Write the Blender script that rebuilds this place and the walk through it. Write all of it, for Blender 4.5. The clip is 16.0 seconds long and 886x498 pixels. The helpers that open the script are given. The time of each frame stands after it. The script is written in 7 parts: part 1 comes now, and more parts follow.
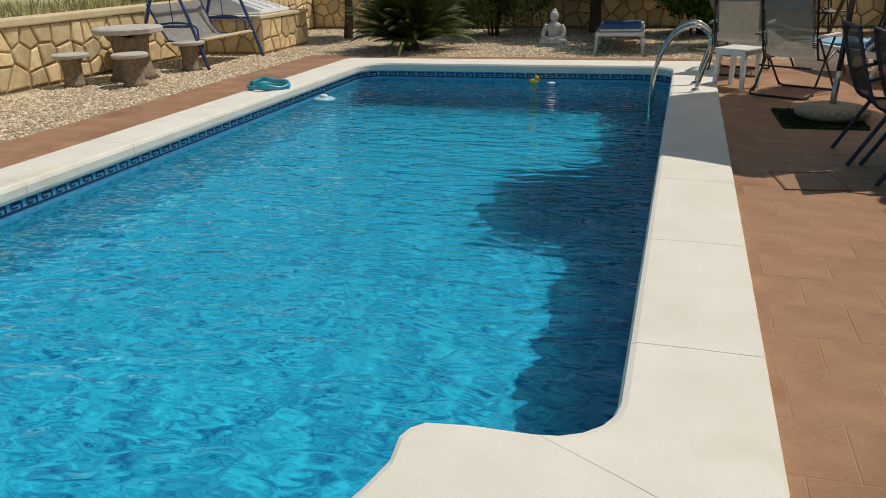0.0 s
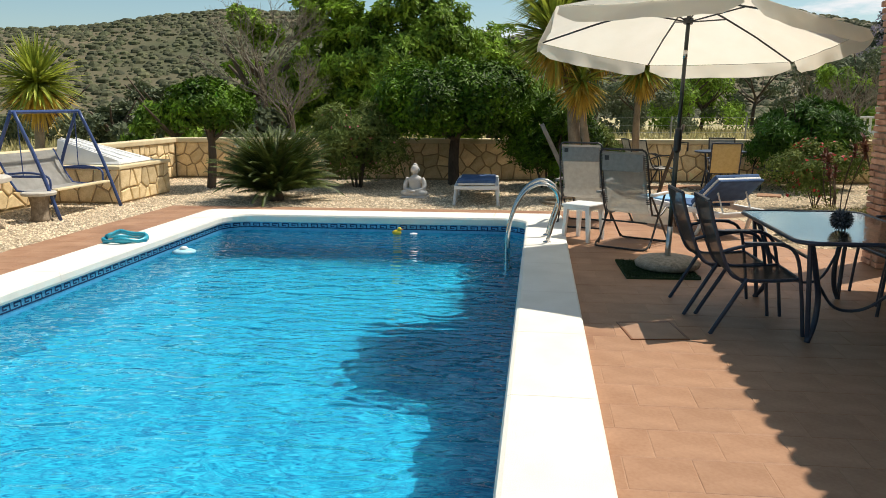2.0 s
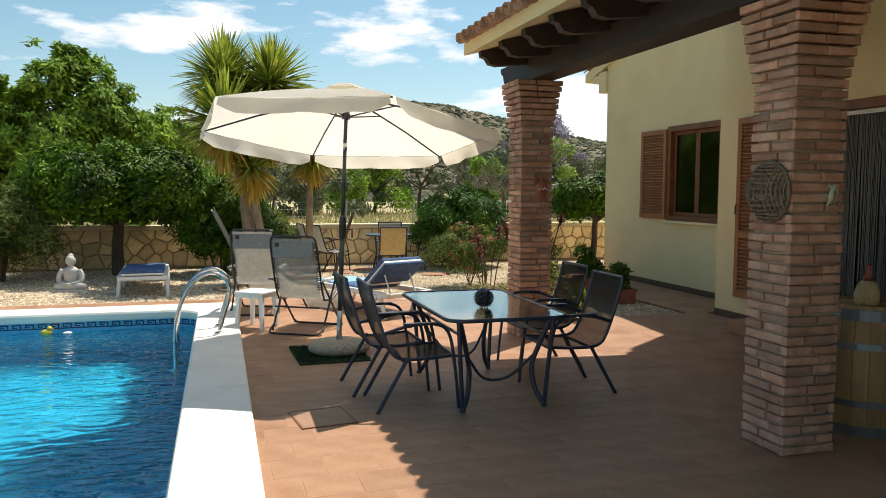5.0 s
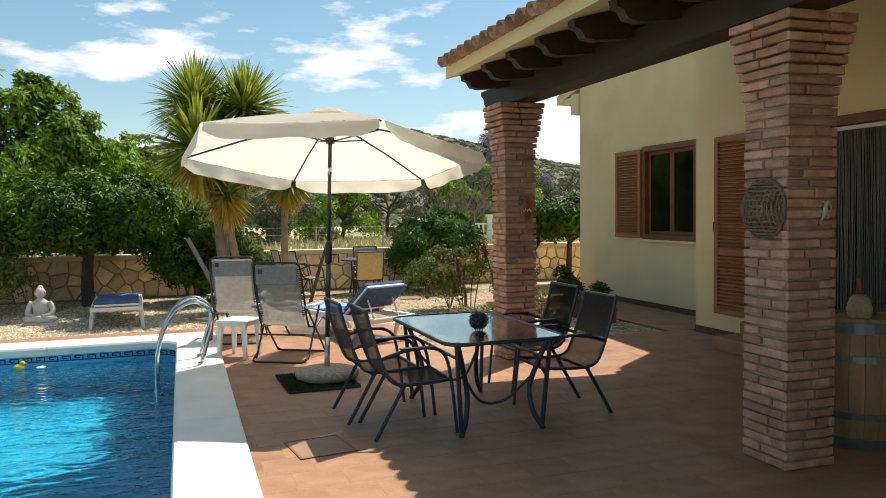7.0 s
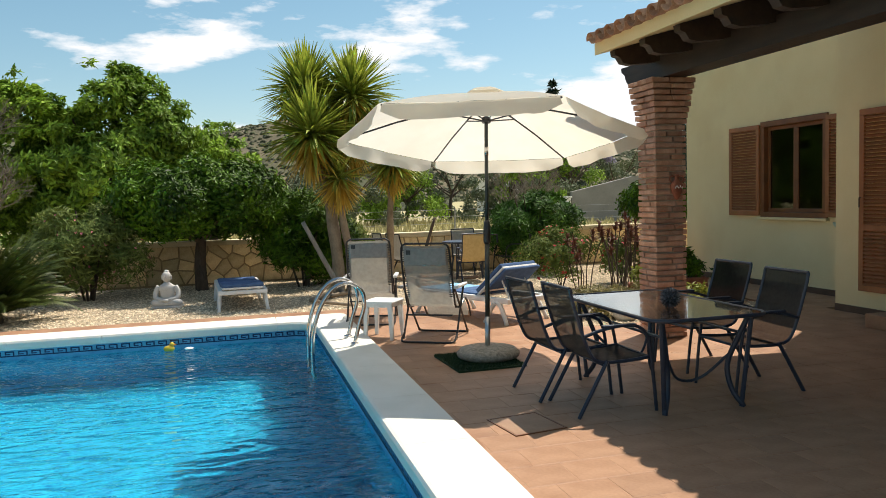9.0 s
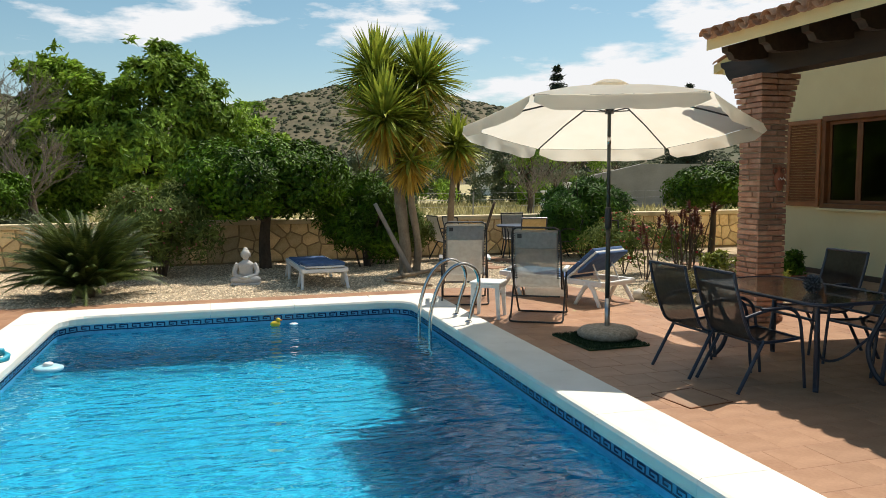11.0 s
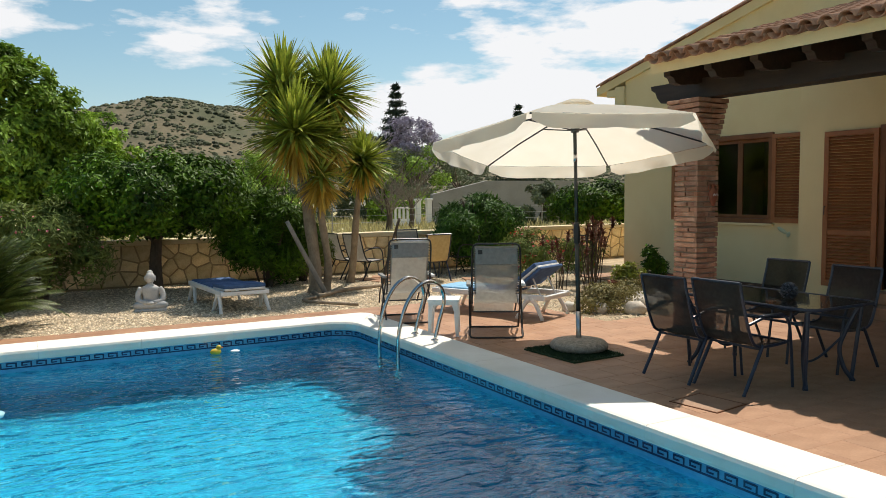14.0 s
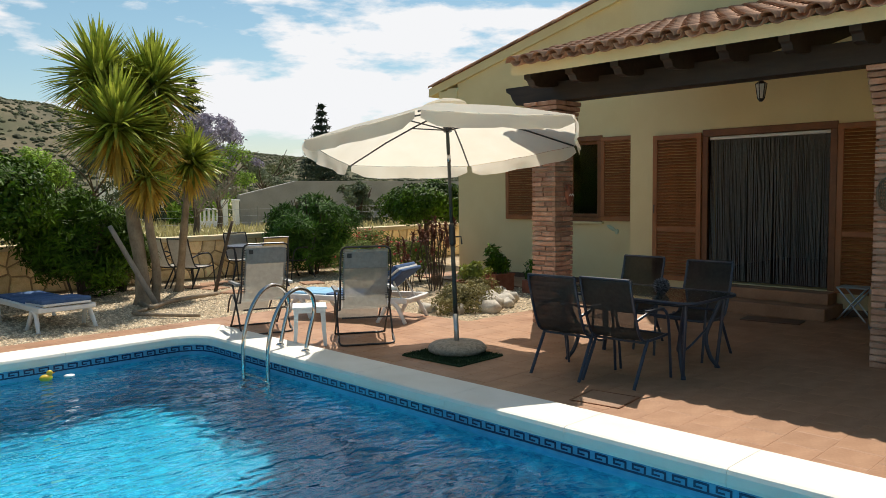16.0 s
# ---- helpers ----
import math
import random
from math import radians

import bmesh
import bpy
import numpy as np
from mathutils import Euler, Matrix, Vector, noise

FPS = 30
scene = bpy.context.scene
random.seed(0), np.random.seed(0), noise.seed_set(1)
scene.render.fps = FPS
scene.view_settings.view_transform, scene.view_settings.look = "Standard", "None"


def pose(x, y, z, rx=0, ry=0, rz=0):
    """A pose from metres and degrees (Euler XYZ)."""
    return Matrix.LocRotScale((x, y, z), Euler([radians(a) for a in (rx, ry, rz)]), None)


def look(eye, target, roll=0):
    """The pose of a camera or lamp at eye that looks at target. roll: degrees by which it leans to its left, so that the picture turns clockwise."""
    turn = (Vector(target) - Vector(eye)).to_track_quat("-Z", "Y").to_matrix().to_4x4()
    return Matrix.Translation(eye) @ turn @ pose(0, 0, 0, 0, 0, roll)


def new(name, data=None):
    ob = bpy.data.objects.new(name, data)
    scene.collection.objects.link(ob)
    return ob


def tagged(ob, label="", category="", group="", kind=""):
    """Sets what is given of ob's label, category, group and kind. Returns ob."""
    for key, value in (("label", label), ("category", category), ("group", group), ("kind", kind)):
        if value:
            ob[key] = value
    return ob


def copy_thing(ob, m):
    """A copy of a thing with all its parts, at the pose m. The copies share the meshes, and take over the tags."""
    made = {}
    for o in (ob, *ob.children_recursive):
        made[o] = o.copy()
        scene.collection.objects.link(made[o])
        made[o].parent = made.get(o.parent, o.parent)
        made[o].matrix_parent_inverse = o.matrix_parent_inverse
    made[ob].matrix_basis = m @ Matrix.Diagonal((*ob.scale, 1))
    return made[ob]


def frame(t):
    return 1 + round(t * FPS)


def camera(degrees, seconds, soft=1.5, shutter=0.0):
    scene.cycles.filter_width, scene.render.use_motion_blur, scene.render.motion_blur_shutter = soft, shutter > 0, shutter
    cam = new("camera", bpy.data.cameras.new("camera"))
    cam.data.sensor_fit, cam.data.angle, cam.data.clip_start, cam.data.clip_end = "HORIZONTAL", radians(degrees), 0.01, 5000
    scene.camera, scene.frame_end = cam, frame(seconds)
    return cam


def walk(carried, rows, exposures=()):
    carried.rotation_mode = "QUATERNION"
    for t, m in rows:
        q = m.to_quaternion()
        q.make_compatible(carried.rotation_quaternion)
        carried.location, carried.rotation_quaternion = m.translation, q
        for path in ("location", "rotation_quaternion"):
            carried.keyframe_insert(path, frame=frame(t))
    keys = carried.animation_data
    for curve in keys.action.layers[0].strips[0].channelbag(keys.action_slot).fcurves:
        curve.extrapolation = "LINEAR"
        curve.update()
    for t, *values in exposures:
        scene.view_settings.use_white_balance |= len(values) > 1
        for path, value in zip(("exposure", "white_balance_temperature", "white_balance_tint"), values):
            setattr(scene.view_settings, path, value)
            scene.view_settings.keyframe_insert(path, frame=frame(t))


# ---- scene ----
cam = camera(60.1, 16.0, soft=0.45)

PATH = [
    (0, (-0.377, -5.465, 1.456), (-0.938, -3.684, 0.74), -1.7),
    (0.5, (-0.349, -5.454, 1.483), (-0.728, -3.593, 0.856), -0.8),
    (1, (-0.336, -5.454, 1.521), (-0.591, -3.547, 0.972), -0.2),
    (1.5, (-0.346, -5.481, 1.546), (-0.579, -3.55, 1.083), 0.0),
    (2, (-0.341, -5.485, 1.573), (-0.584, -3.535, 1.204), -0.1),
    (2.5, (-0.351, -5.513, 1.594), (-0.6, -3.551, 1.294), -0.3),
    (3, (-0.31, -5.503, 1.612), (-0.501, -3.528, 1.359), -0.2),
    (3.5, (-0.262, -5.487, 1.629), (-0.231, -3.499, 1.414), 0.2),
    (4, (-0.207, -5.467, 1.622), (0.052, -3.493, 1.432), 0.4),
    (4.5, (-0.196, -5.471, 1.615), (0.251, -3.53, 1.436), 0.0),
    (5, (-0.202, -5.487, 1.627), (0.357, -3.573, 1.471), 0.3),
    (5.2, (-0.201, -5.499, 1.629), (0.438, -3.61, 1.482), 0.5),
    (7.3, (-0.496, -5.322, 1.619), (0.141, -3.429, 1.524), -1.0),
    (7.5, (-0.58, -5.267, 1.615), (-0.009, -3.353, 1.501), -1.8),
    (8, (-0.824, -5.142, 1.613), (-0.367, -3.199, 1.488), -2.7),
    (8.2, (-0.922, -5.1, 1.595), (-0.473, -3.155, 1.469), -2.4),
    (10.3, (-2.407, -5.032, 1.645), (-1.735, -3.155, 1.485), -0.4),
    (10.5, (-2.539, -5.062, 1.655), (-1.903, -3.173, 1.481), -0.7),
    (11, (-2.894, -5.01, 1.65), (-2.334, -3.098, 1.47), -0.4),
    (11.5, (-3.129, -4.938, 1.634), (-2.631, -3.009, 1.464), 0.1),
    (12, (-3.365, -4.876, 1.626), (-2.857, -2.948, 1.465), -0.4),
    (12.5, (-3.68, -4.723, 1.646), (-3.132, -2.807, 1.48), -0.8),
    (13, (-3.922, -4.596, 1.657), (-3.303, -2.7, 1.515), -0.4),
    (13.5, (-4.136, -4.489, 1.661), (-3.273, -2.69, 1.523), -0.2),
    (14, (-4.267, -4.293, 1.664), (-3.288, -2.555, 1.523), -0.5),
    (14.5, (-4.395, -4.07, 1.673), (-3.365, -2.361, 1.532), -0.8),
    (15, (-4.536, -3.885, 1.672), (-3.378, -2.26, 1.535), -0.8),
    (15.5, (-4.663, -3.74, 1.677), (-3.388, -2.206, 1.533), -0.9),
    (16, (-4.713, -3.566, 1.68), (-3.318, -2.141, 1.534), -0.7),
]
walk(cam, [(t, look(eye, target, roll)) for t, eye, target, roll in PATH],
     exposures=[(0.0, -0.8, 6750, 10), (0.6, -0.5, 6750, 10), (1.6, 0.0, 6750, 10), (3.2, -0.07, 6750, 10), (4.4, 0.27, 6750, 10), (8.2, 0.23, 6750, 10), (11.0, 0.0, 6750, 10), (13.0, -0.01, 6750, 10), (16.0, -0.01, 6750, 10)])

# ---- sky, sun ----
SUN = Vector((0.435, 0.33, 1.0)).normalized()
world = bpy.data.worlds.new("world")
scene.world = world
world.use_nodes = True
wn, wl = world.node_tree.nodes, world.node_tree.links
wn.clear()
sky = wn.new("ShaderNodeTexSky")
sky.sky_type, sky.sun_disc = "NISHITA", False
sky.sun_elevation = math.asin(SUN.z)
sky.sun_rotation = math.atan2(SUN.x, SUN.y)
sky.altitude, sky.air_density, sky.dust_density, sky.ozone_density = 300, 1.0, 0.8, 0.9
coord = wn.new("ShaderNodeTexCoord")
mapping = wn.new("ShaderNodeMapping")
mapping.inputs["Scale"].default_value = (1.0, 1.0, 3.4)
mapping.inputs["Location"].default_value = (0.35, 0.1, 0.0)
cloud = wn.new("ShaderNodeTexNoise")
cloud.inputs["Scale"].default_value, cloud.inputs["Detail"].default_value = 3.9, 12.0
cloud.inputs["Roughness"].default_value = 0.56
ramp = wn.new("ShaderNodeValToRGB")
ramp.color_ramp.elements[0].position, ramp.color_ramp.elements[1].position = 0.572, 0.635
tint = wn.new("ShaderNodeMixRGB")
tint.inputs["Color2"].default_value = (9.0, 9.3, 9.8, 1)
back = wn.new("ShaderNodeBackground")
back.inputs["Strength"].default_value = 0.1
wout = wn.new("ShaderNodeOutputWorld")
wl.new(coord.outputs["Generated"], mapping.inputs["Vector"])
wl.new(mapping.outputs["Vector"], cloud.inputs["Vector"])
split = wn.new("ShaderNodeSeparateXYZ")
drift = wn.new("ShaderNodeMath")
drift.operation = "MULTIPLY_ADD"
drift.inputs[1].default_value = 0.19
wl.new(coord.outputs["Generated"], split.inputs["Vector"])
wl.new(split.outputs["X"], drift.inputs[0])
wl.new(cloud.outputs["Fac"], drift.inputs[2])
wl.new(drift.outputs[0], ramp.inputs["Fac"])
wl.new(ramp.outputs["Color"], tint.inputs["Fac"])
deep = wn.new("ShaderNodeHueSaturation")
deep.inputs["Hue"].default_value, deep.inputs["Saturation"].default_value, deep.inputs["Value"].default_value = 0.478, 1.12, 1.1
wl.new(sky.outputs["Color"], deep.inputs["Color"])
wl.new(deep.outputs["Color"], tint.inputs["Color1"])
wl.new(tint.outputs["Color"], back.inputs["Color"])
wl.new(back.outputs["Background"], wout.inputs["Surface"])
sun = new("sun", bpy.data.lights.new("sun", "SUN"))
sun.data.energy, sun.data.angle, sun.data.color = 5.0, radians(0.53), (1.0, 0.95, 0.86)
sun.rotation_euler = SUN.to_track_quat("Z", "Y").to_euler()


# ---- materials ----
def material(name, rough=0.6, metal=0.0, spec=0.5):
    m = bpy.data.materials.new(name)
    m.use_nodes = True
    b = m.node_tree.nodes["Principled BSDF"]
    b.inputs["Roughness"].default_value, b.inputs["Metallic"].default_value = rough, metal
    b.inputs["Specular IOR Level"].default_value = spec
    return m, m.node_tree.nodes, m.node_tree.links, b


def rgba(c):
    return (c[0], c[1], c[2], 1.0)


def surface(name, low, high, rough=0.6, scale=6.0, fine=60.0, bump=0.1, metal=0.0, spec=0.5, stain=None, stain_at=0.6,
            vary=0.0, island=0.0, stretch=(1, 1, 1), through_light=0.0, open_weave=0.0):
    """A mottled surface: colours low to high by a coarse noise, a fine grain in value and relief, stains, and a shift from piece to piece."""
    m, n, l, b = material(name, rough, metal, spec)
    co = n.new("ShaderNodeTexCoord")
    mp = n.new("ShaderNodeMapping")
    mp.inputs["Scale"].default_value = stretch
    l.new(co.outputs["Object"], mp.inputs["Vector"])
    coarse = n.new("ShaderNodeTexNoise")
    coarse.inputs["Scale"].default_value, coarse.inputs["Detail"].default_value = scale, 5
    l.new(mp.outputs["Vector"], coarse.inputs["Vector"])
    grain = n.new("ShaderNodeTexNoise")
    grain.inputs["Scale"].default_value, grain.inputs["Detail"].default_value = fine, 4
    l.new(mp.outputs["Vector"], grain.inputs["Vector"])
    mixf = n.new("ShaderNodeMath")
    mixf.operation = "MULTIPLY_ADD"
    l.new(grain.outputs["Fac"], mixf.inputs[0])
    mixf.inputs[1].default_value = 0.45
    l.new(coarse.outputs["Fac"], mixf.inputs[2])
    rp = n.new("ShaderNodeValToRGB")
    rp.color_ramp.elements[0].position, rp.color_ramp.elements[1].position = 0.5, 0.95
    rp.color_ramp.elements[0].color, rp.color_ramp.elements[1].color = rgba(low), rgba(high)
    l.new(mixf.outputs[0], rp.inputs["Fac"])
    out = rp.outputs["Color"]
    if stain:
        st = n.new("ShaderNodeTexNoise")
        st.inputs["Scale"].default_value, st.inputs["Detail"].default_value = scale * 0.33, 7
        l.new(co.outputs["Object"], st.inputs["Vector"])
        sr = n.new("ShaderNodeValToRGB")
        sr.color_ramp.elements[0].position, sr.color_ramp.elements[1].position = stain_at, stain_at + 0.14
        l.new(st.outputs["Fac"], sr.inputs["Fac"])
        sm = n.new("ShaderNodeMixRGB")
        sm.inputs["Color2"].default_value = rgba(stain)
        l.new(sr.outputs["Color"], sm.inputs["Fac"])
        l.new(out, sm.inputs["Color1"])
        out = sm.outputs["Color"]
    for amount, node, socket in ((vary, "ShaderNodeObjectInfo", "Random"), (island, "ShaderNodeNewGeometry", "Random Per Island")):
        if amount:
            info = n.new(node)
            mr = n.new("ShaderNodeMapRange")
            mr.inputs["To Min"].default_value, mr.inputs["To Max"].default_value = 1 - amount, 1 + amount
            l.new(info.outputs[socket], mr.inputs["Value"])
            hs = n.new("ShaderNodeHueSaturation")
            l.new(mr.outputs["Result"], hs.inputs["Value"])
            l.new(out, hs.inputs["Color"])
            out = hs.outputs["Color"]
    l.new(out, b.inputs["Base Color"])
    if bump:
        bp = n.new("ShaderNodeBump")
        bp.inputs["Strength"].default_value, bp.inputs["Distance"].default_value = min(1.0, bump), 0.01
        l.new(mixf.outputs[0], bp.inputs["Height"])
        l.new(bp.outputs["Normal"], b.inputs["Normal"])
    if through_light:
        tr = n.new("ShaderNodeBsdfTranslucent")
        l.new(out, tr.inputs["Color"])
        mx = n.new("ShaderNodeMixShader")
        mx.inputs[0].default_value = through_light
        l.new(b.outputs["BSDF"], mx.inputs[1])
        l.new(tr.outputs["BSDF"], mx.inputs[2])
        l.new(mx.outputs["Shader"], n["Material Output"].inputs["Surface"])
    if open_weave:
        tp = n.new("ShaderNodeBsdfTransparent")
        mx = n.new("ShaderNodeMixShader")
        mx.inputs[0].default_value = open_weave
        l.new(b.outputs["BSDF"], mx.inputs[1])
        l.new(tp.outputs["BSDF"], mx.inputs[2])
        l.new(mx.outputs["Shader"], n["Material Output"].inputs["Surface"])
    return m


def pool_water():
    m, n, l, b = material("pool_water", 0.0)
    b.inputs["Base Color"].default_value = (0.40, 0.875, 0.99, 1)
    b.inputs["Transmission Weight"].default_value, b.inputs["IOR"].default_value = 1.0, 1.33
    co = n.new("ShaderNodeTexCoord")
    mp = n.new("ShaderNodeMapping")
    mp.inputs["Scale"].default_value = (0.8, 1.5, 1)
    mp.inputs["Rotation"].default_value = (0, 0, radians(12))
    l.new(co.outputs["Object"], mp.inputs["Vector"])
    big = n.new("ShaderNodeTexNoise")
    big.inputs["Scale"].default_value, big.inputs["Detail"].default_value = 3.4, 1
    big.inputs["Distortion"].default_value = 0.6
    l.new(mp.outputs["Vector"], big.inputs["Vector"])
    small = n.new("ShaderNodeTexNoise")
    small.inputs["Scale"].default_value, small.inputs["Detail"].default_value = 15.0, 0
    l.new(mp.outputs["Vector"], small.inputs["Vector"])
    add = n.new("ShaderNodeMath")
    add.operation = "MULTIPLY_ADD"
    add.inputs[1].default_value = 0.15
    l.new(small.outputs["Fac"], add.inputs[0])
    l.new(big.outputs["Fac"], add.inputs[2])
    bp = n.new("ShaderNodeBump")
    bp.inputs["Strength"].default_value, bp.inputs["Distance"].default_value = 1.0, 0.05
    l.new(add.outputs[0], bp.inputs["Height"])
    l.new(bp.outputs["Normal"], b.inputs["Normal"])
    return m


def plain_glass(name, color, rough=0.02):
    m, n, l, b = material(name, rough)
    b.inputs["Base Color"].default_value = rgba(color)
    b.inputs["Transmission Weight"].default_value, b.inputs["IOR"].default_value = 1.0, 1.45
    return m


TILE = surface("terracotta_tile", (0.31, 0.158, 0.085), (0.43, 0.245, 0.145), 0.55, 3.5, 45, 0.06, spec=0.3, vary=0.06, stain=(0.27, 0.13, 0.07), stain_at=0.56)
TILE_REST = surface("terracotta_tile_joined", (0.31, 0.158, 0.085), (0.43, 0.245, 0.145), 0.55, 3.5, 45, 0.06, spec=0.3, island=0.06, stain=(0.27, 0.13, 0.07), stain_at=0.56)
GROUT = surface("tile_grout", (0.36, 0.20, 0.115), (0.46, 0.28, 0.18), 0.9, 8, 80, 0.2)
COPING = surface("white_coping", (0.74, 0.70, 0.61), (0.84, 0.80, 0.72), 0.75, 3.0, 180, 0.35, stain=(0.66, 0.60, 0.49), stain_at=0.60)
POOL_TILE = surface("pool_mosaic", (0.002, 0.10, 0.225), (0.026, 0.455, 0.605), 0.25, 9.0, 30, 0.05)
POOL_EDGE = surface("pool_band", (0.06, 0.27, 0.47), (0.10, 0.36, 0.57), 0.25, 12, 60, 0.02)
KEY_BLUE = surface("key_dark_blue", (0.008, 0.022, 0.07), (0.015, 0.035, 0.10), 0.25, 12, 60, 0.02)
WATER = pool_water()
GRAVEL = surface("gravel", (0.25, 0.185, 0.11), (0.56, 0.44, 0.29), 0.95, 3.0, 34, 1.0, stain=(0.30, 0.23, 0.14), stain_at=0.60)
PEBBLE = surface("pebble", (0.46, 0.35, 0.22), (0.80, 0.67, 0.49), 0.9, 20, 90, 0.2, island=0.4)
RENDER_CREAM = surface("cream_plaster", (0.76, 0.61, 0.33), (0.82, 0.68, 0.39), 0.9, 1.6, 90, 0.25, stain=(0.72, 0.56, 0.30), stain_at=0.6)
CAP_CREAM = surface("cream_cap", (0.62, 0.50, 0.30), (0.74, 0.62, 0.40), 0.9, 4, 80, 0.25, stain=(0.45, 0.35, 0.2), stain_at=0.62)
STONE = surface("wall_stone", (0.58, 0.42, 0.21), (0.82, 0.66, 0.40), 0.9, 7, 55, 0.6, vary=0.24, island=0.24)
MORTAR = surface("mortar", (0.32, 0.225, 0.12), (0.42, 0.31, 0.175), 0.95, 9, 70, 0.5)
BRICK = surface("thin_brick", (0.36, 0.175, 0.11), (0.53, 0.33, 0.235), 0.9, 9, 70, 0.5, vary=0.28, island=0.28)
BRICK_JOINT = surface("brick_mortar", (0.36, 0.27, 0.20), (0.46, 0.36, 0.27), 0.95, 12, 90, 0.5)
BEAM = surface("dark_beam_wood", (0.016, 0.010, 0.008), (0.04, 0.025, 0.018), 0.55, 4, 50, 0.3, stretch=(4, 0.6, 4))
SHUTTER = surface("varnished_wood", (0.29, 0.10, 0.033), (0.40, 0.155, 0.055), 0.45, 5, 50, 0.1, stretch=(1, 1, 0.3), vary=0.06)
FRAME_WOOD = surface("frame_wood", (0.16, 0.055, 0.018), (0.24, 0.09, 0.03), 0.45, 5, 50, 0.1)
ROOF_TILE = surface("roof_tile", (0.30, 0.135, 0.075), (0.52, 0.30, 0.19), 0.9, 5, 40, 0.4, vary=0.25, island=0.25, stain=(0.20, 0.13, 0.09), stain_at=0.58)
BASEBOARD = surface("brown_baseboard", (0.10, 0.055, 0.035), (0.15, 0.085, 0.055), 0.5, 8, 60, 0.1)
GLASS_DARK = plain_glass("window_glass", (0.35, 0.4, 0.4))
TABLE_GLASS = plain_glass("table_glass", (0.72, 0.86, 0.85), 0.05)
ROOM_DARK = surface("room_wall", (0.30, 0.27, 0.22), (0.40, 0.36, 0.30), 0.9, 3, 30, 0.05)
CANVAS = surface("umbrella_canvas", (0.80, 0.74, 0.62), (0.86, 0.80, 0.69), 0.9, 3, 200, 0.15, through_light=0.6)
POLE_GREEN = surface("dark_green_pole", (0.012, 0.018, 0.015), (0.02, 0.028, 0.024), 0.35, 8, 60, 0.05)
STEEL = surface("polished_steel", (0.50, 0.48, 0.46), (0.60, 0.58, 0.56), 0.12, 8, 90, 0.02, metal=1.0)
ALU = surface("plain_metal", (0.42, 0.43, 0.44), (0.52, 0.53, 0.54), 0.35, 8, 90, 0.02, metal=1.0)
BLUE_FRAME = surface("dark_blue_frame", (0.020, 0.026, 0.045), (0.032, 0.042, 0.068), 0.38, 12, 90, 0.05)
DARK_MESH = surface("dark_mesh_fabric", (0.030, 0.028, 0.025), (0.055, 0.050, 0.045), 0.75, 30, 400, 0.2, open_weave=0.12)
GREY_MESH = surface("grey_mesh_fabric", (0.42, 0.40, 0.36), (0.52, 0.50, 0.46), 0.8, 20, 400, 0.2, open_weave=0.16)
BEIGE_MESH = surface("beige_mesh_fabric", (0.45, 0.34, 0.17), (0.55, 0.43, 0.24), 0.8, 20, 400, 0.2)
BLACK_TUBE = surface("black_tube", (0.012, 0.012, 0.013), (0.022, 0.022, 0.023), 0.4, 12, 90, 0.03)
WHITE_PLASTIC = surface("white_plastic", (0.72, 0.72, 0.70), (0.80, 0.80, 0.78), 0.4, 6, 60, 0.03, stain=(0.62, 0.60, 0.55), stain_at=0.62)
BLUE_CLOTH = surface("blue_cushion", (0.035, 0.08, 0.19), (0.07, 0.14, 0.28), 0.9, 10, 150, 0.3)
LIGHT_BLUE = surface("pale_blue_towel", (0.20, 0.42, 0.62), (0.28, 0.50, 0.70), 0.9, 10, 150, 0.3)
TURF = surface("artificial_turf", (0.014, 0.034, 0.010), (0.032, 0.062, 0.018), 0.95, 12, 160, 1.0)
PEBBLE_CONCRETE = surface("pebble_concrete", (0.20, 0.17, 0.13), (0.42, 0.36, 0.29), 0.9, 30, 90, 0.9)
BUDDHA_STONE = surface("pale_statue_stone", (0.46, 0.44, 0.42), (0.62, 0.60, 0.57), 0.85, 9, 60, 0.3, stain=(0.36, 0.34, 0.31), stain_at=0.6)
LEAF_CITRUS = surface("citrus_leaf", (0.011, 0.034, 0.003), (0.115, 0.225, 0.012), 0.5, 1.4, 12, 0.0, spec=0.14, island=0.5, through_light=0.10)
LEAF_OLEANDER = surface("oleander_leaf", (0.075, 0.118, 0.025), (0.23, 0.275, 0.07), 0.65, 2, 14, 0.0, spec=0.15, island=0.35, through_light=0.2)
LEAF_BUSH = surface("bush_leaf", (0.014, 0.048, 0.006), (0.10, 0.22, 0.024), 0.5, 1.6, 12, 0.0, spec=0.2, island=0.45, through_light=0.08)
LEAF_TREE = surface("tree_leaf", (0.065, 0.14, 0.016), (0.33, 0.48, 0.06), 0.6, 0.8, 8, 0.0, spec=0.2, island=0.5, through_light=0.25)
LEAF_OLIVE = surface("olive_leaf", (0.075, 0.10, 0.045), (0.15, 0.18, 0.09), 0.7, 0.8, 8, 0.0, island=0.3, through_light=0.15)
LEAF_YUCCA = surface("yucca_leaf", (0.12, 0.18, 0.02), (0.46, 0.50, 0.075), 0.45, 3, 14, 0.0, island=0.4, through_light=0.25)
LEAF_DRY = surface("dry_yucca_leaf", (0.45, 0.30, 0.04), (0.66, 0.46, 0.085), 0.6, 3, 14, 0.0, island=0.3, through_light=0.25)
LEAF_CYCAS = surface("cycas_leaf", (0.022, 0.046, 0.009), (0.13, 0.165, 0.035), 0.5, 2, 14, 0.0, spec=0.25, island=0.5, through_light=0.12)
LEAF_RED = surface("red_brown_leaf", (0.10, 0.028, 0.018), (0.19, 0.07, 0.04), 0.6, 4, 20, 0.0, island=0.4, through_light=0.2)
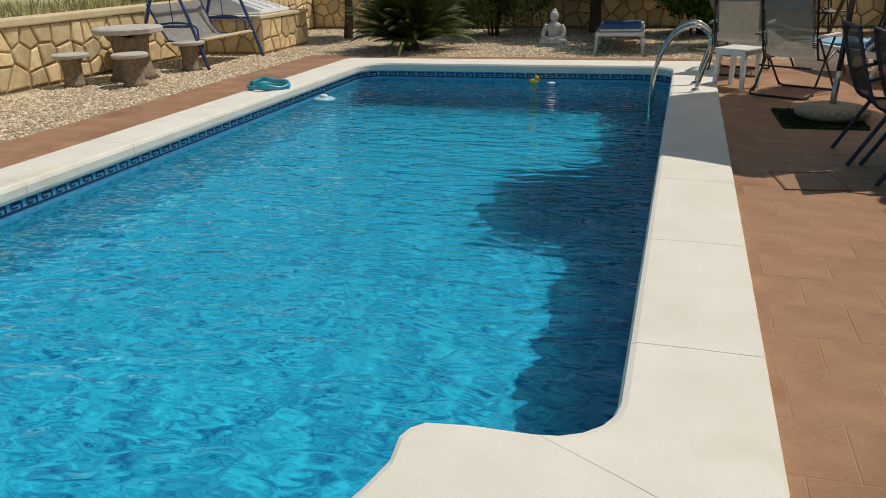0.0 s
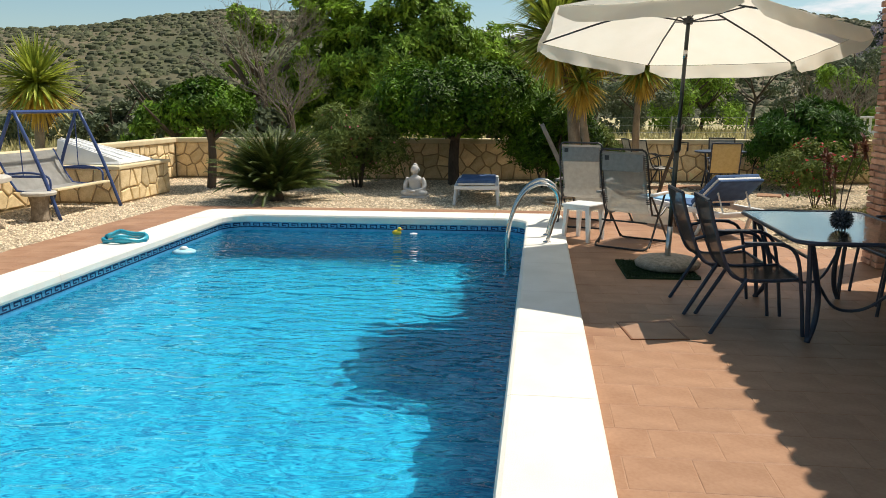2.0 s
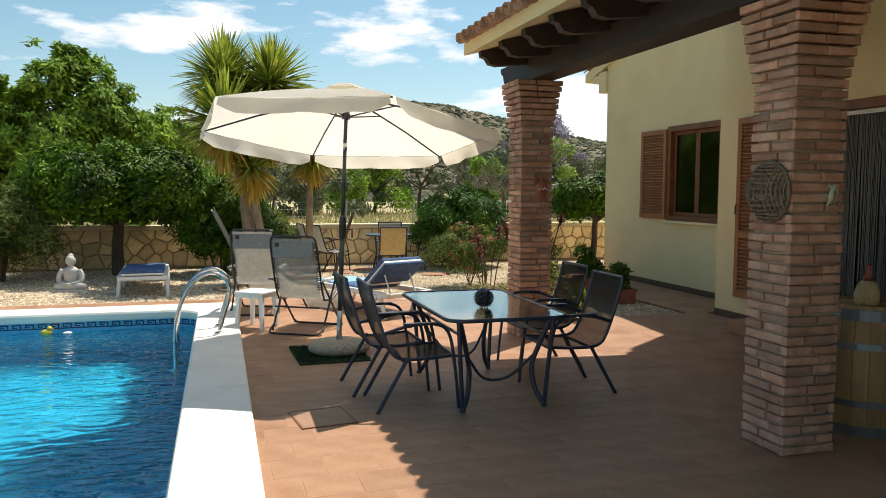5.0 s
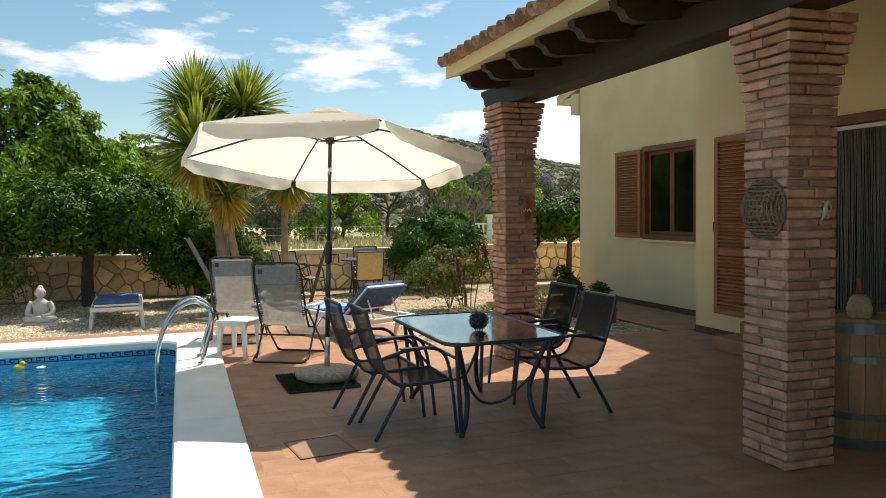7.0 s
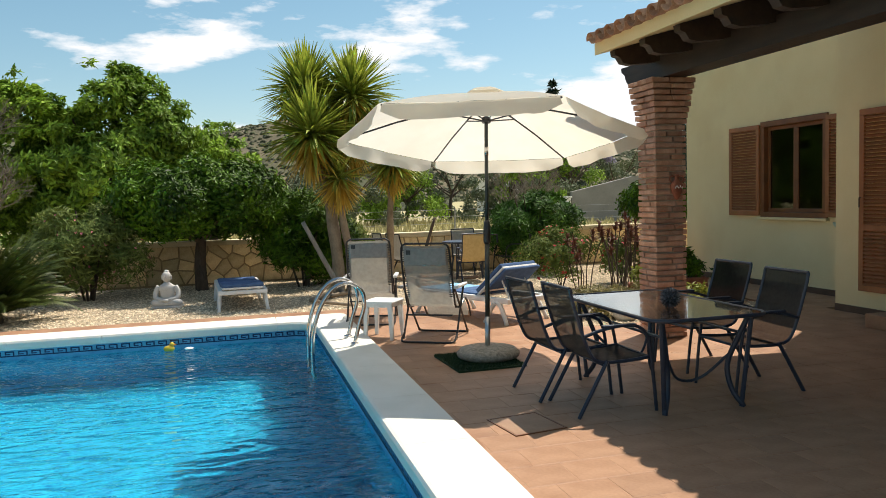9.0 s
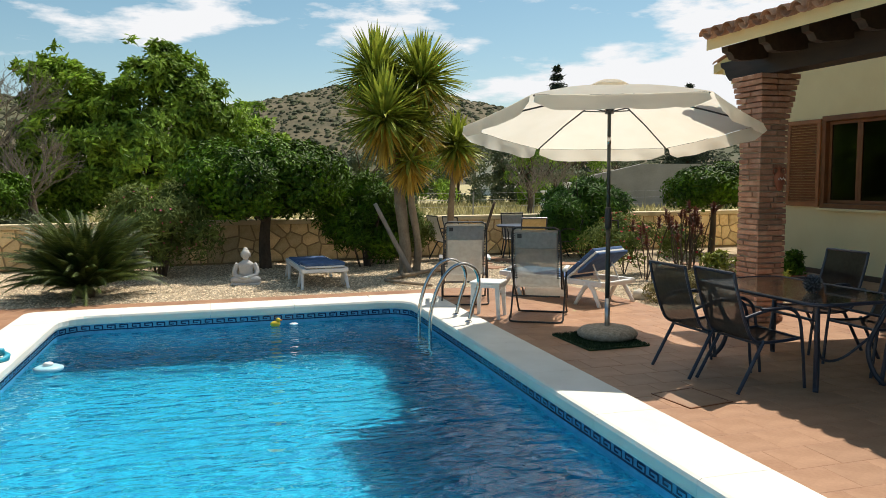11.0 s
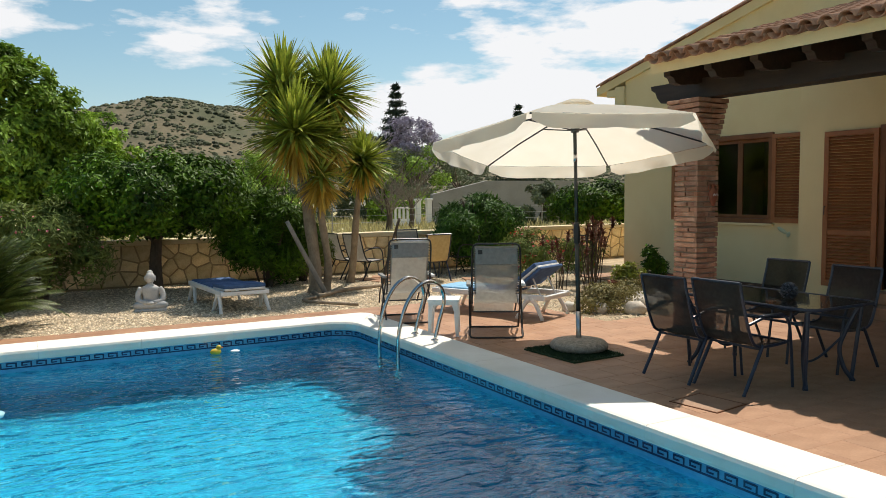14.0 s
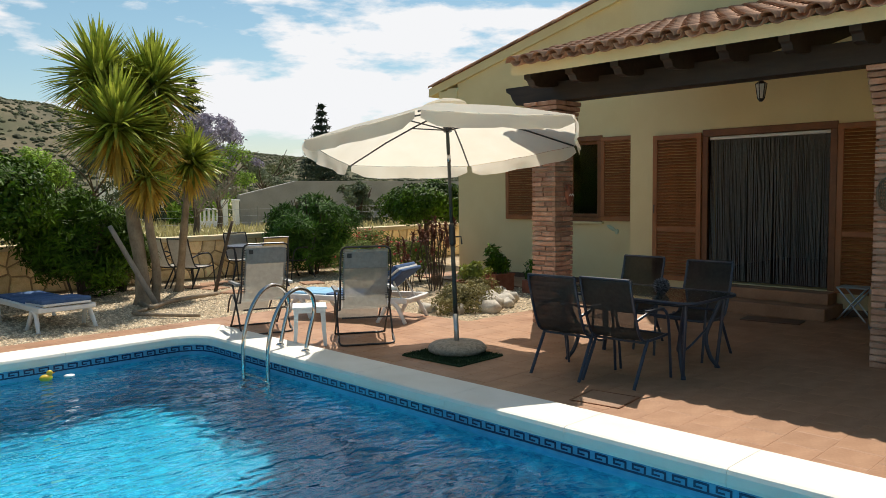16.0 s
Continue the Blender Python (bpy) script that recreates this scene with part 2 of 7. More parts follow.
LEAF_PINE = surface("pine_needle", (0.014, 0.030, 0.016), (0.030, 0.055, 0.028), 0.7, 1, 6, 0.0, island=0.3)
LEAF_PURPLE = surface("jacaranda_bloom", (0.21, 0.18, 0.26), (0.35, 0.31, 0.40), 0.7, 1, 6, 0.0, island=0.3, through_light=0.2)
BARK = surface("bark", (0.055, 0.038, 0.026), (0.13, 0.095, 0.068), 0.95, 9, 45, 0.9, stretch=(1, 1, 0.35))
BARK_GREY = surface("grey_twig", (0.13, 0.11, 0.085), (0.26, 0.22, 0.175), 0.95, 9, 45, 0.5)
BARK_PALE = surface("pale_yucca_bark", (0.20, 0.15, 0.10), (0.34, 0.27, 0.19), 0.95, 9, 45, 0.9, stretch=(1, 1, 0.6))
FIELD = surface("dry_grass_field", (0.32, 0.27, 0.12), (0.52, 0.45, 0.24), 0.95, 0.25, 4, 0.6, stain=(0.15, 0.16, 0.06), stain_at=0.58)
HILL = surface("scrub_hill", (0.075, 0.068, 0.034), (0.175, 0.138, 0.078), 0.95, 0.06, 0.6, 0.0, stain=(0.065, 0.070, 0.028), stain_at=0.52)
GREY_BLOCK = surface("grey_block", (0.22, 0.21, 0.19), (0.32, 0.30, 0.27), 0.95, 0.8, 12, 0.2)
WHITE_WASH = surface("whitewash", (0.72, 0.70, 0.66), (0.80, 0.78, 0.74), 0.9, 1, 20, 0.1)


# ---- builders ----
def box(bm, x0, x1, y0, y1, z0, z1, m=None):
    vs = [bm.verts.new((x, y, z)) for z in (z0, z1) for y in (y0, y1) for x in (x0, x1)]
    if m is not None:
        for v in vs:
            v.co = m @ v.co
    for f in ((0, 2, 3, 1), (4, 5, 7, 6), (0, 1, 5, 4), (2, 6, 7, 3), (0, 4, 6, 2), (1, 3, 7, 5)):
        bm.faces.new([vs[i] for i in f])
    return vs


def soft_box(bm, x0, x1, y0, y1, z0, z1, r=0.01, m=None, seg=2):
    one = bmesh.new()
    box(one, x0, x1, y0, y1, z0, z1)
    bmesh.ops.bevel(one, geom=one.edges[:], offset=r, segments=seg, affect="EDGES", profile=0.6)
    join(bm, one, m)


def join(bm, other, m=None):
    made = {v: bm.verts.new(m @ v.co if m is not None else v.co) for v in other.verts}
    for f in other.faces:
        bm.faces.new([made[v] for v in f.verts])
    other.free()


def tube(bm, points, radius, sides=8, cap=True, flat=1.0):
    """A round bar along points; radius may be one number or one a point."""
    pts = [Vector(p) for p in points]
    rad = radius if isinstance(radius, (list, tuple)) else [radius] * len(pts)
    rings, side = [], None
    for i, p in enumerate(pts):
        d = (pts[min(i + 1, len(pts) - 1)] - pts[max(i - 1, 0)]).normalized()
        if side is None:
            side = d.orthogonal().normalized() if abs(d.z) < 0.9 else Vector((1, 0, 0))
        side = (side - d * side.dot(d)).normalized()
        up = d.cross(side)
        rings.append([bm.verts.new(p + rad[i] * (math.cos(a) * side + flat * math.sin(a) * up))
                      for a in (2 * math.pi * k / sides for k in range(sides))])
    for a, b in zip(rings, rings[1:]):
        for k in range(sides):
            bm.faces.new((a[k], a[(k + 1) % sides], b[(k + 1) % sides], b[k]))
    if cap:
        bm.faces.new(rings[0][::-1])
        bm.faces.new(rings[-1])


def curve_points(points, n=6):
    """A smooth line through points."""
    p = [Vector(q) for q in points]
    p = [2 * p[0] - p[1]] + p + [2 * p[-1] - p[-2]]
    out = []
    for i in range(1, len(p) - 2):
        for k in range(n):
            t = k / n
            out.append(0.5 * (2 * p[i] + (p[i + 1] - p[i - 1]) * t + (2 * p[i - 1] - 5 * p[i] + 4 * p[i + 1] - p[i + 2]) * t * t
                              + (3 * p[i] - p[i - 1] - 3 * p[i + 1] + p[i + 2]) * t ** 3))
    return out + [p[-2]]


def lathe(bm, profile, sides=20, m=None):
    rings = []
    for r, z in profile:
        ring = [bm.verts.new((r * math.cos(2 * math.pi * k / sides), r * math.sin(2 * math.pi * k / sides), z)) for k in range(sides)]
        if m is not None:
            for v in ring:
                v.co = m @ v.co
        rings.append(ring)
    for a, b in zip(rings, rings[1:]):
        for k in range(sides):
            bm.faces.new((a[k], a[(k + 1) % sides], b[(k + 1) % sides], b[k]))
    bm.faces.new(rings[0][::-1])
    bm.faces.new(rings[-1])


def plate(bm, outline, z0, z1):
    """A slab with the given outline (anticlockwise from above)."""
    lo = [bm.verts.new((x, y, z0)) for x, y in outline]
    hi = [bm.verts.new((x, y, z1)) for x, y in outline]
    bm.faces.new(lo[::-1])
    bm.faces.new(hi)
    for k in range(len(lo)):
        j = (k + 1) % len(lo)
        bm.faces.new((lo[k], lo[j], hi[j], hi[k]))


def part(name, bm, mat, parent=None, label="", smooth=False, m=None):
    me = bpy.data.meshes.new(name)
    bmesh.ops.recalc_face_normals(bm, faces=bm.faces[:])
    bm.to_mesh(me)
    bm.free()
    me.materials.append(mat)
    if smooth:
        me.shade_smooth()
    ob = new(name, me)
    if parent is not None:
        ob.parent = parent
    if m is not None:
        ob.matrix_basis = m
    if label:
        ob["label"] = label
    return ob


def raw(name, verts, faces, mat, parent=None, label="", smooth=False):
    me = bpy.data.meshes.new(name)
    me.from_pydata(verts, [], faces)
    me.materials.append(mat)
    if smooth:
        me.shade_smooth()
    ob = new(name, me)
    if parent is not None:
        ob.parent = parent
    if label:
        ob["label"] = label
    return ob


def thing(name, m, label, category, group="", kind=""):
    ob = new(name)
    ob.empty_display_size = 0.1
    ob.matrix_basis = m
    return tagged(ob, label, category, group, kind)


def structure(ob, label, category):
    return tagged(ob, label, category, kind="structure")


def B():
    return bmesh.new()

# ---- pool ----
WATER_Z, POOL_X0, POOL_X1, POOL_Y1, SHOULDER = -0.165, -4.735, -0.495, 4.92, -3.44
BAY_X, BAY_R = -2.615, 1.5


def arc(cx, cy, r, a0, a1, n):
    return [(cx + r * math.cos(radians(a0 + (a1 - a0) * k / n)), cy + r * math.sin(radians(a0 + (a1 - a0) * k / n))) for k in range(n + 1)]


def pool_stations():
    """Pairs of points, on the inner and the outer edge of the coping, once round the pool."""
    half_in = [(POOL_X1, y) for y in np.linspace(-3.0, 4.5, 33)] + arc(POOL_X1 - 0.35, POOL_Y1 - 0.35, 0.35, 0, 90, 6)
    half_in += [(x, POOL_Y1) for x in np.linspace(POOL_X1 - 0.45, BAY_X, 9)]
    half_out = [(0, y) for y in np.linspace(-3.0, 4.5, 33)] + arc(-0.16, 5.29, 0.16, 0, 90, 6)
    half_out += [(x, 5.45) for x in np.linspace(POOL_X1 - 0.45, BAY_X, 9)]
    near_in = arc(POOL_X1 - 0.25, SHOULDER + 0.25, 0.25, 0, -90, 5) + [(-0.95, SHOULDER)] + arc(-1.03, SHOULDER - 0.12, 0.12, 95, 175, 3)[1:]
    near_in += arc(BAY_X, SHOULDER, BAY_R, -9, -90, 14)
    near_out = arc(-0.22, SHOULDER - 0.10, 0.22, 0, -80, 5) + [(-0.45, -3.87)] + [(-0.62, -3.98), (-0.67, -4.05), (-0.7, -4.12)]
    near_out += arc(BAY_X, SHOULDER, BAY_R + 0.5, -21, -90, 14)
    near_in, near_out = near_in[::-1], near_out[::-1]
    right = list(zip(near_in + half_in, near_out + half_out))
    left = [((2 * BAY_X - a[0], a[1]), (2 * BAY_X - b[0], b[1])) for a, b in right[-2:0:-1]]
    return right + left


STATIONS = pool_stations()
SECTION = ((0.0, -0.03), (0.0, 0.038), (0.025, 0.05), (0.5, 0.054), (0.93, 0.054), (0.975, 0.046), (1.0, 0.022), (1.0, -0.035), (0.985, -0.058), (0.90, -0.062))


def coping_piece(pairs):
    bm = B()
    rings = []
    for a, b in pairs:
        rings.append([bm.verts.new((b[0] + (a[0] - b[0]) * f, b[1] + (a[1] - b[1]) * f, z)) for f, z in SECTION])
    n = len(SECTION)
    for p, q in zip(rings, rings[1:]):
        for k in range(n):
            bm.faces.new((p[k], p[(k + 1) % n], q[(k + 1) % n], q[k]))
    bm.faces.new(rings[0])
    bm.faces.new(rings[-1][::-1])
    return bm


pool = thing("swimming_pool", pose(0, 0, 0), "blue mosaic swimming pool with white coping and a key-patterned band", "pool", kind="structure")


def shell():
    inner = [(a[0] + (b[0] - a[0]) * 0.06, a[1] + (b[1] - a[1]) * 0.06) for a, b in STATIONS]
    depth = [-1.15 - 0.55 * min(1, max(0, (y + 3) / 7)) for _, y in inner]
    n = len(inner)
    verts = [(x, y, -0.02) for x, y in inner] + [(x, y, d) for (x, y), d in zip(inner, depth)]
    faces = [(k, (k + 1) % n, n + (k + 1) % n, n + k) for k in range(n)]
    mid = len(verts)
    verts.append((BAY_X, 0.5, -1.45))
    faces += [(n + k, n + (k + 1) % n, mid) for k in range(n)]
    raw("shell", verts, faces, POOL_TILE, pool, "light blue mosaic pool shell")
    # a band of paler tiles under the coping, with a dark key pattern along it
    band = [(a[0] + (b[0] - a[0]) * 0.05, a[1] + (b[1] - a[1]) * 0.05) for a, b in STATIONS]
    verts = [(x, y, -0.03) for x, y in band] + [(x, y, -0.24) for x, y in band]
    raw("tile_band", verts, [(k, (k + 1) % n, n + (k + 1) % n, n + k) for k in range(n)], POOL_EDGE, pool, "pale blue waterline band")
    keys = B()
    s = 0.0
    line = [Vector((a[0] + (b[0] - a[0]) * 0.042, a[1] + (b[1] - a[1]) * 0.042, 0)) for a, b in STATIONS]
    line.append(line[0])
    lengths = [0.0]
    for p, q in zip(line, line[1:]):
        lengths.append(lengths[-1] + (q - p).length)

    def at(d):
        k = max(0, min(len(line) - 2, int(np.searchsorted(lengths, d)) - 1))
        f = (d - lengths[k]) / max(1e-6, lengths[k + 1] - lengths[k])
        return line[k].lerp(line[k + 1], f)

    pitch, u = 0.142, 0.0109
    bars = ((0, 13, 0, 1.4), (0, 1.4, 1.4, 6), (1.4, 9.4, 4.8, 6.2), (8, 9.4, 2.2, 4.8), (4, 8, 2.2, 3.4))
    while s + pitch < lengths[-1]:
        for a0, a1, b0, b1 in bars:
            p, q = at(s + a0 * u), at(s + a1 * u)
            z0, z1 = -0.140 + b0 * u, -0.140 + b1 * u
            keys.faces.new([keys.verts.new(v) for v in ((p.x, p.y, z0), (q.x, q.y, z0), (q.x, q.y, z1), (p.x, p.y, z1))])
        s += pitch
    tagged(part("key_pattern", keys, KEY_BLUE, pool, "dark blue meander pattern"), kind="stuff")


shell()
water = structure(raw("water", [(a[0] + (b[0] - a[0]) * 0.055, a[1] + (b[1] - a[1]) * 0.055, WATER_Z) for a, b in STATIONS], [tuple(range(len(STATIONS)))], WATER),
                  "clear rippled blue pool water", "water")
water.visible_shadow = False

# ---- ground, gravel, terrace ----
HOLE = (-5.18, -0.06, -5.35, 5.38)


def ring_sheet(name, outer, hole, z, mat, step=None):
    (a0, a1, b0, b1), (h0, h1, k0, k1) = outer, hole
    verts, faces = [], []
    for x0, x1, y0, y1 in ((a0, h0, b0, b1), (h1, a1, b0, b1), (h0, h1, b0, k0), (h0, h1, k1, b1)):
        n = len(verts)
        verts += [(x0, y0, z), (x1, y0, z), (x1, y1, z), (x0, y1, z)]
        faces.append((n, n + 1, n + 2, n + 3))
    return raw(name, verts, faces, mat)


structure(ring_sheet("ground", (-900, 900, -900, 900), HOLE, -0.06, FIELD), "dry grass field with green patches", "ground")
structure(ring_sheet("gravel_bed", (-8.45, 12, -9, 11.05), HOLE, -0.03, GRAVEL), "pale gravel garden ground", "gravel")

FAR_X_T = 6.95
TERRACE = [(-6.15, 0.0, 5.45, 6.1), (-6.15, -5.24, -9, 5.45), (0.0, 2.3, 5.45, 6.1), (0.0, 6.05, -9.0, 3.3), (0.0, 2.45, 3.3, 5.45), (5.75, FAR_X_T, 3.3, 8.0), (-5.24, 0.0, -9.0, -5.46)]
terrace = thing("terrace_floor", pose(0, 0, 0), "terracotta tiled pool terrace in staggered rows", "floor", kind="structure")
bm = B()
for x0, x1, y0, y1 in TERRACE:
    box(bm, x0, x1, y0, y1, -0.08, -0.0019)
box(bm, -5.24, -4.55, -5.46, -3.72, -0.08, -0.0065)
box(bm, -0.68, 0.0, -5.46, -3.72, -0.08, -0.0065)
part("grout_bed", bm, GROUT, terrace, "sandy tile joints")


def bay_surround():
    """Cut tiles between the round end of the coping and the straight paving."""
    bm = B()
    rim = []
    for k in range(57):
        a = radians(-14 - 152 * k / 56)
        dx, dy = math.cos(a), math.sin(a)
        reach = min(abs((-0.68 - BAY_X) / dx) if abs(dx) > 1e-6 else 99, (-5.46 - SHOULDER) / dy)
        inner = (BAY_X + (BAY_R + 0.44) * dx, SHOULDER + (BAY_R + 0.44) * dy)
        outer = (BAY_X + max(reach, BAY_R + 0.45) * dx, SHOULDER + max(reach, BAY_R + 0.45) * dy)
        rim.append((inner, outer))
    for (i0, o0), (i1, o1) in zip(rim, rim[1:]):
        plate(bm, [i0, i1, o1, o0], -0.06, -0.004)
    part("cut_tiles", bm, TILE_REST, terrace, "cut terracotta tiles round the pool bay")


bay_surround()


# ---- garden walls of broken stone ----
def clip(poly, p, nrm):
    out = []
    for a, b in zip(poly, poly[1:] + poly[:1]):
        da, db = (a - p).dot(nrm), (b - p).dot(nrm)
        if da <= 0:
            out.append(a)
        if da * db < 0:
            out.append(a + (b - a) * (da / (da - db)))
    return out


def crazy_cells(length, height, size, seed, gap=0.011):
    """Irregular flat stones that fill a rectangle, as polygons in its plane."""
    rnd = random.Random(seed)
    nx, ny = max(1, round(length / size)), max(1, round(height / size * 1.1))
    seeds = {(i, j): Vector(((i + 0.5 + rnd.uniform(-0.42, 0.42)) * length / nx, (j + 0.5 + rnd.uniform(-0.40, 0.40)) * height / ny)) for i in range(nx) for j in range(ny)}
    cells = []
    for (i, j), c in seeds.items():
        poly = [Vector(p) for p in ((0, 0), (length, 0), (length, height), (0, height))]
        for di in (-2, -1, 0, 1, 2):
            for dj in (-2, -1, 0, 1, 2):
                o = seeds.get((i + di, j + dj))
                if o is not None and o is not c and poly:
                    d = (o - c).normalized()
                    poly = clip(poly, (o + c) / 2 - d * gap, d)
        if len(poly) > 2:
            mid = sum(poly, Vector((0, 0))) / len(poly)
            cells.append((mid, [mid + (q - mid) * 0.97 for q in poly]))
    return cells


def stone_mesh(mid, poly, depth, rnd):
    """One stone with chamfered edges, about its own middle: x along the wall, y out of it."""
    out = [q - mid for q in poly]
    n = len(out)
    d = depth * rnd.uniform(0.7, 1.3)
    verts = [(q.x, 0, q.y) for q in out] + [(q.x * 0.96, -d * 0.7, q.y * 0.96) for q in out] + [(q.x * 0.84, -d * rnd.uniform(0.9, 1.1), q.y * 0.84) for q in out]
    faces = [(k, (k + 1) % n, n + (k + 1) % n, n + k) for k in range(n)] + [(n + k, n + (k + 1) % n, 2 * n + (k + 1) % n, 2 * n + k) for k in range(n)]
    faces.append(tuple(range(2 * n, 3 * n)))
    return verts, faces


def stone_face(parent, m, length, height, size, seed, single=True):
    """Stones on a wall's face; m carries x along the wall, -y out of it, z up."""
    rnd = random.Random(seed + 99)
    all_v, all_f = [], []
    for mid, poly in crazy_cells(length, height, size, seed):
        verts, faces = stone_mesh(mid, poly, 0.022, rnd)
        if single:
            ob = raw("stone", verts, faces, STONE, parent)
            ob.matrix_basis = m @ Matrix.Translation((mid.x, 0, mid.y))
        else:
            n = len(all_v)
            all_v += [tuple(m @ Vector((v[0] + mid.x, v[1], v[2] + mid.y))) for v in verts]
            all_f += [tuple(i + n for i in f) for f in faces]
    if not single:
        tagged(raw("stones", all_v, all_f, STONE, parent), kind="stuff")


WALL_Y, WALL_H = 11.1, 0.76


def garden_wall(name, x0, x1, y0, y1, label):
    w = thing(name, pose(0, 0, 0), label, "wall", kind="structure")
    bm = B()
    box(bm, x0, x1, y0, y1, -0.1, WALL_H)
    part("core", bm, MORTAR, w)
    bm = B()
    soft_box(bm, x0 - 0.05, x1 + 0.05, y0 - 0.05, y1 + 0.05, WALL_H, WALL_H + 0.10, 0.02)
    part("cap", bm, CAP_CREAM, w, "cream rendered cap")
    return w


wall_back = garden_wall("wall_back", -8.75, 14.0, WALL_Y, WALL_Y + 0.25, "low garden wall of broken yellow stone with cream cap")
wall_side = garden_wall("wall_side", -8.75, -8.5, -9.0, WALL_Y - 0.06, "low garden wall of broken pale stone with cream cap")

# ---- house ----
WALL_X, FAR_X, CORNER_Y, END_Y = 6.05, 6.95, 3.12, 7.85
GABLE = 0.25


def gable_z(y):
    return 3.875 + (END_Y + 0.55 - y) * GABLE if y > -1.0 else 3.875 + (END_Y + 1.55) * GABLE + (y + 1.0) * GABLE


house = thing("house", pose(0, 0, 0), "single-storey cream plastered house with a clay tiled roof", "house", kind="structure")


def wall_x(bm, x0, x1, y0, y1, z0, top, openings=()):
    """A wall along y with openings (y0, y1, z0, z1) cut through; top: height at y."""
    ys = sorted({y0, y1, *(o for q in openings for o in q[:2]), *([-1.0] if y0 < -1 < y1 else [])})
    for a, b in zip(ys, ys[1:]):
        spans, z = [], z0
        for o in sorted((q for q in openings if q[0] <= a and q[1] >= b), key=lambda q: q[2]):
            spans.append((z, o[2], o[2]))
            z = o[3]
        for lo, hi, _ in spans:
            if hi - lo > 0.001:
                box(bm, x0, x1, a, b, lo, hi)
        vs = [bm.verts.new(p) for p in ((x0, a, z), (x1, a, z), (x1, b, z), (x0, b, z), (x0, a, top(a)), (x1, a, top(a)), (x1, b, top(b)), (x0, b, top(b)))]
        for f in ((0, 3, 2, 1), (4, 5, 6, 7), (0, 1, 5, 4), (1, 2, 6, 5), (2, 3, 7, 6), (3, 0, 4, 7)):
            bm.faces.new([vs[i] for i in f])


DOOR = (0.10, 1.80, 0.32, 2.46)
WIN = (4.30, 5.66, 1.18, 2.60)
bm = B()
wall_x(bm, WALL_X, WALL_X + 0.25, -9.0, CORNER_Y, -0.06, lambda y: gable_z(y) - 0.04, (DOOR,))
part("wall", bm, RENDER_CREAM, house, "cream plaster wall")
bm = B()
wall_x(bm, FAR_X, FAR_X + 0.25, CORNER_Y - 0.2, END_Y, -0.06, lambda y: gable_z(y) - 0.04, (WIN,))
box(bm, WALL_X + 0.25, FAR_X + 0.25, CORNER_Y - 0.25, CORNER_Y, -0.06, 4.9)
part("wall", bm, RENDER_CREAM, house)
bm = B()
box(bm, FAR_X + 0.25, 14, END_Y - 0.25, END_Y, -0.06, 3.75)
part("wall", bm, RENDER_CREAM, house)
bm = B()
soft_box(bm, FAR_X - 0.055, 14, END_Y - 0.02, END_Y + 0.26, 3.49, 3.88, 0.01)
soft_box(bm, FAR_X - 0.05, 14, END_Y + 0.25, END_Y + 0.52, 3.70, 3.84, 0.01)
part("cornice", bm, RENDER_CREAM, house, "stepped cream cornice under the eave")
# rooms behind the openings
bm = B()
box(bm, 11.0, 11.2, -9, 7.6, -0.06, 3.6)
box(bm, WALL_X + 0.25, 11.0, -9, -8.8, -0.06, 3.6)
box(bm, WALL_X + 0.25, 11.0, 2.62, 2.85, -0.06, 3.6)
part("inner_wall", bm, ROOM_DARK, house)
bm = B()
box(bm, WALL_X + 0.25, 11.0, -8.8, CORNER_Y - 0.26, 3.4, 3.5)
box(bm, FAR_X + 0.25, 11.0, CORNER_Y - 0.26, 7.6, 3.4, 3.5)
part("inner_ceiling", bm, ROOM_DARK, house)
bm = B()
box(bm, WALL_X + 0.25, 11.0, -8.8, CORNER_Y - 0.26, 0.2, 0.30)
box(bm, FAR_X + 0.25, 11.0, CORNER_Y - 0.26, 7.6, 0.2, 0.30)
part("inner_floor", bm, BASEBOARD, house)
# main roof: two slopes with the ridge along x, verge proud of the gable
bm = B()
for x0, x1, y0, y1 in ((WALL_X - 0.06, 14, -1.0, CORNER_Y - 0.1), (WALL_X - 0.06, 14, -9.2, -1.0), (FAR_X - 0.06, 14, CORNER_Y - 0.1, END_Y + 0.82)):
    za, zb = gable_z(y0 + 1e-4 if y0 == -1.0 else y0), gable_z(y1)
    if y1 == -1.0:
        zb = gable_z(-0.999)
    vs = [bm.verts.new(p) for p in ((x0, y0, za - 0.05), (x1, y0, za - 0.05), (x1, y1, zb - 0.05), (x0, y1, zb - 0.05), (x0, y0, za + 0.12), (x1, y0, za + 0.12), (x1, y1, zb + 0.12), (x0, y1, zb + 0.12))]
    for f in ((0, 3, 2, 1), (4, 5, 6, 7), (0, 1, 5, 4), (1, 2, 6, 5), (2, 3, 7, 6), (3, 0, 4, 7)):
        bm.faces.new([vs[i] for i in f])
roof = part("roof", bm, RENDER_CREAM, house, "cream verge of the main roof")
bm = B()
for k in range(22):
    y = END_Y + 0.80 - k * 0.42
    z = gable_z(y) + 0.125
    x = FAR_X if y > CORNER_Y else WALL_X
    m = Matrix.Translation((x - 0.03, y, z)) @ Matrix.Rotation(math.atan(-GABLE), 4, "X")
    ring = [(0.075 * math.cos(radians(a)), 0.075 * math.sin(radians(a))) for a in range(0, 181, 30)]
    a = [bm.verts.new(m @ Vector((u, 0.0, w))) for u, w in ring]
    b = [bm.verts.new(m @ Vector((u * 0.85, -0.46, w * 0.85 + 0.02))) for u, w in ring]
    for i in range(6):
        bm.faces.new((a[i], a[i + 1], b[i + 1], b[i]))
part("verge_tiles", bm, ROOF_TILE, roof, "clay verge tiles")
bm = B()
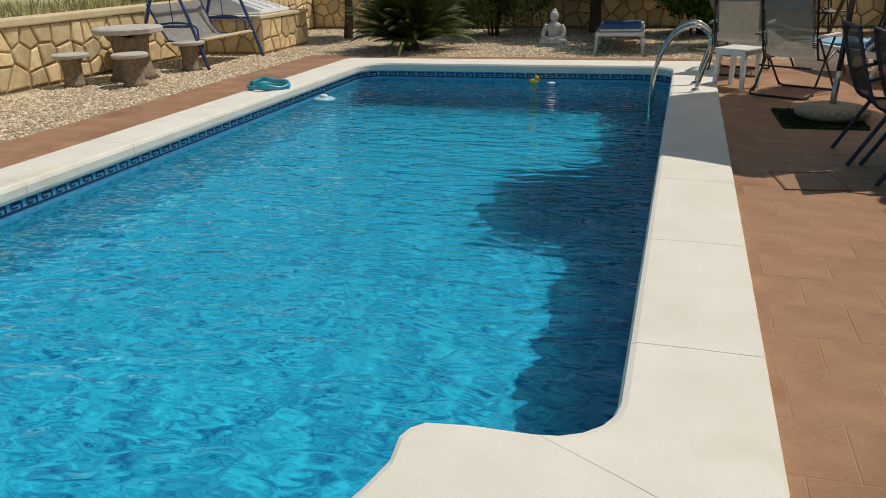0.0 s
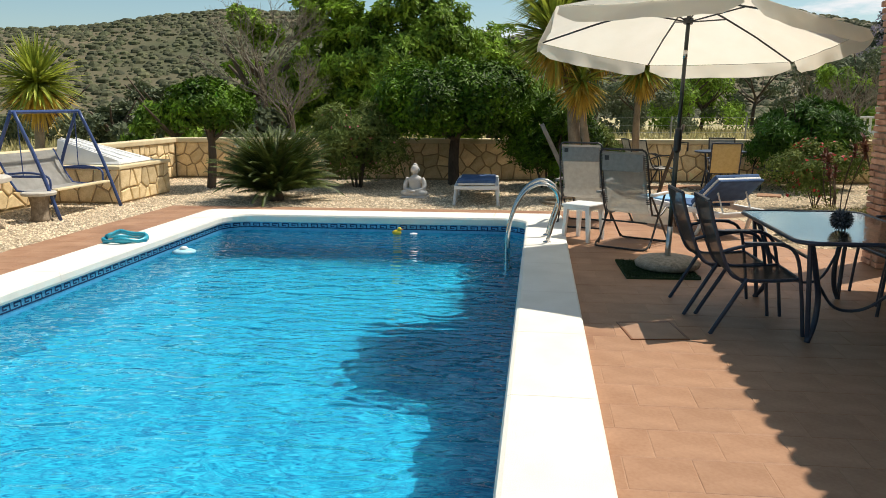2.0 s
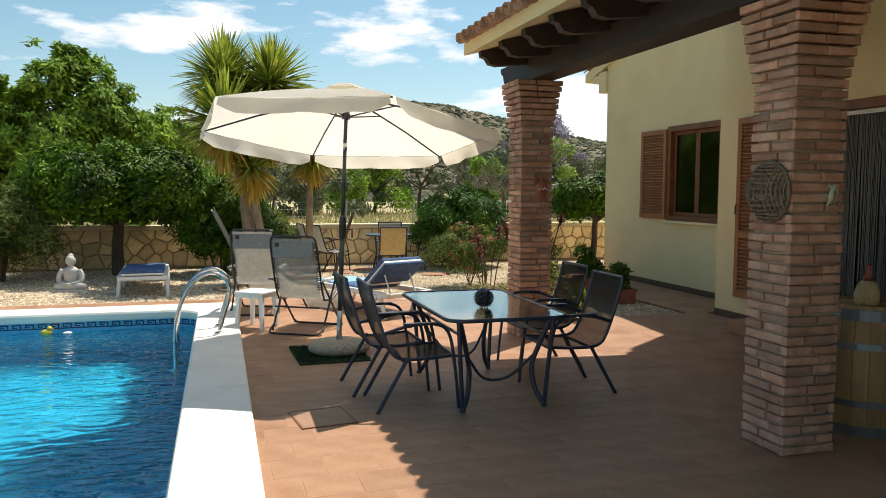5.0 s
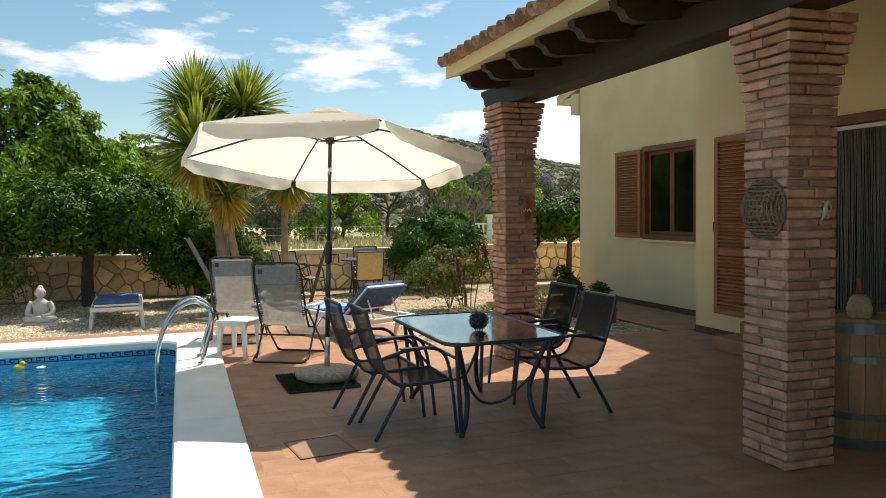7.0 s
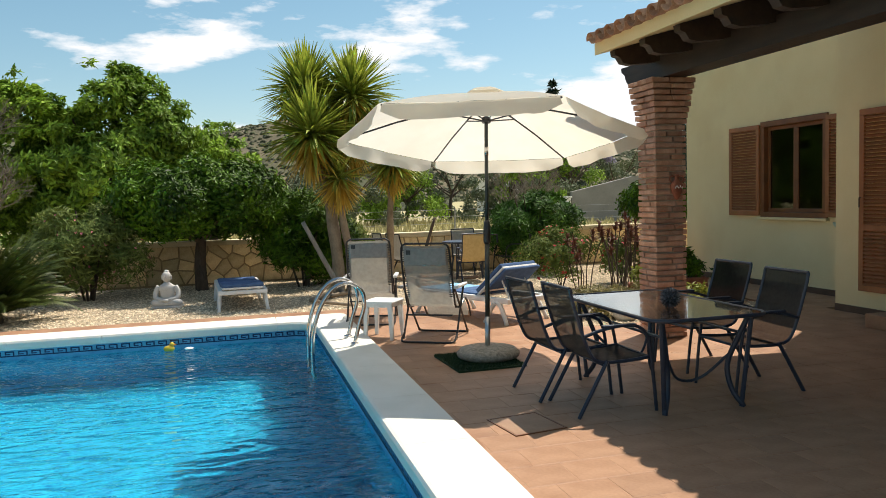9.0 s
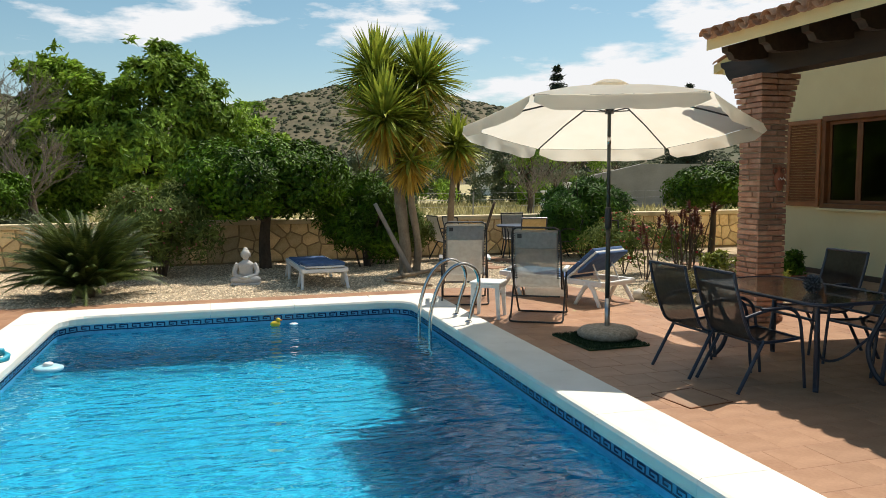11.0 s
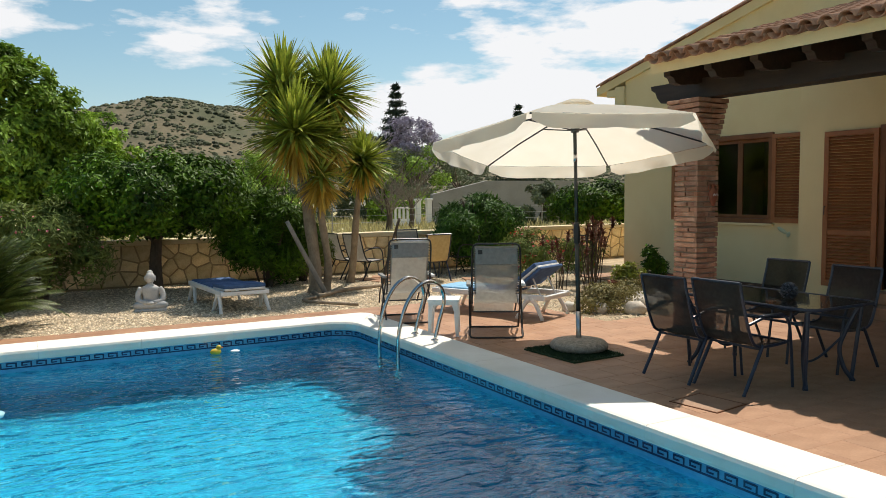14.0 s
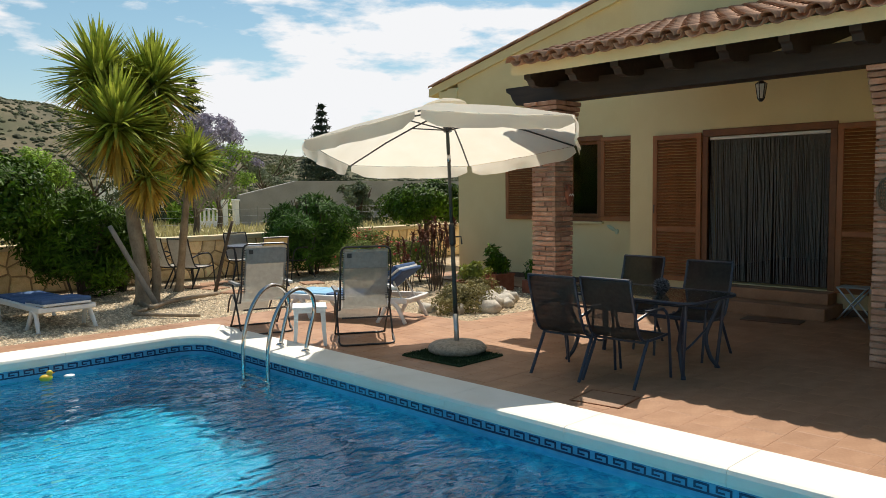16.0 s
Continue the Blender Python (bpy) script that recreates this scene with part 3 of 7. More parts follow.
box(bm, WALL_X - 0.012, WALL_X, DOOR[1] + 0.1, CORNER_Y, 0, 0.09)
box(bm, WALL_X - 0.012, WALL_X, -9, DOOR[0] - 0.1, 0, 0.09)
box(bm, FAR_X - 0.012, FAR_X, CORNER_Y, END_Y, 0, 0.09)
part("baseboard", bm, BASEBOARD, house, "brown tiled skirting")
# door steps
bm = B()
soft_box(bm, 5.38, WALL_X - 0.004, -0.10, 1.95, 0, 0.16, 0.012)
part("step", bm, TILE, house, "tiled door step")
bm = B()
soft_box(bm, 5.72, WALL_X - 0.004, -0.02, 1.88, 0.16, 0.31, 0.012)
part("step", bm, TILE, house, "tiled door step")

# ---- porch: brick columns, beam, rafters, tiled roof ----
porch = thing("porch", pose(0, 0, 0), "porch with brick columns, dark beams and a clay tile roof", "porch", kind="structure")
EAVE_X, EAVE_Z, PITCH, PORCH_Y1, PORCH_Y0 = 2.33, 3.04, 0.272, 2.43, -9.0


def roof_z(x):
    return EAVE_Z + (x - EAVE_X) * PITCH


def brick_column(x0, y0, w, h, seed):
    col = thing("brick_column", pose(x0 + w / 2, y0 + w / 2, 0), "rustic thin-brick porch column that flares at the top", "column", "porch columns", "structure")
    bm = B()
    box(bm, -w / 2 + 0.02, w / 2 - 0.02, -w / 2 + 0.02, w / 2 - 0.02, 0, h)
    part("core", bm, BRICK_JOINT, col, "sandy mortar core")
    rnd = random.Random(seed)
    courses = int(h / 0.062)
    for c in range(courses):
        z = c * h / courses
        flare = 0.0095 * max(0, c - (courses - 9))
        for side in range(4):
            ends = [-w / 2]
            ends.append(-w / 2 + w * (rnd.uniform(0.3, 0.68)))
            if rnd.random() < 0.25:
                ends[1] = w / 2 - 0.02
            ends.append(w / 2)
            for a, b in zip(ends, ends[1:]):
                if b - a < 0.06:
                    continue
                proud = rnd.uniform(0.0, 0.014) + flare
                e0 = a - (flare + 0.006 if a == -w / 2 else -0.007)
                e1 = b + (flare - 0.012 if b == w / 2 else -0.007)
                z0, z1 = z + 0.007 + rnd.uniform(-0.004, 0.004), z + h / courses - 0.007 + rnd.uniform(-0.004, 0.004)
                verts = [(e0, -w / 2 + 0.04, z0), (e1, -w / 2 + 0.04, z0), (e1, -w / 2 + 0.04, z1), (e0, -w / 2 + 0.04, z1)]
                verts += [(e0, -w / 2 - proud + 0.006, z0), (e1, -w / 2 - proud + 0.006, z0), (e1, -w / 2 - proud + 0.006, z1), (e0, -w / 2 - proud + 0.006, z1)]
                q = 0.006
                verts += [(e0 + q, -w / 2 - proud, z0 + q), (e1 - q, -w / 2 - proud - rnd.uniform(-0.004, 0.004), z0 + q), (e1 - q, -w / 2 - proud, z1 - q), (e0 + q, -w / 2 - proud, z1 - q)]
                faces = [(0, 1, 5, 4), (1, 2, 6, 5), (2, 3, 7, 6), (3, 0, 4, 7), (4, 5, 9, 8), (5, 6, 10, 9), (6, 7, 11, 10), (7, 4, 8, 11), (8, 9, 10, 11)]
                ob = raw("brick", verts, faces, BRICK, col)
                ob.matrix_basis = pose(0, 0, 0, 0, 0, 90 * side)
    return col


bm = B()
beam_profile = [(3.10, 3.03), (3.09, 2.98), (3.02, 2.94), (2.99, 2.87), (2.92, 2.80), (-8.0, 2.80), (-8.0, 3.03)]
lo = [bm.verts.new((3.00, y, z)) for y, z in beam_profile]
hi = [bm.verts.new((3.28, y, z)) for y, z in beam_profile]
bm.faces.new(lo)
bm.faces.new(hi[::-1])
for k in range(len(lo)):
    j = (k + 1) % len(lo)
    bm.faces.new((lo[k], lo[j], hi[j], hi[k]))
part("main_beam", bm, BEAM, porch, "dark stained timber beam")


def rafter(y):
    bm = B()
    prof = [(EAVE_X + 0.14, 0.0), (EAVE_X + 0.15, -0.06), (EAVE_X + 0.20, -0.09), (EAVE_X + 0.24, -0.16), (EAVE_X + 0.33, -0.20), (EAVE_X + 0.60, -0.245), (WALL_X + 0.02, -0.245), (WALL_X + 0.02, 0.0)]
    a = [bm.verts.new((x, y - 0.05, roof_z(x) + z)) for x, z in prof]
    b = [bm.verts.new((x, y + 0.05, roof_z(x) + z)) for x, z in prof]
    bm.faces.new(a)
    bm.faces.new(b[::-1])
    for k in range(len(a)):
        j = (k + 1) % len(a)
        bm.faces.new((a[k], a[j], b[j], b[k]))
    part("rafter", bm, BEAM, porch)


for k in range(19):
    rafter(PORCH_Y1 - 0.12 - k * 0.60)
bm = B()
vs = []
for y in (PORCH_Y0, PORCH_Y1):
    vs.append([bm.verts.new((x, y, roof_z(x) + z)) for x, z in ((EAVE_X, 0.005), (WALL_X + 0.02, 0.005), (WALL_X + 0.02, 0.13), (EAVE_X, 0.13))])
bm.faces.new(vs[0])
bm.faces.new(vs[1][::-1])
for k in range(4):
    bm.faces.new((vs[0][k], vs[0][(k + 1) % 4], vs[1][(k + 1) % 4], vs[1][k]))
part("roof_slab", bm, RENDER_CREAM, porch, "cream rendered eave and roof slab")


def roof_tile_mesh(length, r0, r1, thick=0.014):
    """A curved clay tile along +x, its wide end at the eave, hollow below."""
    verts, faces = [], []
    for x, r in ((0, r0), (length, r1)):
        for rr in (r, r - thick):
            verts += [(x, rr * math.cos(radians(a)), rr * math.sin(radians(a)) * 0.85) for a in range(0, 181, 30)]
    n = 7
    for k in range(n - 1):
        faces += [(k, k + 1, 2 * n + k + 1, 2 * n + k), (n + k, 3 * n + k, 3 * n + k + 1, n + k + 1), (k, n + k, n + k + 1, k + 1)]
    return verts, faces


tile_me = bpy.data.meshes.new("roof_tile")
tile_me.from_pydata(*[roof_tile_mesh(0.46, 0.088, 0.068)[0], [], roof_tile_mesh(0.46, 0.088, 0.068)[1]])
tile_me.materials.append(ROOF_TILE)
tile_me.shade_smooth()
slope = -math.degrees(math.atan(PITCH))
rest_v, rest_f = [], []
tv, tf = roof_tile_mesh(0.46, 0.088, 0.068)
rnd = random.Random(7)
for col in range(58):
    y = PORCH_Y1 - 0.06 - col * 0.2
    for row in range(10):
        x = EAVE_X - 0.08 + row * 0.395
        m = pose(x, y + rnd.uniform(-0.008, 0.008), roof_z(x) + 0.165 + 0.012, rnd.uniform(-2, 2), slope + 1.5, rnd.uniform(-1.5, 1.5))
        if col < 29:
            ob = new("roof_tile", tile_me)
            ob.parent, ob.matrix_basis = porch, m
        else:
            n = len(rest_v)
            rest_v += [tuple(m @ Vector(v)) for v in tv]
            rest_f += [tuple(i + n for i in f) for f in tf]
        # channel tile between two covers
        n = len(rest_v)
        m2 = Matrix.Translation((x - 0.03, y - 0.1, roof_z(x) + 0.19)) @ Matrix.Rotation(radians(slope + 1.5), 4, "Y") @ Matrix.Rotation(radians(180), 4, "X")
        rest_v += [tuple(m2 @ Vector(v)) for v in tv]
        rest_f += [tuple(i + n for i in f) for f in tf]
tagged(raw("roof_tiles", rest_v, rest_f, ROOF_TILE, porch, smooth=True), kind="stuff")
# added wall out of view: keeps sky light off porch floor and columns
bm = B()
box(bm, 3.0, WALL_X - 0.005, -5.0, -4.8, -0.06, 3.2)
part("end_wall", bm, RENDER_CREAM, porch, "unseen cream plaster wall added to shade the porch floor and columns")
brick_column(2.935, 2.25, 0.355, 2.80, 3)
brick_column(3.085, -1.67, 0.37, 2.80, 4)

# ---- hills ----
def hill_ridge(name, radius, depth, height_at, a0, a1, seed, label):
    verts, faces = [], []
    na, nr = 140, 26
    for i in range(na + 1):
        az = radians(a0 + (a1 - a0) * i / na)
        for j in range(nr + 1):
            f = j / nr
            r = radius + depth * f
            top = math.tan(radians(height_at(math.degrees(az)))) * (radius + depth * 0.75)
            shape = math.sin(min(1.0, f / 0.75) * math.pi / 2) ** 1.3
            bump = noise.fractal(Vector((math.sin(az) * r * 0.012, math.cos(az) * r * 0.012, seed)), 1.0, 2.0, 5)
            verts.append((math.sin(az) * r, math.cos(az) * r, -0.3 + top * shape * (1 + 0.22 * bump * (0.3 + 0.7 * (1 - f)))))
    for i in range(na):
        for j in range(nr):
            k = i * (nr + 1) + j
            faces.append((k, k + nr + 1, k + nr + 2, k + 1))
    return structure(raw(name, verts, faces, HILL, smooth=True), label, "hill")


def left_ridge(a):
    return 6.6 + 1.1 * math.sin(radians(a * 4 + 70)) + 0.5 * math.sin(radians(a * 11))


def right_ridge(a):
    return max(0.3, 6.4 - abs(a - 9) * 0.12 + 0.5 * math.sin(radians(a * 9)))


hill_ridge("hill_near", 95, 150, lambda a: max(0.2, left_ridge(a) * min(1, max(0, (2 - a) / 26 + 0.25))), -75, 16, 3.0, "scrub-covered hillside with bare earth patches")
hill_ridge("hill_far", 260, 260, right_ridge, -30, 75, 9.0, "dry scrubby hill beyond the field")


# ---- openings of the house ----
def louvre_leaf(w, h, parent, name="shutter", label="varnished louvred wooden shutter", split=None):
    """A louvred leaf in its own frame: x 0..w, z 0..h, front towards -y."""
    bm = B()
    s = 0.075
    bars = [(0, w, 0, s), (0, w, h - s, h), (0, s, s, h - s), (w - s, w, s, h - s)]
    cuts = [s, h - s]
    if split:
        bars.append((s, w - s, split - s / 2, split + s / 2))
        cuts = [s, split - s / 2, split + s / 2, h - s]
    for x0, x1, z0, z1 in bars:
        soft_box(bm, x0, x1, 0, 0.035, z0, z1, 0.004, seg=1)
    leaf = part(name, bm, SHUTTER, parent, label)
    for z0, z1 in zip(cuts[::2], cuts[1::2]):
        n = max(2, int((z1 - z0) / 0.045))
        for k in range(n):
            z = z0 + (k + 0.5) * (z1 - z0) / n
            b = B()
            box(b, s, w - s, -0.026, 0.026, -0.004, 0.004)
            part("slat", b, SHUTTER, leaf, m=pose(0, 0.018, z, 42, 0, 0))
    return leaf


def window():
    y0, y1, z0, z1 = WIN
    w = thing("window_1", pose(FAR_X, 0, 0), "brown wooden window with open louvred shutters", "window", kind="structure")
    bm = B()
    for a, b, c, d in ((y0 - 0.05, y1 + 0.05, z1 - 0.02, z1 + 0.07), (y0 - 0.05, y1 + 0.05, z0 - 0.05, z0 + 0.03), (y0 - 0.05, y0 + 0.04, z0 + 0.03, z1 - 0.02), (y1 - 0.04, y1 + 0.05, z0 + 0.03, z1 - 0.02)):
        soft_box(bm, -0.03, 0.10, a, b, c, d, 0.006, seg=1)
    part("window_frame", bm, FRAME_WOOD, w, "dark brown frame")
    mid = (y0 + y1) / 2
    for a, b in ((y0 + 0.04, mid), (mid, y1 - 0.04)):
        bm = B()
        for p, q, c, d in ((a, b, z0 + 0.03, z0 + 0.09), (a, b, z1 - 0.08, z1 - 0.02), (a, a + 0.055, z0 + 0.09, z1 - 0.08), (b - 0.055, b, z0 + 0.09, z1 - 0.08)):
            soft_box(bm, 0.05, 0.09, p, q, c, d, 0.005, seg=1)
        sash = part("sash", bm, FRAME_WOOD, w)
        bm = B()
        box(bm, 0.066, 0.074, a + 0.055, b - 0.055, z0 + 0.09, z1 - 0.08)
        part("pane", bm, GLASS_DARK, sash).visible_shadow = False
    bm = B()
    soft_box(bm, -0.07, 0.02, y0 - 0.08, y1 + 0.08, z0 - 0.09, z0 - 0.05, 0.006, seg=1)
    part("window_sill", bm, RENDER_CREAM, w)
    h = z1 - z0 + 0.06
    left = louvre_leaf(0.78, h, w)
    left.matrix_basis = Matrix.Translation((-0.06, y1 + 0.05 + 0.78, z0 - 0.03)) @ pose(0, 0, 0, 0, 0, -90)
    right = louvre_leaf(0.74, h, w)
    right.matrix_basis = Matrix.Translation((-0.06, y0 - 0.05, z0 - 0.03)) @ pose(0, 0, 0, 0, 0, -90)


window()


def door():
    y0, y1, z0, z1 = DOOR
    d = thing("door_1", pose(WALL_X, 0, 0), "open patio doorway with louvred shutters and a bead curtain", "door", kind="structure")
    bm = B()
    for a, b, c, e in ((y0 - 0.09, y1 + 0.09, z1, z1 + 0.10), (y0 - 0.09, y0, z0, z1), (y1, y1 + 0.09, z0, z1)):
        soft_box(bm, -0.03, 0.18, a, b, c, e, 0.006, seg=1)
    part("door_frame", bm, FRAME_WOOD, d, "dark brown frame")
    bm = B()
    soft_box(bm, 0.02, 0.06, y0, y1, z1 - 0.05, z1 - 0.005, 0.006, seg=1)
    part("curtain_rail", bm, WHITE_PLASTIC, d, "white curtain rail")
    rnd = random.Random(2)
    strands_v, strands_f = [], []
    for k in range(130):
        y = y0 + 0.02 + (y1 - y0 - 0.04) * (k + rnd.uniform(-0.25, 0.25)) / 129
        sway = rnd.uniform(-0.012, 0.012)
        bm = B()
        pts = [(0.04 + rnd.uniform(-0.006, 0.006), y, z1 - 0.05), (0.04, y + sway, (z0 + z1) / 2), (0.04 + rnd.uniform(-0.01, 0.01), y + sway * 1.4, z0 + 0.03)]
        tube(bm, pts, 0.0045, 4, cap=False)
        n = len(strands_v)
        bm.verts.index_update()
        strands_v += [tuple(v.co) for v in bm.verts]
        strands_f += [tuple(v.index + n for v in f.verts) for f in bm.faces]
        bm.free()
    tagged(raw("bead_strands", strands_v, strands_f, BEADS, d, "grey bead curtain strands"), kind="stuff")
    h = z1 - z0 + 0.08
    a = louvre_leaf(0.80, h, d, split=0.78)
    a.matrix_basis = Matrix.Translation((-0.06, y1 + 0.09 + 0.80, z0 - 0.02)) @ pose(0, 0, 0, 0, 0, -90)
    b = louvre_leaf(0.80, h, d, split=0.78)
    b.matrix_basis = Matrix.Translation((-0.06, y0 - 0.10, z0 - 0.02)) @ pose(0, 0, 0, 0, 0, -90)
    bm = B()
    tube(bm, [(-0.075, y1 + 0.84, 1.45), (-0.10, y1 + 0.84, 1.45), (-0.10, y1 + 0.84, 1.33)], 0.008, 6)
    part("shutter_catch", bm, BLACK_TUBE, d)


BEADS = surface("grey_beads", (0.10, 0.095, 0.09), (0.22, 0.21, 0.20), 0.45, 40, 200, 0.1)
door()


# ---- parasol ----
def parasol():
    p = thing("garden_parasol", pose(1.015, 2.185, 0), "cream canvas garden parasol on a dark pole, opened and slightly tilted", "parasol")
    # the pole leans away from its foot
    def on_pole(z):
        return ((z - 2.1) * 0.0511, (z - 2.1) * 0.0975, z)

    tilt = Matrix.Translation(on_pole(0.0)) @ Matrix(((1, 0, 0.0511, 0), (0, 1, 0.0975, 0), (0, 0, 1, 0), (0, 0, 0, 1)))
    bm = B()
    tube(bm, [on_pole(0.10), on_pole(1.22)], 0.024, 12)
    part("lower_pole", bm, POLE_GREEN, p, "dark green lower pole", True)
    bm = B()
    tube(bm, [on_pole(1.20), on_pole(2.10)], 0.019, 12)
    part("upper_pole", bm, POLE_GREEN, p, "dark green upper pole", True)
    bm = B()
    lathe(bm, [(0.026, 1.13), (0.036, 1.15), (0.036, 1.28), (0.030, 1.34), (0.022, 1.36)], 12, tilt)
    part("crank_collar", bm, BLACK_TUBE, p, "black winding collar", True)
    bm = B()
    tube(bm, [tilt @ Vector(q) for q in ((0.03, -0.02, 1.22), (0.09, -0.04, 1.22), (0.09, -0.05, 1.14))], 0.008, 6)
    part("crank_handle", bm, BLACK_TUBE, p)
    bm = B()
    tube(bm, [on_pole(2.0), on_pole(2.08)], 0.021, 12)
    part("tilt_joint", bm, STEEL, p, "bright metal tilt joint", True)
    bm = B()
    tube(bm, [on_pole(0.06), on_pole(0.42)], 0.027, 12)
    part("base_tube", bm, ALU, p, "plain metal base tube", True)
    # the canopy leans a few degrees
    lean = Matrix.Translation((0.005, 0.008, 2.222)) @ Matrix.Rotation(radians(8.2), 4, Vector((-0.130, 0.066, 0)))
    R, rise, first = 1.525, 0.42, 35.5
    rim_z = -0.02
    corners = [Vector((R * math.cos(radians(first + 60 * k)), R * math.sin(radians(first + 60 * k)), rim_z)) for k in range(6)]
    apex = Vector((0, 0, rim_z + rise))
    bm = B()
    hems = B()
    rows, cols = 8, 20
    for k in range(6):
        a, b = corners[k], corners[(k + 1) % 6]
        grid = []
        for r in range(rows + 1):
            f = 0.10 + 0.90 * r / rows
            line = []
            for c in range(cols + 1):
                u = c / cols
                q = apex.lerp(a.lerp(b, u), f)
                bow = math.sin(math.pi * u)
                crease = noise.noise(Vector((q.x * 5, q.y * 5, k * 3.0))) * 0.010 * bow
                q = q + Vector((0, 0, 0.03 * math.sin(math.pi * f) - 0.012 * bow * f + crease))
                line.append(bm.verts.new(lean @ q))
            grid.append(line)
        for r in range(rows):
            for c in range(cols):
                bm.faces.new((grid[r][c], grid[r][c + 1], grid[r + 1][c + 1], grid[r + 1][c]))
        # the valance of this panel: cut back at the ribs, full in the middle, its lower edge rippled
        strips = []
        for j in range(5):
            row = []
            for c in range(cols + 1):
                u = 0.02 + 0.96 * c / cols
                i = min(cols - 1, int(u * cols))
                top = grid[-1][i].co.lerp(grid[-1][i + 1].co, u * cols - i)
                out = lean.to_3x3() @ Vector((a.lerp(b, u).x, a.lerp(b, u).y, 0)).normalized()
                full = 0.05 + 0.085 * min(1.0, math.sin(math.pi * u) * 2.6) ** 0.8
                d = full * j / 4
                wave = (noise.noise(Vector((u * 7, k * 5.3, d * 5))) * 0.05 + noise.noise(Vector((u * 17, k * 2.3, d * 9))) * 0.022) * (j / 4)
                row.append(hems.verts.new(top + out * (0.004 + 0.022 * j / 4 + wave) + Vector((0, 0, -0.003 - d))))
            strips.append(row)
        for p0, q0 in zip(strips, strips[1:]):
            for c in range(cols):
                hems.faces.new((p0[c], p0[c + 1], q0[c + 1], q0[c]))
    canopy = part("canopy", bm, CANVAS, p, "cream canvas canopy of six panels", True)
    part("valance", hems, CANVAS, canopy, "hanging rippled valance, cut back at the ribs", True)
    bm = B()
    lathe(bm, [(0.26, 0.37), (0.20, 0.405), (0.10, 0.44), (0.02, 0.46)], 6, lean @ Matrix.Rotation(radians(first), 4, "Z"))
    part("vent", bm, CANVAS, canopy, "small canvas top vent")
    bm = B()
    tube(bm, [on_pole(2.08), lean @ Vector((0, 0, 0.38))], 0.019, 10)
    part("hub_pole", bm, POLE_GREEN, p, "dark pole inside the canopy")
    bm = B()
    lathe(bm, [(0.05, 0.29), (0.05, 0.33)], 12, lean)
    part("hub", bm, BLACK_TUBE, p)
    bm = B()
    lathe(bm, [(0.045, 0.10), (0.045, 0.15)], 12, lean)
    part("runner", bm, BLACK_TUBE, p)
    for k in range(6):
        bm = B()
        q = corners[k]
        pts = [lean @ (Vector((0, 0, rim_z + rise - 0.06)).lerp(q, f) + Vector((0, 0, 0.03 * math.sin(math.pi * f) - 0.016))) for f in (0.03, 0.3, 0.6, 0.98)]
        tube(bm, pts, 0.009, 6)
        rib = part("rib", bm, BLACK_TUBE, p)
        bm = B()
        tube(bm, [lean @ Vector((0.04 * q.x / R, 0.04 * q.y / R, 0.125)), pts[1].lerp(pts[2], 0.1)], 0.007, 6)
        part("strut", bm, BLACK_TUBE, rib)


parasol()


def parasol_base():
    b = thing("parasol_base", pose(0.915, 1.87, 0.022), "round pebble-dash concrete parasol base on green turf", "parasol base")
    bm = B()
    lathe(bm, [(0.26, 0.0), (0.30, 0.02), (0.31, 0.055), (0.27, 0.095), (0.18, 0.115), (0.05, 0.12)], 28)
    part("weight", bm, PEBBLE_CONCRETE, b, smooth=True, m=pose(0, 0.12, 0))
    t = thing("turf_mat", pose(0.80, 1.93, 0, 0, 0, 2), "small square of dark green artificial turf", "mat")
    bm = B()
    box(bm, -0.33, 0.34, -0.38, 0.42, 0.0, 0.016)
    part("backing", bm, TURF, t)
    rnd = random.Random(8)
    v, f = [], []
    for _ in range(5200):
        x, y, a = rnd.uniform(-0.33, 0.34), rnd.uniform(-0.38, 0.42), rnd.uniform(0, 6.28)
        n = len(v)
        v += [(x - 0.004 * math.cos(a), y - 0.004 * math.sin(a), 0.014), (x + 0.004 * math.cos(a), y + 0.004 * math.sin(a), 0.014), (x + rnd.uniform(-0.01, 0.01), y + rnd.uniform(-0.01, 0.01), 0.036)]
        f.append((n, n + 1, n + 2))
    tagged(raw("turf", v, f, TURF, t), kind="stuff")


parasol_base()


# ---- pool ladder, floats ----
def ladder():
    l = thing("pool_ladder", pose(-0.5, 3.2, 0.05), "polished steel pool ladder with two curved handrails", "ladder")
    for dx, y in ((0, -0.12), (-0.02, 0.36)):
        bm = B()
        pts = curve_points([(0.27, y, 0.0), (0.33, y, 0.22), (0.39, y, 0.42), (0.36, y, 0.58), (0.22, y, 0.665), (0.06, y, 0.61), (-0.07, y, 0.44), (-0.15, y, 0.22), (-0.18, y, 0.0), (-0.18, y, -0.45), (-0.18, y, -1.0)], 5)
        tube(bm, pts, 0.0215, 10)
        rail = part("handrail", bm, STEEL, l, "bright steel handrail", True)
        bm = B()
        lathe(bm, [(0.045, 0.004), (0.045, 0.012), (0.03, 0.022)], 16, pose(0.27, y, 0))
        part("flange", bm, STEEL, rail)
    for z in (-0.28, -0.53, -0.78):
        bm = B()
        soft_box(bm, -0.215, -0.145, -0.11, 0.35, z - 0.012, z + 0.012, 0.006)
        part("rung", bm, STEEL, l)


ladder()


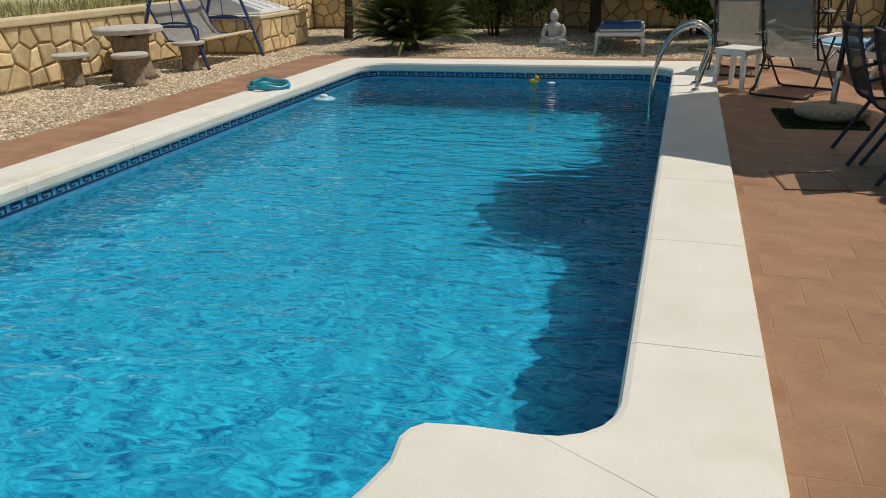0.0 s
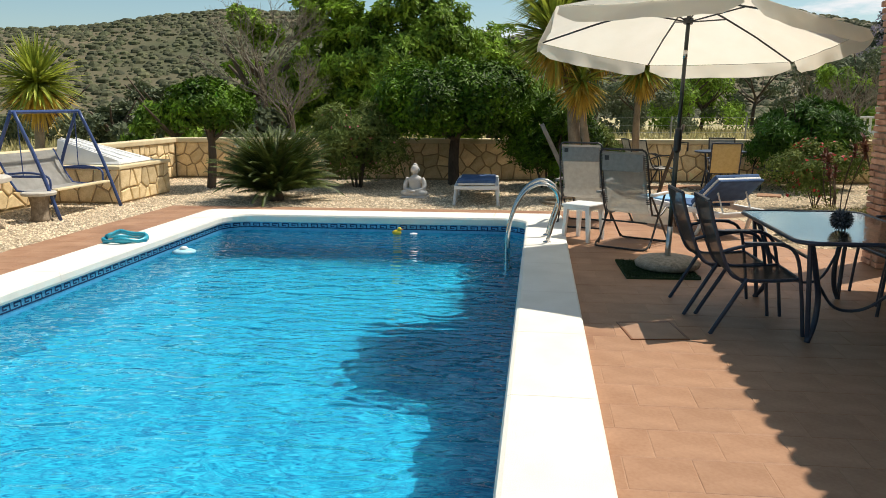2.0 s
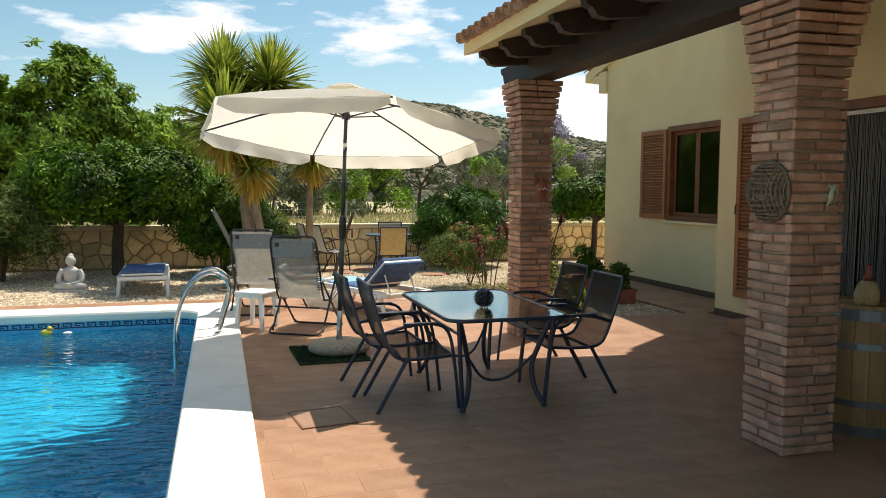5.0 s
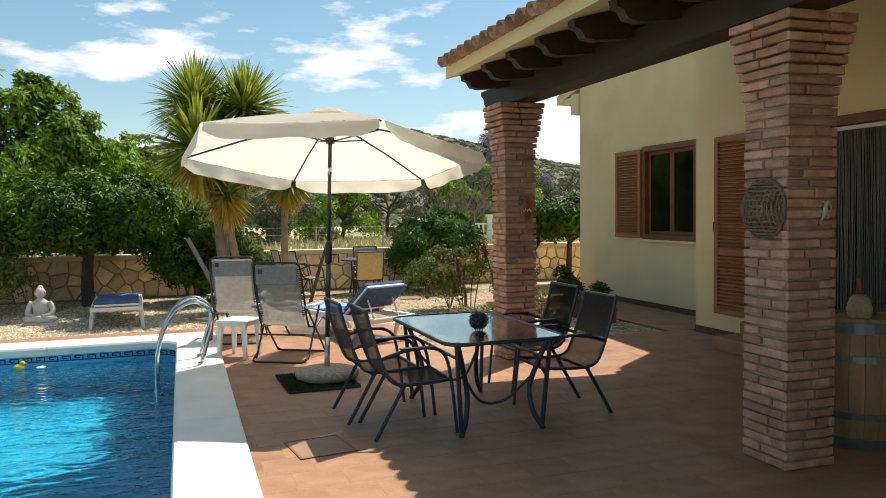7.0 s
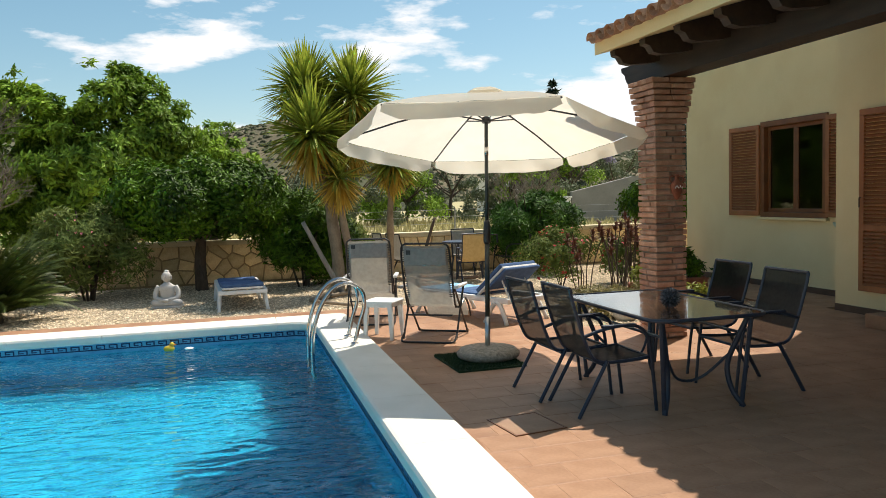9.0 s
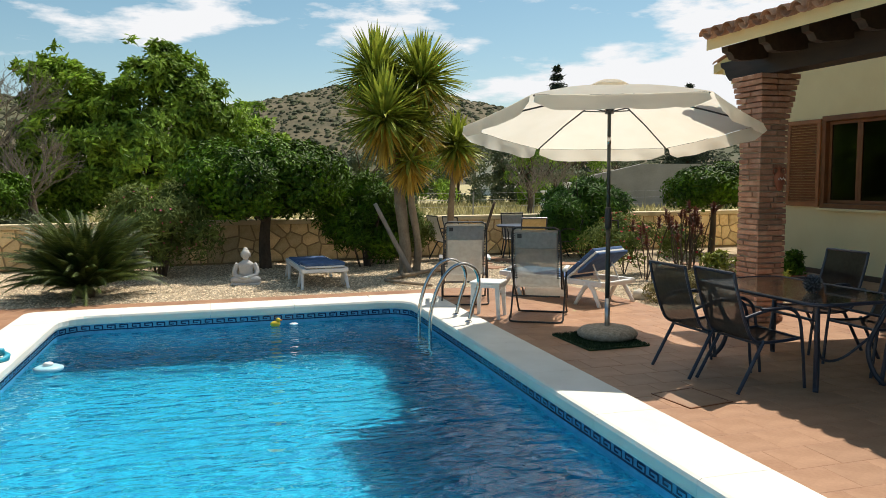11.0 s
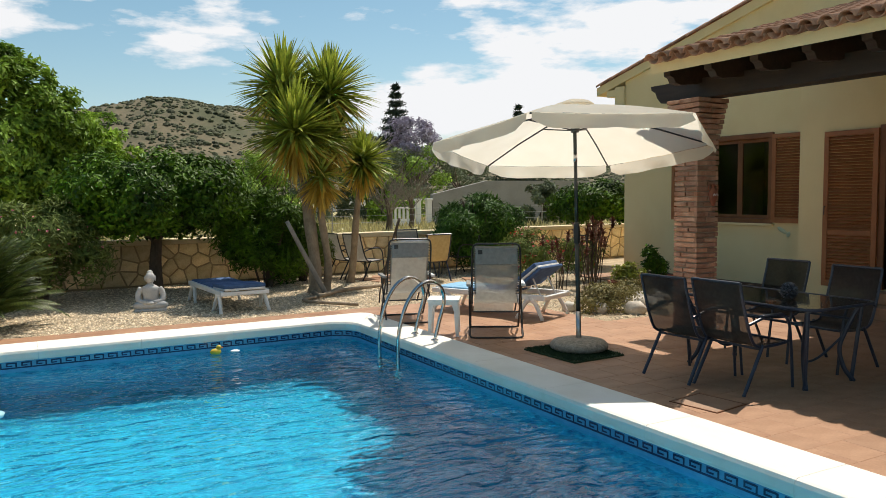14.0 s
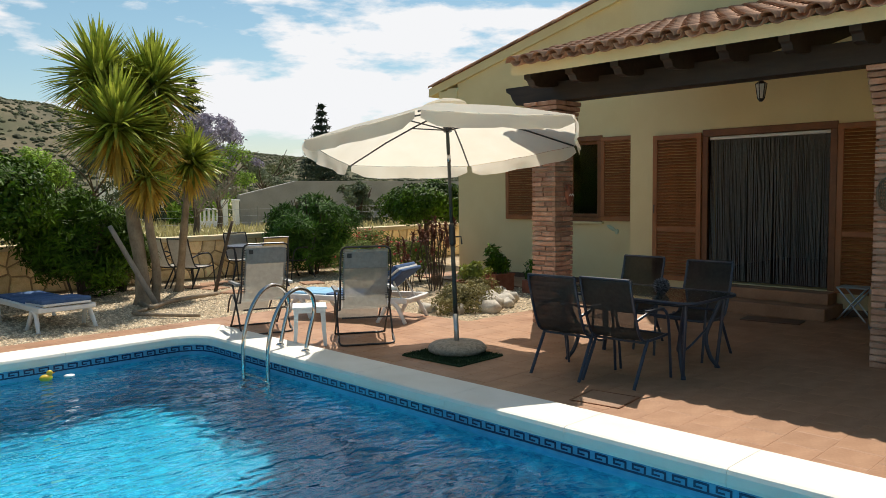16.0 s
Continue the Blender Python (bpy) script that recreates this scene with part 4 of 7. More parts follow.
def blob(bm, c, r, m=None, seg=12, rings=8):
    prof = [(math.sin(math.pi * (k + 0.02) / (rings + 0.04)) if 0 < k < rings else 0.02, -math.cos(math.pi * k / rings)) for k in range(rings + 1)]
    base = Matrix.Translation(c) @ Matrix.Diagonal((*r, 1))
    lathe(bm, prof, seg, (m @ base) if m is not None else base)


def duck_float():
    d = thing("floating_duck", pose(-2.25, 4.72, WATER_Z - 0.012) @ Matrix.Scale(0.78, 4), "small yellow plastic duck floating on the pool", "pool toy")
    bm = B()
    blob(bm, (0, 0, 0.045), (0.085, 0.065, 0.05))
    blob(bm, (0.045, 0, 0.105), (0.04, 0.038, 0.04))
    part("body", bm, YELLOW, d, smooth=True)
    bm = B()
    lathe(bm, [(0.016, 0.0), (0.004, 0.03)], 8, pose(0.08, 0, 0.10, 0, 90, 0))
    part("beak", bm, ORANGE, d, "orange beak")
    w = thing("float_dispenser", pose(-2.02, 4.74, WATER_Z - 0.006), "small off-white chlorine dispenser floating in the pool", "pool float")
    bm = B()
    lathe(bm, [(0.005, 0.004), (0.05, 0.006), (0.055, 0.012), (0.052, 0.018), (0.03, 0.024), (0.005, 0.027)], 18)
    part("body", bm, WHITE_PLASTIC, w, smooth=True)
    s = thing("ring_float", pose(-4.52, 3.05, WATER_Z - 0.015), "pale blue and white round float by the pool wall", "pool float")
    bm = B()
    lathe(bm, [(0.07, 0.0), (0.13, 0.02), (0.14, 0.045), (0.10, 0.065), (0.03, 0.07)], 22)
    part("ring", bm, PALE_AQUA, s, smooth=True)
    bm = B()
    lathe(bm, [(0.045, 0.066), (0.05, 0.085), (0.03, 0.10), (0.01, 0.102)], 16)
    part("cap", bm, WHITE_PLASTIC, s, smooth=True)


YELLOW = surface("yellow_plastic", (0.62, 0.42, 0.02), (0.72, 0.52, 0.05), 0.35, 12, 60, 0.02)
ORANGE = surface("orange_plastic", (0.62, 0.16, 0.02), (0.70, 0.2, 0.03), 0.35, 12, 60, 0.02)
PALE_AQUA = surface("pale_aqua_plastic", (0.30, 0.58, 0.68), (0.42, 0.68, 0.76), 0.4, 12, 60, 0.02)
AQUA_VINYL = surface("aqua_vinyl", (0.01, 0.25, 0.36), (0.03, 0.40, 0.52), 0.35, 9, 60, 0.1)
duck_float()


def pool_toy():
    t = thing("inflatable_ring", pose(-5.0, 2.62, 0.054, 0, 0, 12), "deflated aqua blue swim ring lying folded on the coping", "pool toy")
    bm = B()
    pts = [(0.23 * math.cos(a), 0.20 * math.sin(a), 0.030 + 0.012 * math.sin(3 * a)) for a in (2 * math.pi * k / 24 for k in range(25))]
    tube(bm, pts, [0.032 + 0.012 * math.sin(5 * k) for k in range(25)], 8, flat=0.7)
    part("ring", bm, AQUA_VINYL, t, smooth=True)
    bm = B()
    pts = curve_points([(-0.2, -0.05, 0.06), (-0.08, 0.06, 0.10), (0.06, 0.03, 0.075), (0.2, 0.06, 0.065)], 5)
    tube(bm, pts, [0.05, 0.055, 0.045, 0.05] + [0.05] * (len(pts) - 4), 8, flat=0.5)
    part("fold", bm, AQUA_VINYL, t, smooth=True)


pool_toy()


def drain_cover():
    d = thing("drain_cover", pose(0.31, -0.36, 0, 0, 0, 8), "tile-filled access lid with a dark metal frame", "hatch")
    bm = B()
    for x0, x1, y0, y1 in ((0, 0.40, 0, 0.015), (0, 0.40, 0.417, 0.432), (0, 0.015, 0.015, 0.417), (0.385, 0.40, 0.015, 0.417)):
        box(bm, x0, x1, y0, y1, 0.0, 0.007)
    part("frame", bm, FRAME_WOOD, d, "dark brown metal frame")
    bm = B()
    box(bm, 0.015, 0.385, 0.015, 0.417, 0.0, 0.004)
    part("lid", bm, LID, d, "brown tile infill")


LID = surface("brown_lid", (0.28, 0.155, 0.09), (0.37, 0.215, 0.13), 0.6, 6, 60, 0.1)
drain_cover()


# ---- dining set ----
def sheet(bm, left, right, thick=0.006):
    """A sling of cloth between two side lines."""
    rows = [(bm.verts.new(a), bm.verts.new(Vector(a).lerp(Vector(b), 0.5) + Vector((0, 0, -0.008))), bm.verts.new(b)) for a, b in zip(left, right)]
    for p, q in zip(rows, rows[1:]):
        bm.faces.new((p[0], p[1], q[1], q[0]))
        bm.faces.new((p[1], p[2], q[2], q[1]))
    out = bmesh.ops.solidify(bm, geom=bm.faces[:], thickness=thick)


def sling_chair(m, label, frame_mat, cloth, group):
    c = thing("garden_chair", m, label, "chair", group)
    w = 0.25
    side = [(-w, 0.25, 0.40), (-w, 0.05, 0.385), (-w, -0.16, 0.395), (-w, -0.25, 0.50), (-w, -0.35, 0.80), (-w, -0.38, 0.93)]
    pl = curve_points(side, 4)
    pr = [Vector((-p.x, p.y, p.z)) for p in pl]
    bm = B()
    sheet(bm, [p + Vector((0.012, 0, 0)) for p in pl], [p - Vector((0.012, 0, 0)) for p in pr])
    part("sling", bm, cloth, c, "stretched mesh seat and back")
    for s, pts in ((-1, pl), (1, pr)):
        bm = B()
        tube(bm, pts, 0.013, 7)
        part("side_rail", bm, frame_mat, c)
        bm = B()
        tube(bm, curve_points([(s * w * 1.04, 0.29, 0.0), (s * w * 1.06, 0.25, 0.36), (s * w * 1.08, 0.20, 0.58), (s * w * 1.08, 0.08, 0.645), (s * w * 1.08, -0.12, 0.63), (s * w * 1.03, -0.275, 0.585)], 4), 0.013, 7)
        part("front_leg", bm, frame_mat, c, "front leg that bends into the armrest")
        bm = B()
        tube(bm, [(s * w * 1.03, -0.10, 0.40), (s * w * 1.05, -0.33, 0.0)], 0.015, 7)
        part("rear_leg", bm, frame_mat, c)
        bm = B()
        soft_box(bm, s * w * 1.08 - 0.022, s * w * 1.08 + 0.022, -0.14, 0.12, 0.642, 0.657, 0.005)
        part("armrest", bm, frame_mat, c)
    bm = B()
    tube(bm, [(-w, 0.25, 0.395), (w, 0.25, 0.395)], 0.012, 7)
    part("front_rail", bm, frame_mat, c)
    bm = B()
    tube(bm, [(-w, -0.38, 0.93), (w, -0.38, 0.93)], 0.013, 7)
    part("top_rail", bm, frame_mat, c)
    bm = B()
    tube(bm, [(-w, -0.13, 0.37), (w, -0.13, 0.37)], 0.011, 7)
    part("rear_rail", bm, frame_mat, c)
    return c


chair = sling_chair(pose(1.20, 0.12, 0, 0, 0, -90), "dark mesh garden chair with blue-black tubular frame at the glass table", BLUE_FRAME, DARK_MESH, "chairs round the glass table")
for m in (pose(1.10, 0.63, 0, 0, 0, -88), pose(2.50, 0.19, 0, 0, 0, 90), pose(2.62, 1.03, 0, 0, 0, 91)):
    copy_thing(chair, m)


def rounded(x0, x1, y0, y1, r, n=6, bow=0.0):
    out = []
    for cx, cy, a in ((x1 - r, y0 + r, -90), (x1 - r, y1 - r, 0), (x0 + r, y1 - r, 90), (x0 + r, y0 + r, 180)):
        out += arc(cx, cy, r, a, a + 90, n)
    return out


def glass_table():
    t = thing("dining_table", pose(1.80, 0.36, 0), "rectangular glass-topped garden table with a blue-black metal frame", "table")
    bm = B()
    plate(bm, rounded(-0.455, 0.455, -0.765, 0.765, 0.13), 0.700, 0.706)
    part("glass_top", bm, TABLE_GLASS, t, "frosted greenish glass top")
    bm = B()
    ring = [Vector((x, y, 0.698)) for x, y in rounded(-0.465, 0.465, -0.775, 0.775, 0.14)]
    tube(bm, ring + [ring[0]], 0.015, 7, cap=False)
    part("rim", bm, BLUE_FRAME, t, "dark rim", True)
    for sx in (-1, 1):
        for sy in (-1, 1):
            bm = B()
            tube(bm, curve_points([(sx * 0.36, sy * 0.66, 0.69), (sx * 0.30, sy * 0.60, 0.50), (sx * 0.25, sy * 0.55, 0.30), (sx * 0.27, sy * 0.58, 0.12), (sx * 0.33, sy * 0.64, 0.0)], 5), 0.020, 8)
            part("leg", bm, BLUE_FRAME, t, smooth=True)
            bm = B()
            tube(bm, [(sx * 0.37, sy * 0.67, 0.69), (sx * 0.32, sy * 0.62, 0.0)], 0.017, 8)
            part("leg", bm, BLUE_FRAME, t)
    for sy in (-1, 1):
        bm = B()
        tube(bm, curve_points([(-0.27, sy * 0.57, 0.40), (-0.1, sy * 0.45, 0.20), (0.1, sy * 0.45, 0.20), (0.27, sy * 0.57, 0.40)], 5), 0.011, 7)
        part("brace", bm, BLUE_FRAME, t)
    for sx in (-1, 1):
        bm = B()
        tube(bm, [(sx * 0.31, -0.6, 0.55), (sx * 0.31, 0.6, 0.55)], 0.012, 7)
        part("side_rail", bm, BLUE_FRAME, t)
    c = thing("pine_cone_candle", pose(1.77, 0.12, 0.706), "round dark ornament like a pine cone with pale dots", "ornament")
    bm = B()
    rnd = random.Random(3)
    blob(bm, (0, 0, 0.075), (0.06, 0.06, 0.065))
    part("core", bm, BLACK_TUBE, c, smooth=True)
    v, f = [], []
    for k in range(150):
        zf = 1 - 2 * (k + 0.5) / 150
        a = k * 2.39996
        rr = math.sqrt(1 - zf * zf)
        d = Vector((rr * math.cos(a), rr * math.sin(a), zf))
        s = d.orthogonal().normalized() * 0.011
        u = d.cross(s.normalized()) * 0.011
        o = Vector((0, 0, 0.075)) + d * 0.057
        n = len(v)
        v += [tuple(o + s), tuple(o + u), tuple(o - s), tuple(o - u), tuple(o + d * 0.028)]
        f += [(n, n + 1, n + 4), (n + 1, n + 2, n + 4), (n + 2, n + 3, n + 4), (n + 3, n, n + 4)]
    tagged(raw("scales", v, f, CONE_SCALE, c), kind="stuff")


CONE_SCALE = surface("cone_scale", (0.03, 0.032, 0.04), (0.14, 0.14, 0.16), 0.35, 60, 200, 0.1, island=0.9)
glass_table()


# ---- reclining chairs, stool ----
def recliner(m, label):
    r = thing("reclining_chair", m, label, "recliner", "reclining chairs by the pool")
    w = 0.27
    # sling: back, seat and leg rest, one cloth
    back = [(-w + 0.02, 0.0, 1.08), (-w + 0.02, 0.06, 0.82), (-w + 0.02, 0.15, 0.50), (-w + 0.02, 0.20, 0.40), (-w + 0.02, 0.40, 0.37), (-w + 0.02, 0.62, 0.44), (-w + 0.02, 0.80, 0.33), (-w + 0.02, 0.92, 0.18)]
    pl = curve_points(back, 3)
    bm = B()
    sheet(bm, pl, [Vector((-p.x, p.y, p.z)) for p in pl])
    part("sling", bm, GREY_MESH, r, "pale grey mesh cloth laced to the frame")
    bm = B()
    soft_box(bm, -w + 0.03, w - 0.03, -0.02, 0.0, 0.86, 1.05, 0.008, m=pose(0, 0.012, 0.0, 0, 0, 0))
    pad = part("headrest", bm, GREY_PAD, r, "darker grey head pad")
    bm = B()
    box(bm, -w + 0.06, -w + 0.11, -0.024, -0.0205, 0.98, 1.03, pose(0, 0.012, 0))
    part("tag", bm, BLACK_TUBE, pad, "small dark label")
    for s in (-1, 1):
        bm = B()
        tube(bm, curve_points([(s * (w - 0.05), 0.0, 1.10), (s * w, 0.005, 1.05), (s * (w + 0.01), 0.06, 0.82), (s * (w + 0.01), 0.15, 0.50), (s * (w + 0.01), 0.21, 0.38)], 4), 0.0115, 7)
        part("back_tube", bm, BLACK_TUBE, r)
        bm = B()
        tube(bm, curve_points([(s * (w + 0.01), 0.20, 0.38), (s * (w + 0.01), 0.42, 0.355), (s * (w + 0.01), 0.62, 0.43), (s * (w + 0.01), 0.80, 0.32), (s * w, 0.93, 0.17)], 4), 0.0115, 7)
        part("seat_tube", bm, BLACK_TUBE, r)
        bm = B()
        for k in range(26):
            z = 0.50 + k * 0.021
            y = 0.15 - (z - 0.5) * 0.26
            box(bm, s * (w - 0.022) - 0.018, s * (w - 0.022) + 0.018, y - 0.004, y + 0.008, z, z + 0.008, Matrix.Translation((0, 0, 0)))
        tagged(part("lacing", bm, BLACK_TUBE, r, "black elastic lacing"), kind="stuff")
        bm = B()
        soft_box(bm, s * (w + 0.05) - 0.025, s * (w + 0.05) + 0.025, 0.08, 0.52, 0.595, 0.625, 0.008)
        part("armrest", bm, WHITE_PLASTIC if s > 0 else GREY_PAD, r, "plastic armrest")
        bm = B()
        tube(bm, [(s * (w + 0.04), 0.46, 0.60), (s * (w + 0.035), 0.10, 0.03)], 0.0115, 7)
        part("leg", bm, BLACK_TUBE, r)
        bm = B()
        tube(bm, [(s * (w + 0.025), 0.12, 0.60), (s * (w + 0.025), 0.66, 0.03)], 0.0115, 7)
        part("leg", bm, BLACK_TUBE, r)
        bm = B()
        tube(bm, curve_points([(s * (w + 0.035), 0.14, 0.09), (s * (w + 0.035), 0.03, 0.03), (s * (w - 0.02), 0.0, 0.013), (0, 0.0, 0.013)], 4), 0.0115, 7)
        part("rear_foot", bm, BLACK_TUBE, r)
        bm = B()
        tube(bm, curve_points([(s * (w + 0.025), 0.62, 0.07), (s * (w + 0.02), 0.70, 0.025), (s * (w - 0.03), 0.74, 0.013), (0, 0.74, 0.013)], 4), 0.0115, 7)
        part("front_foot", bm, BLACK_TUBE, r)
    bm = B()
    tube(bm, [(-w + 0.05, 0.0, 1.10), (w - 0.05, 0.0, 1.10)], 0.0115, 7)
    part("top_tube", bm, BLACK_TUBE, r)
    bm = B()
    tube(bm, [(-w, 0.10, 0.30), (w, 0.10, 0.30)], 0.010, 7)
    part("cross_tube", bm, BLACK_TUBE, r)
    return r


GREY_PAD = surface("dark_grey_pad", (0.19, 0.185, 0.175), (0.26, 0.25, 0.24), 0.8, 20, 300, 0.2)
rec = recliner(pose(0.565, 3.04, 0, 0, 0, -31), "folding zero-gravity recliner with pale grey mesh on the terrace")
copy_thing(rec, pose(0.19, 4.48, 0, 0, 0, -16))


def stool():
    s = thing("plastic_stool", pose(0.20, 3.62, 0, 0, 0, -34), "white plastic side table between the recliners", "side table")
    bm = B()
    soft_box(bm, -0.19, 0.19, -0.19, 0.19, 0.41, 0.44, 0.012)
    soft_box(bm, -0.175, 0.175, -0.175, 0.175, 0.37, 0.412, 0.006)
    part("top", bm, WHITE_PLASTIC, s)
    for sx in (-1, 1):
        for sy in (-1, 1):
            bm = B()
            lo, hi = 0.018, 0.026
            a = [bm.verts.new((sx * 0.165 + i * lo, sy * 0.165 + j * lo, 0)) for i, j in ((-1, -1), (1, -1), (1, 1), (-1, 1))]
            b = [bm.verts.new((sx * 0.145 + i * hi, sy * 0.145 + j * hi, 0.40)) for i, j in ((-1, -1), (1, -1), (1, 1), (-1, 1))]
            bm.faces.new(a[::-1])
            bm.faces.new(b)
            for k in range(4):
                bm.faces.new((a[k], a[(k + 1) % 4], b[(k + 1) % 4], b[k]))
            part("leg", bm, WHITE_PLASTIC, s)


stool()


# ---- sun loungers ----
def lounger(m, label, raised, cushion_mat, foot_mat):
    l = thing("sun_lounger", m, label, "sun lounger", "white sun loungers")
    L, w = 1.86, 0.33
    hinge = 0.62
    bm = B()
    for s in (-1, 1):
        soft_box(bm, s * w - 0.03, s * w + 0.03, -L / 2, L / 2, 0.26, 0.33, 0.015)
    soft_box(bm, -w, w, L / 2 - 0.07, L / 2, 0.26, 0.32, 0.015)
    soft_box(bm, -w, w, -L / 2, -L / 2 + 0.07, 0.26, 0.32, 0.015)
    part("frame", bm, WHITE_PLASTIC, l, "white moulded plastic frame")
    for k in range(9):
        y = -L / 2 + hinge + 0.06 + k * 0.13
        bm = B()
        soft_box(bm, -w + 0.03, w - 0.03, y - 0.045, y + 0.045, 0.29, 0.312, 0.006, seg=1)
        part("slat", bm, WHITE_PLASTIC, l)
    for sy in (-0.70, 0.70):
        for s in (-1, 1):
            for d in (-1, 1):
                bm = B()
                tube(bm, curve_points([(s * w, sy + d * 0.02, 0.285), (s * (w + 0.01), sy + d * 0.10, 0.18), (s * (w + 0.03), sy + d * 0.20, 0.0)], 3), [0.040] * 2 + [0.030] * 3 + [0.025, 0.028], 8)
                part("leg", bm, WHITE_PLASTIC, l, smooth=True)
    up = radians(raised)
    back = Matrix.Translation((0, -L / 2 + hinge, 0.315)) @ Matrix.Rotation(-up, 4, "X")
    bm = B()
    for s in (-1, 1):
        soft_box(bm, s * (w - 0.05) - 0.02, s * (w - 0.05) + 0.02, -hinge, 0, 0.0, 0.03, 0.008, back)
    soft_box(bm, -w + 0.06, w - 0.06, -hinge, -hinge + 0.05, 0.0, 0.03, 0.008, back)
    rest = part("backrest", bm, WHITE_PLASTIC, l)
    for k in range(4):
        bm = B()
        soft_box(bm, -w + 0.07, w - 0.07, -hinge + 0.09 + k * 0.125, -hinge + 0.17 + k * 0.125, 0.0, 0.022, 0.005, back)
        part("back_slat", bm, WHITE_PLASTIC, rest)
    if raised > 10:
        for s in (-1, 1):
            bm = B()
            tube(bm, [back @ Vector((s * 0.2, -0.42, 0)), (s * 0.2, -L / 2 + 0.14, 0.29)], 0.012, 6)
            part("prop", bm, WHITE_PLASTIC, l)
    c = thing("lounger_cushion", m, "quilted blue cushion lying on the sun lounger", "cushion", "lounger cushions")
    for k in range(4):
        bm = B()
        y0 = -L / 2 + hinge + 0.01 + k * 0.30
        soft_box(bm, -w + 0.02, w - 0.02, y0, y0 + 0.292, 0.312, 0.352, 0.018, seg=3)
        part("panel", bm, foot_mat if k > 1 else cushion_mat, c, smooth=True)
    if raised > 10:
        bm = B()
        soft_box(bm, -w + 0.02, w - 0.02, -hinge - 0.03, -hinge + 0.42, -0.05, -0.008, 0.018, back, 3)
        part("folded_flap", bm, cushion_mat, c, "cushion end folded over the backrest", True)
    for k in range(2):
        bm = B()
        soft_box(bm, -w + 0.02, w - 0.02, -hinge + 0.01 + k * 0.30, -hinge + 0.302 + k * 0.30, 0.028, 0.085, 0.02, back, 3)
        part("panel", bm, cushion_mat, c, smooth=True)


lounger(pose(-1.38, 7.72, -0.03, 0, 0, 3), "white plastic sun lounger with a flat blue cushion on the gravel", 2, BLUE_CLOTH, BLUE_CLOTH)
lounger(pose(1.72, 4.72, 0, 0, 0, 24), "white plastic sun lounger with its back raised and blue cushion", 38, BLUE_CLOTH, LIGHT_BLUE)


# ---- seated statue ----
def statue():
    bm = B()
    blob(bm, (0, 0, 0.07), (0.25, 0.17, 0.075), seg=18)
    blob(bm, (-0.15, -0.06, 0.08), (0.12, 0.10, 0.07), seg=14)
    blob(bm, (0.15, -0.06, 0.08), (0.12, 0.10, 0.07), seg=14)
    lathe(bm, [(0.13, 0.06), (0.125, 0.14), (0.115, 0.22), (0.135, 0.31), (0.135, 0.36), (0.08, 0.40), (0.045, 0.42), (0.04, 0.46)], 18, Matrix.Diagonal((1, 0.72, 1, 1)))
    for s in (-1, 1):
        tube(bm, curve_points([(s * 0.135, 0, 0.36), (s * 0.19, -0.01, 0.25), (s * 0.17, -0.06, 0.16), (s * 0.05, -0.13, 0.13)], 4), [0.045] * 8 + [0.036] * 5, 10)
        blob(bm, (s * 0.077, 0, 0.51), (0.012, 0.02, 0.045), seg=8, rings=6)
    blob(bm, (0, -0.005, 0.52), (0.075, 0.08, 0.095), seg=18, rings=12)
    blob(bm, (0, 0.01, 0.605), (0.045, 0.045, 0.035), seg=12)
    blob(bm, (0, -0.083, 0.515), (0.011, 0.014, 0.022), seg=8, rings=6)
    blob(bm, (0, -0.14, 0.125), (0.07, 0.045, 0.03), seg=12)
    soft_box(bm, -0.24, 0.24, -0.17, 0.15, -0.02, 0.03, 0.02)
    ob = part("garden_statue", bm, BUDDHA_STONE, None, smooth=True, m=pose(-2.49, 7.82, -0.02, 0, 0, -12) @ Matrix.Scale(0.93, 4))
    tagged(ob, "pale grey stone seated statue on the gravel", "statue")


statue()


# ---- things on the columns and under the porch ----
def ewer():
    e = thing("wall_ewer", pose(3.15, 2.232, 1.50), "small red clay ewer hung on the brick column", "ewer")
    bm = B()
    lathe(bm, [(0.012, 0.0), (0.035, 0.03), (0.065, 0.10), (0.075, 0.15), (0.055, 0.19), (0.025, 0.215), (0.022, 0.25), (0.032, 0.27), (0.026, 0.272)], 16, Matrix.Diagonal((1, 0.55, 1, 1)))
    body = part("body", bm, CLAY, e, smooth=True, m=pose(0, -0.035, 0))
    for s in (-1, 1):
        bm = B()
        tube(bm, curve_points([(s * 0.06, -0.035, 0.18), (s * 0.085, -0.035, 0.22), (s * 0.065, -0.035, 0.255), (s * 0.025, -0.035, 0.245)], 4), 0.007, 6)
        part("handle", bm, CLAY, e)
    bm = B()
    for k in range(5):
        blob(bm, (-0.04 + 0.02 * k, -0.035 - 0.04, 0.13 + 0.012 * (k % 2)), (0.008, 0.004, 0.012), seg=6, rings=4)
    part("ornament", bm, WHITE_WASH, e, "pale painted dots")


CLAY = surface("red_clay", (0.26, 0.075, 0.04), (0.38, 0.14, 0.08), 0.8, 12, 70, 0.2)
ewer()


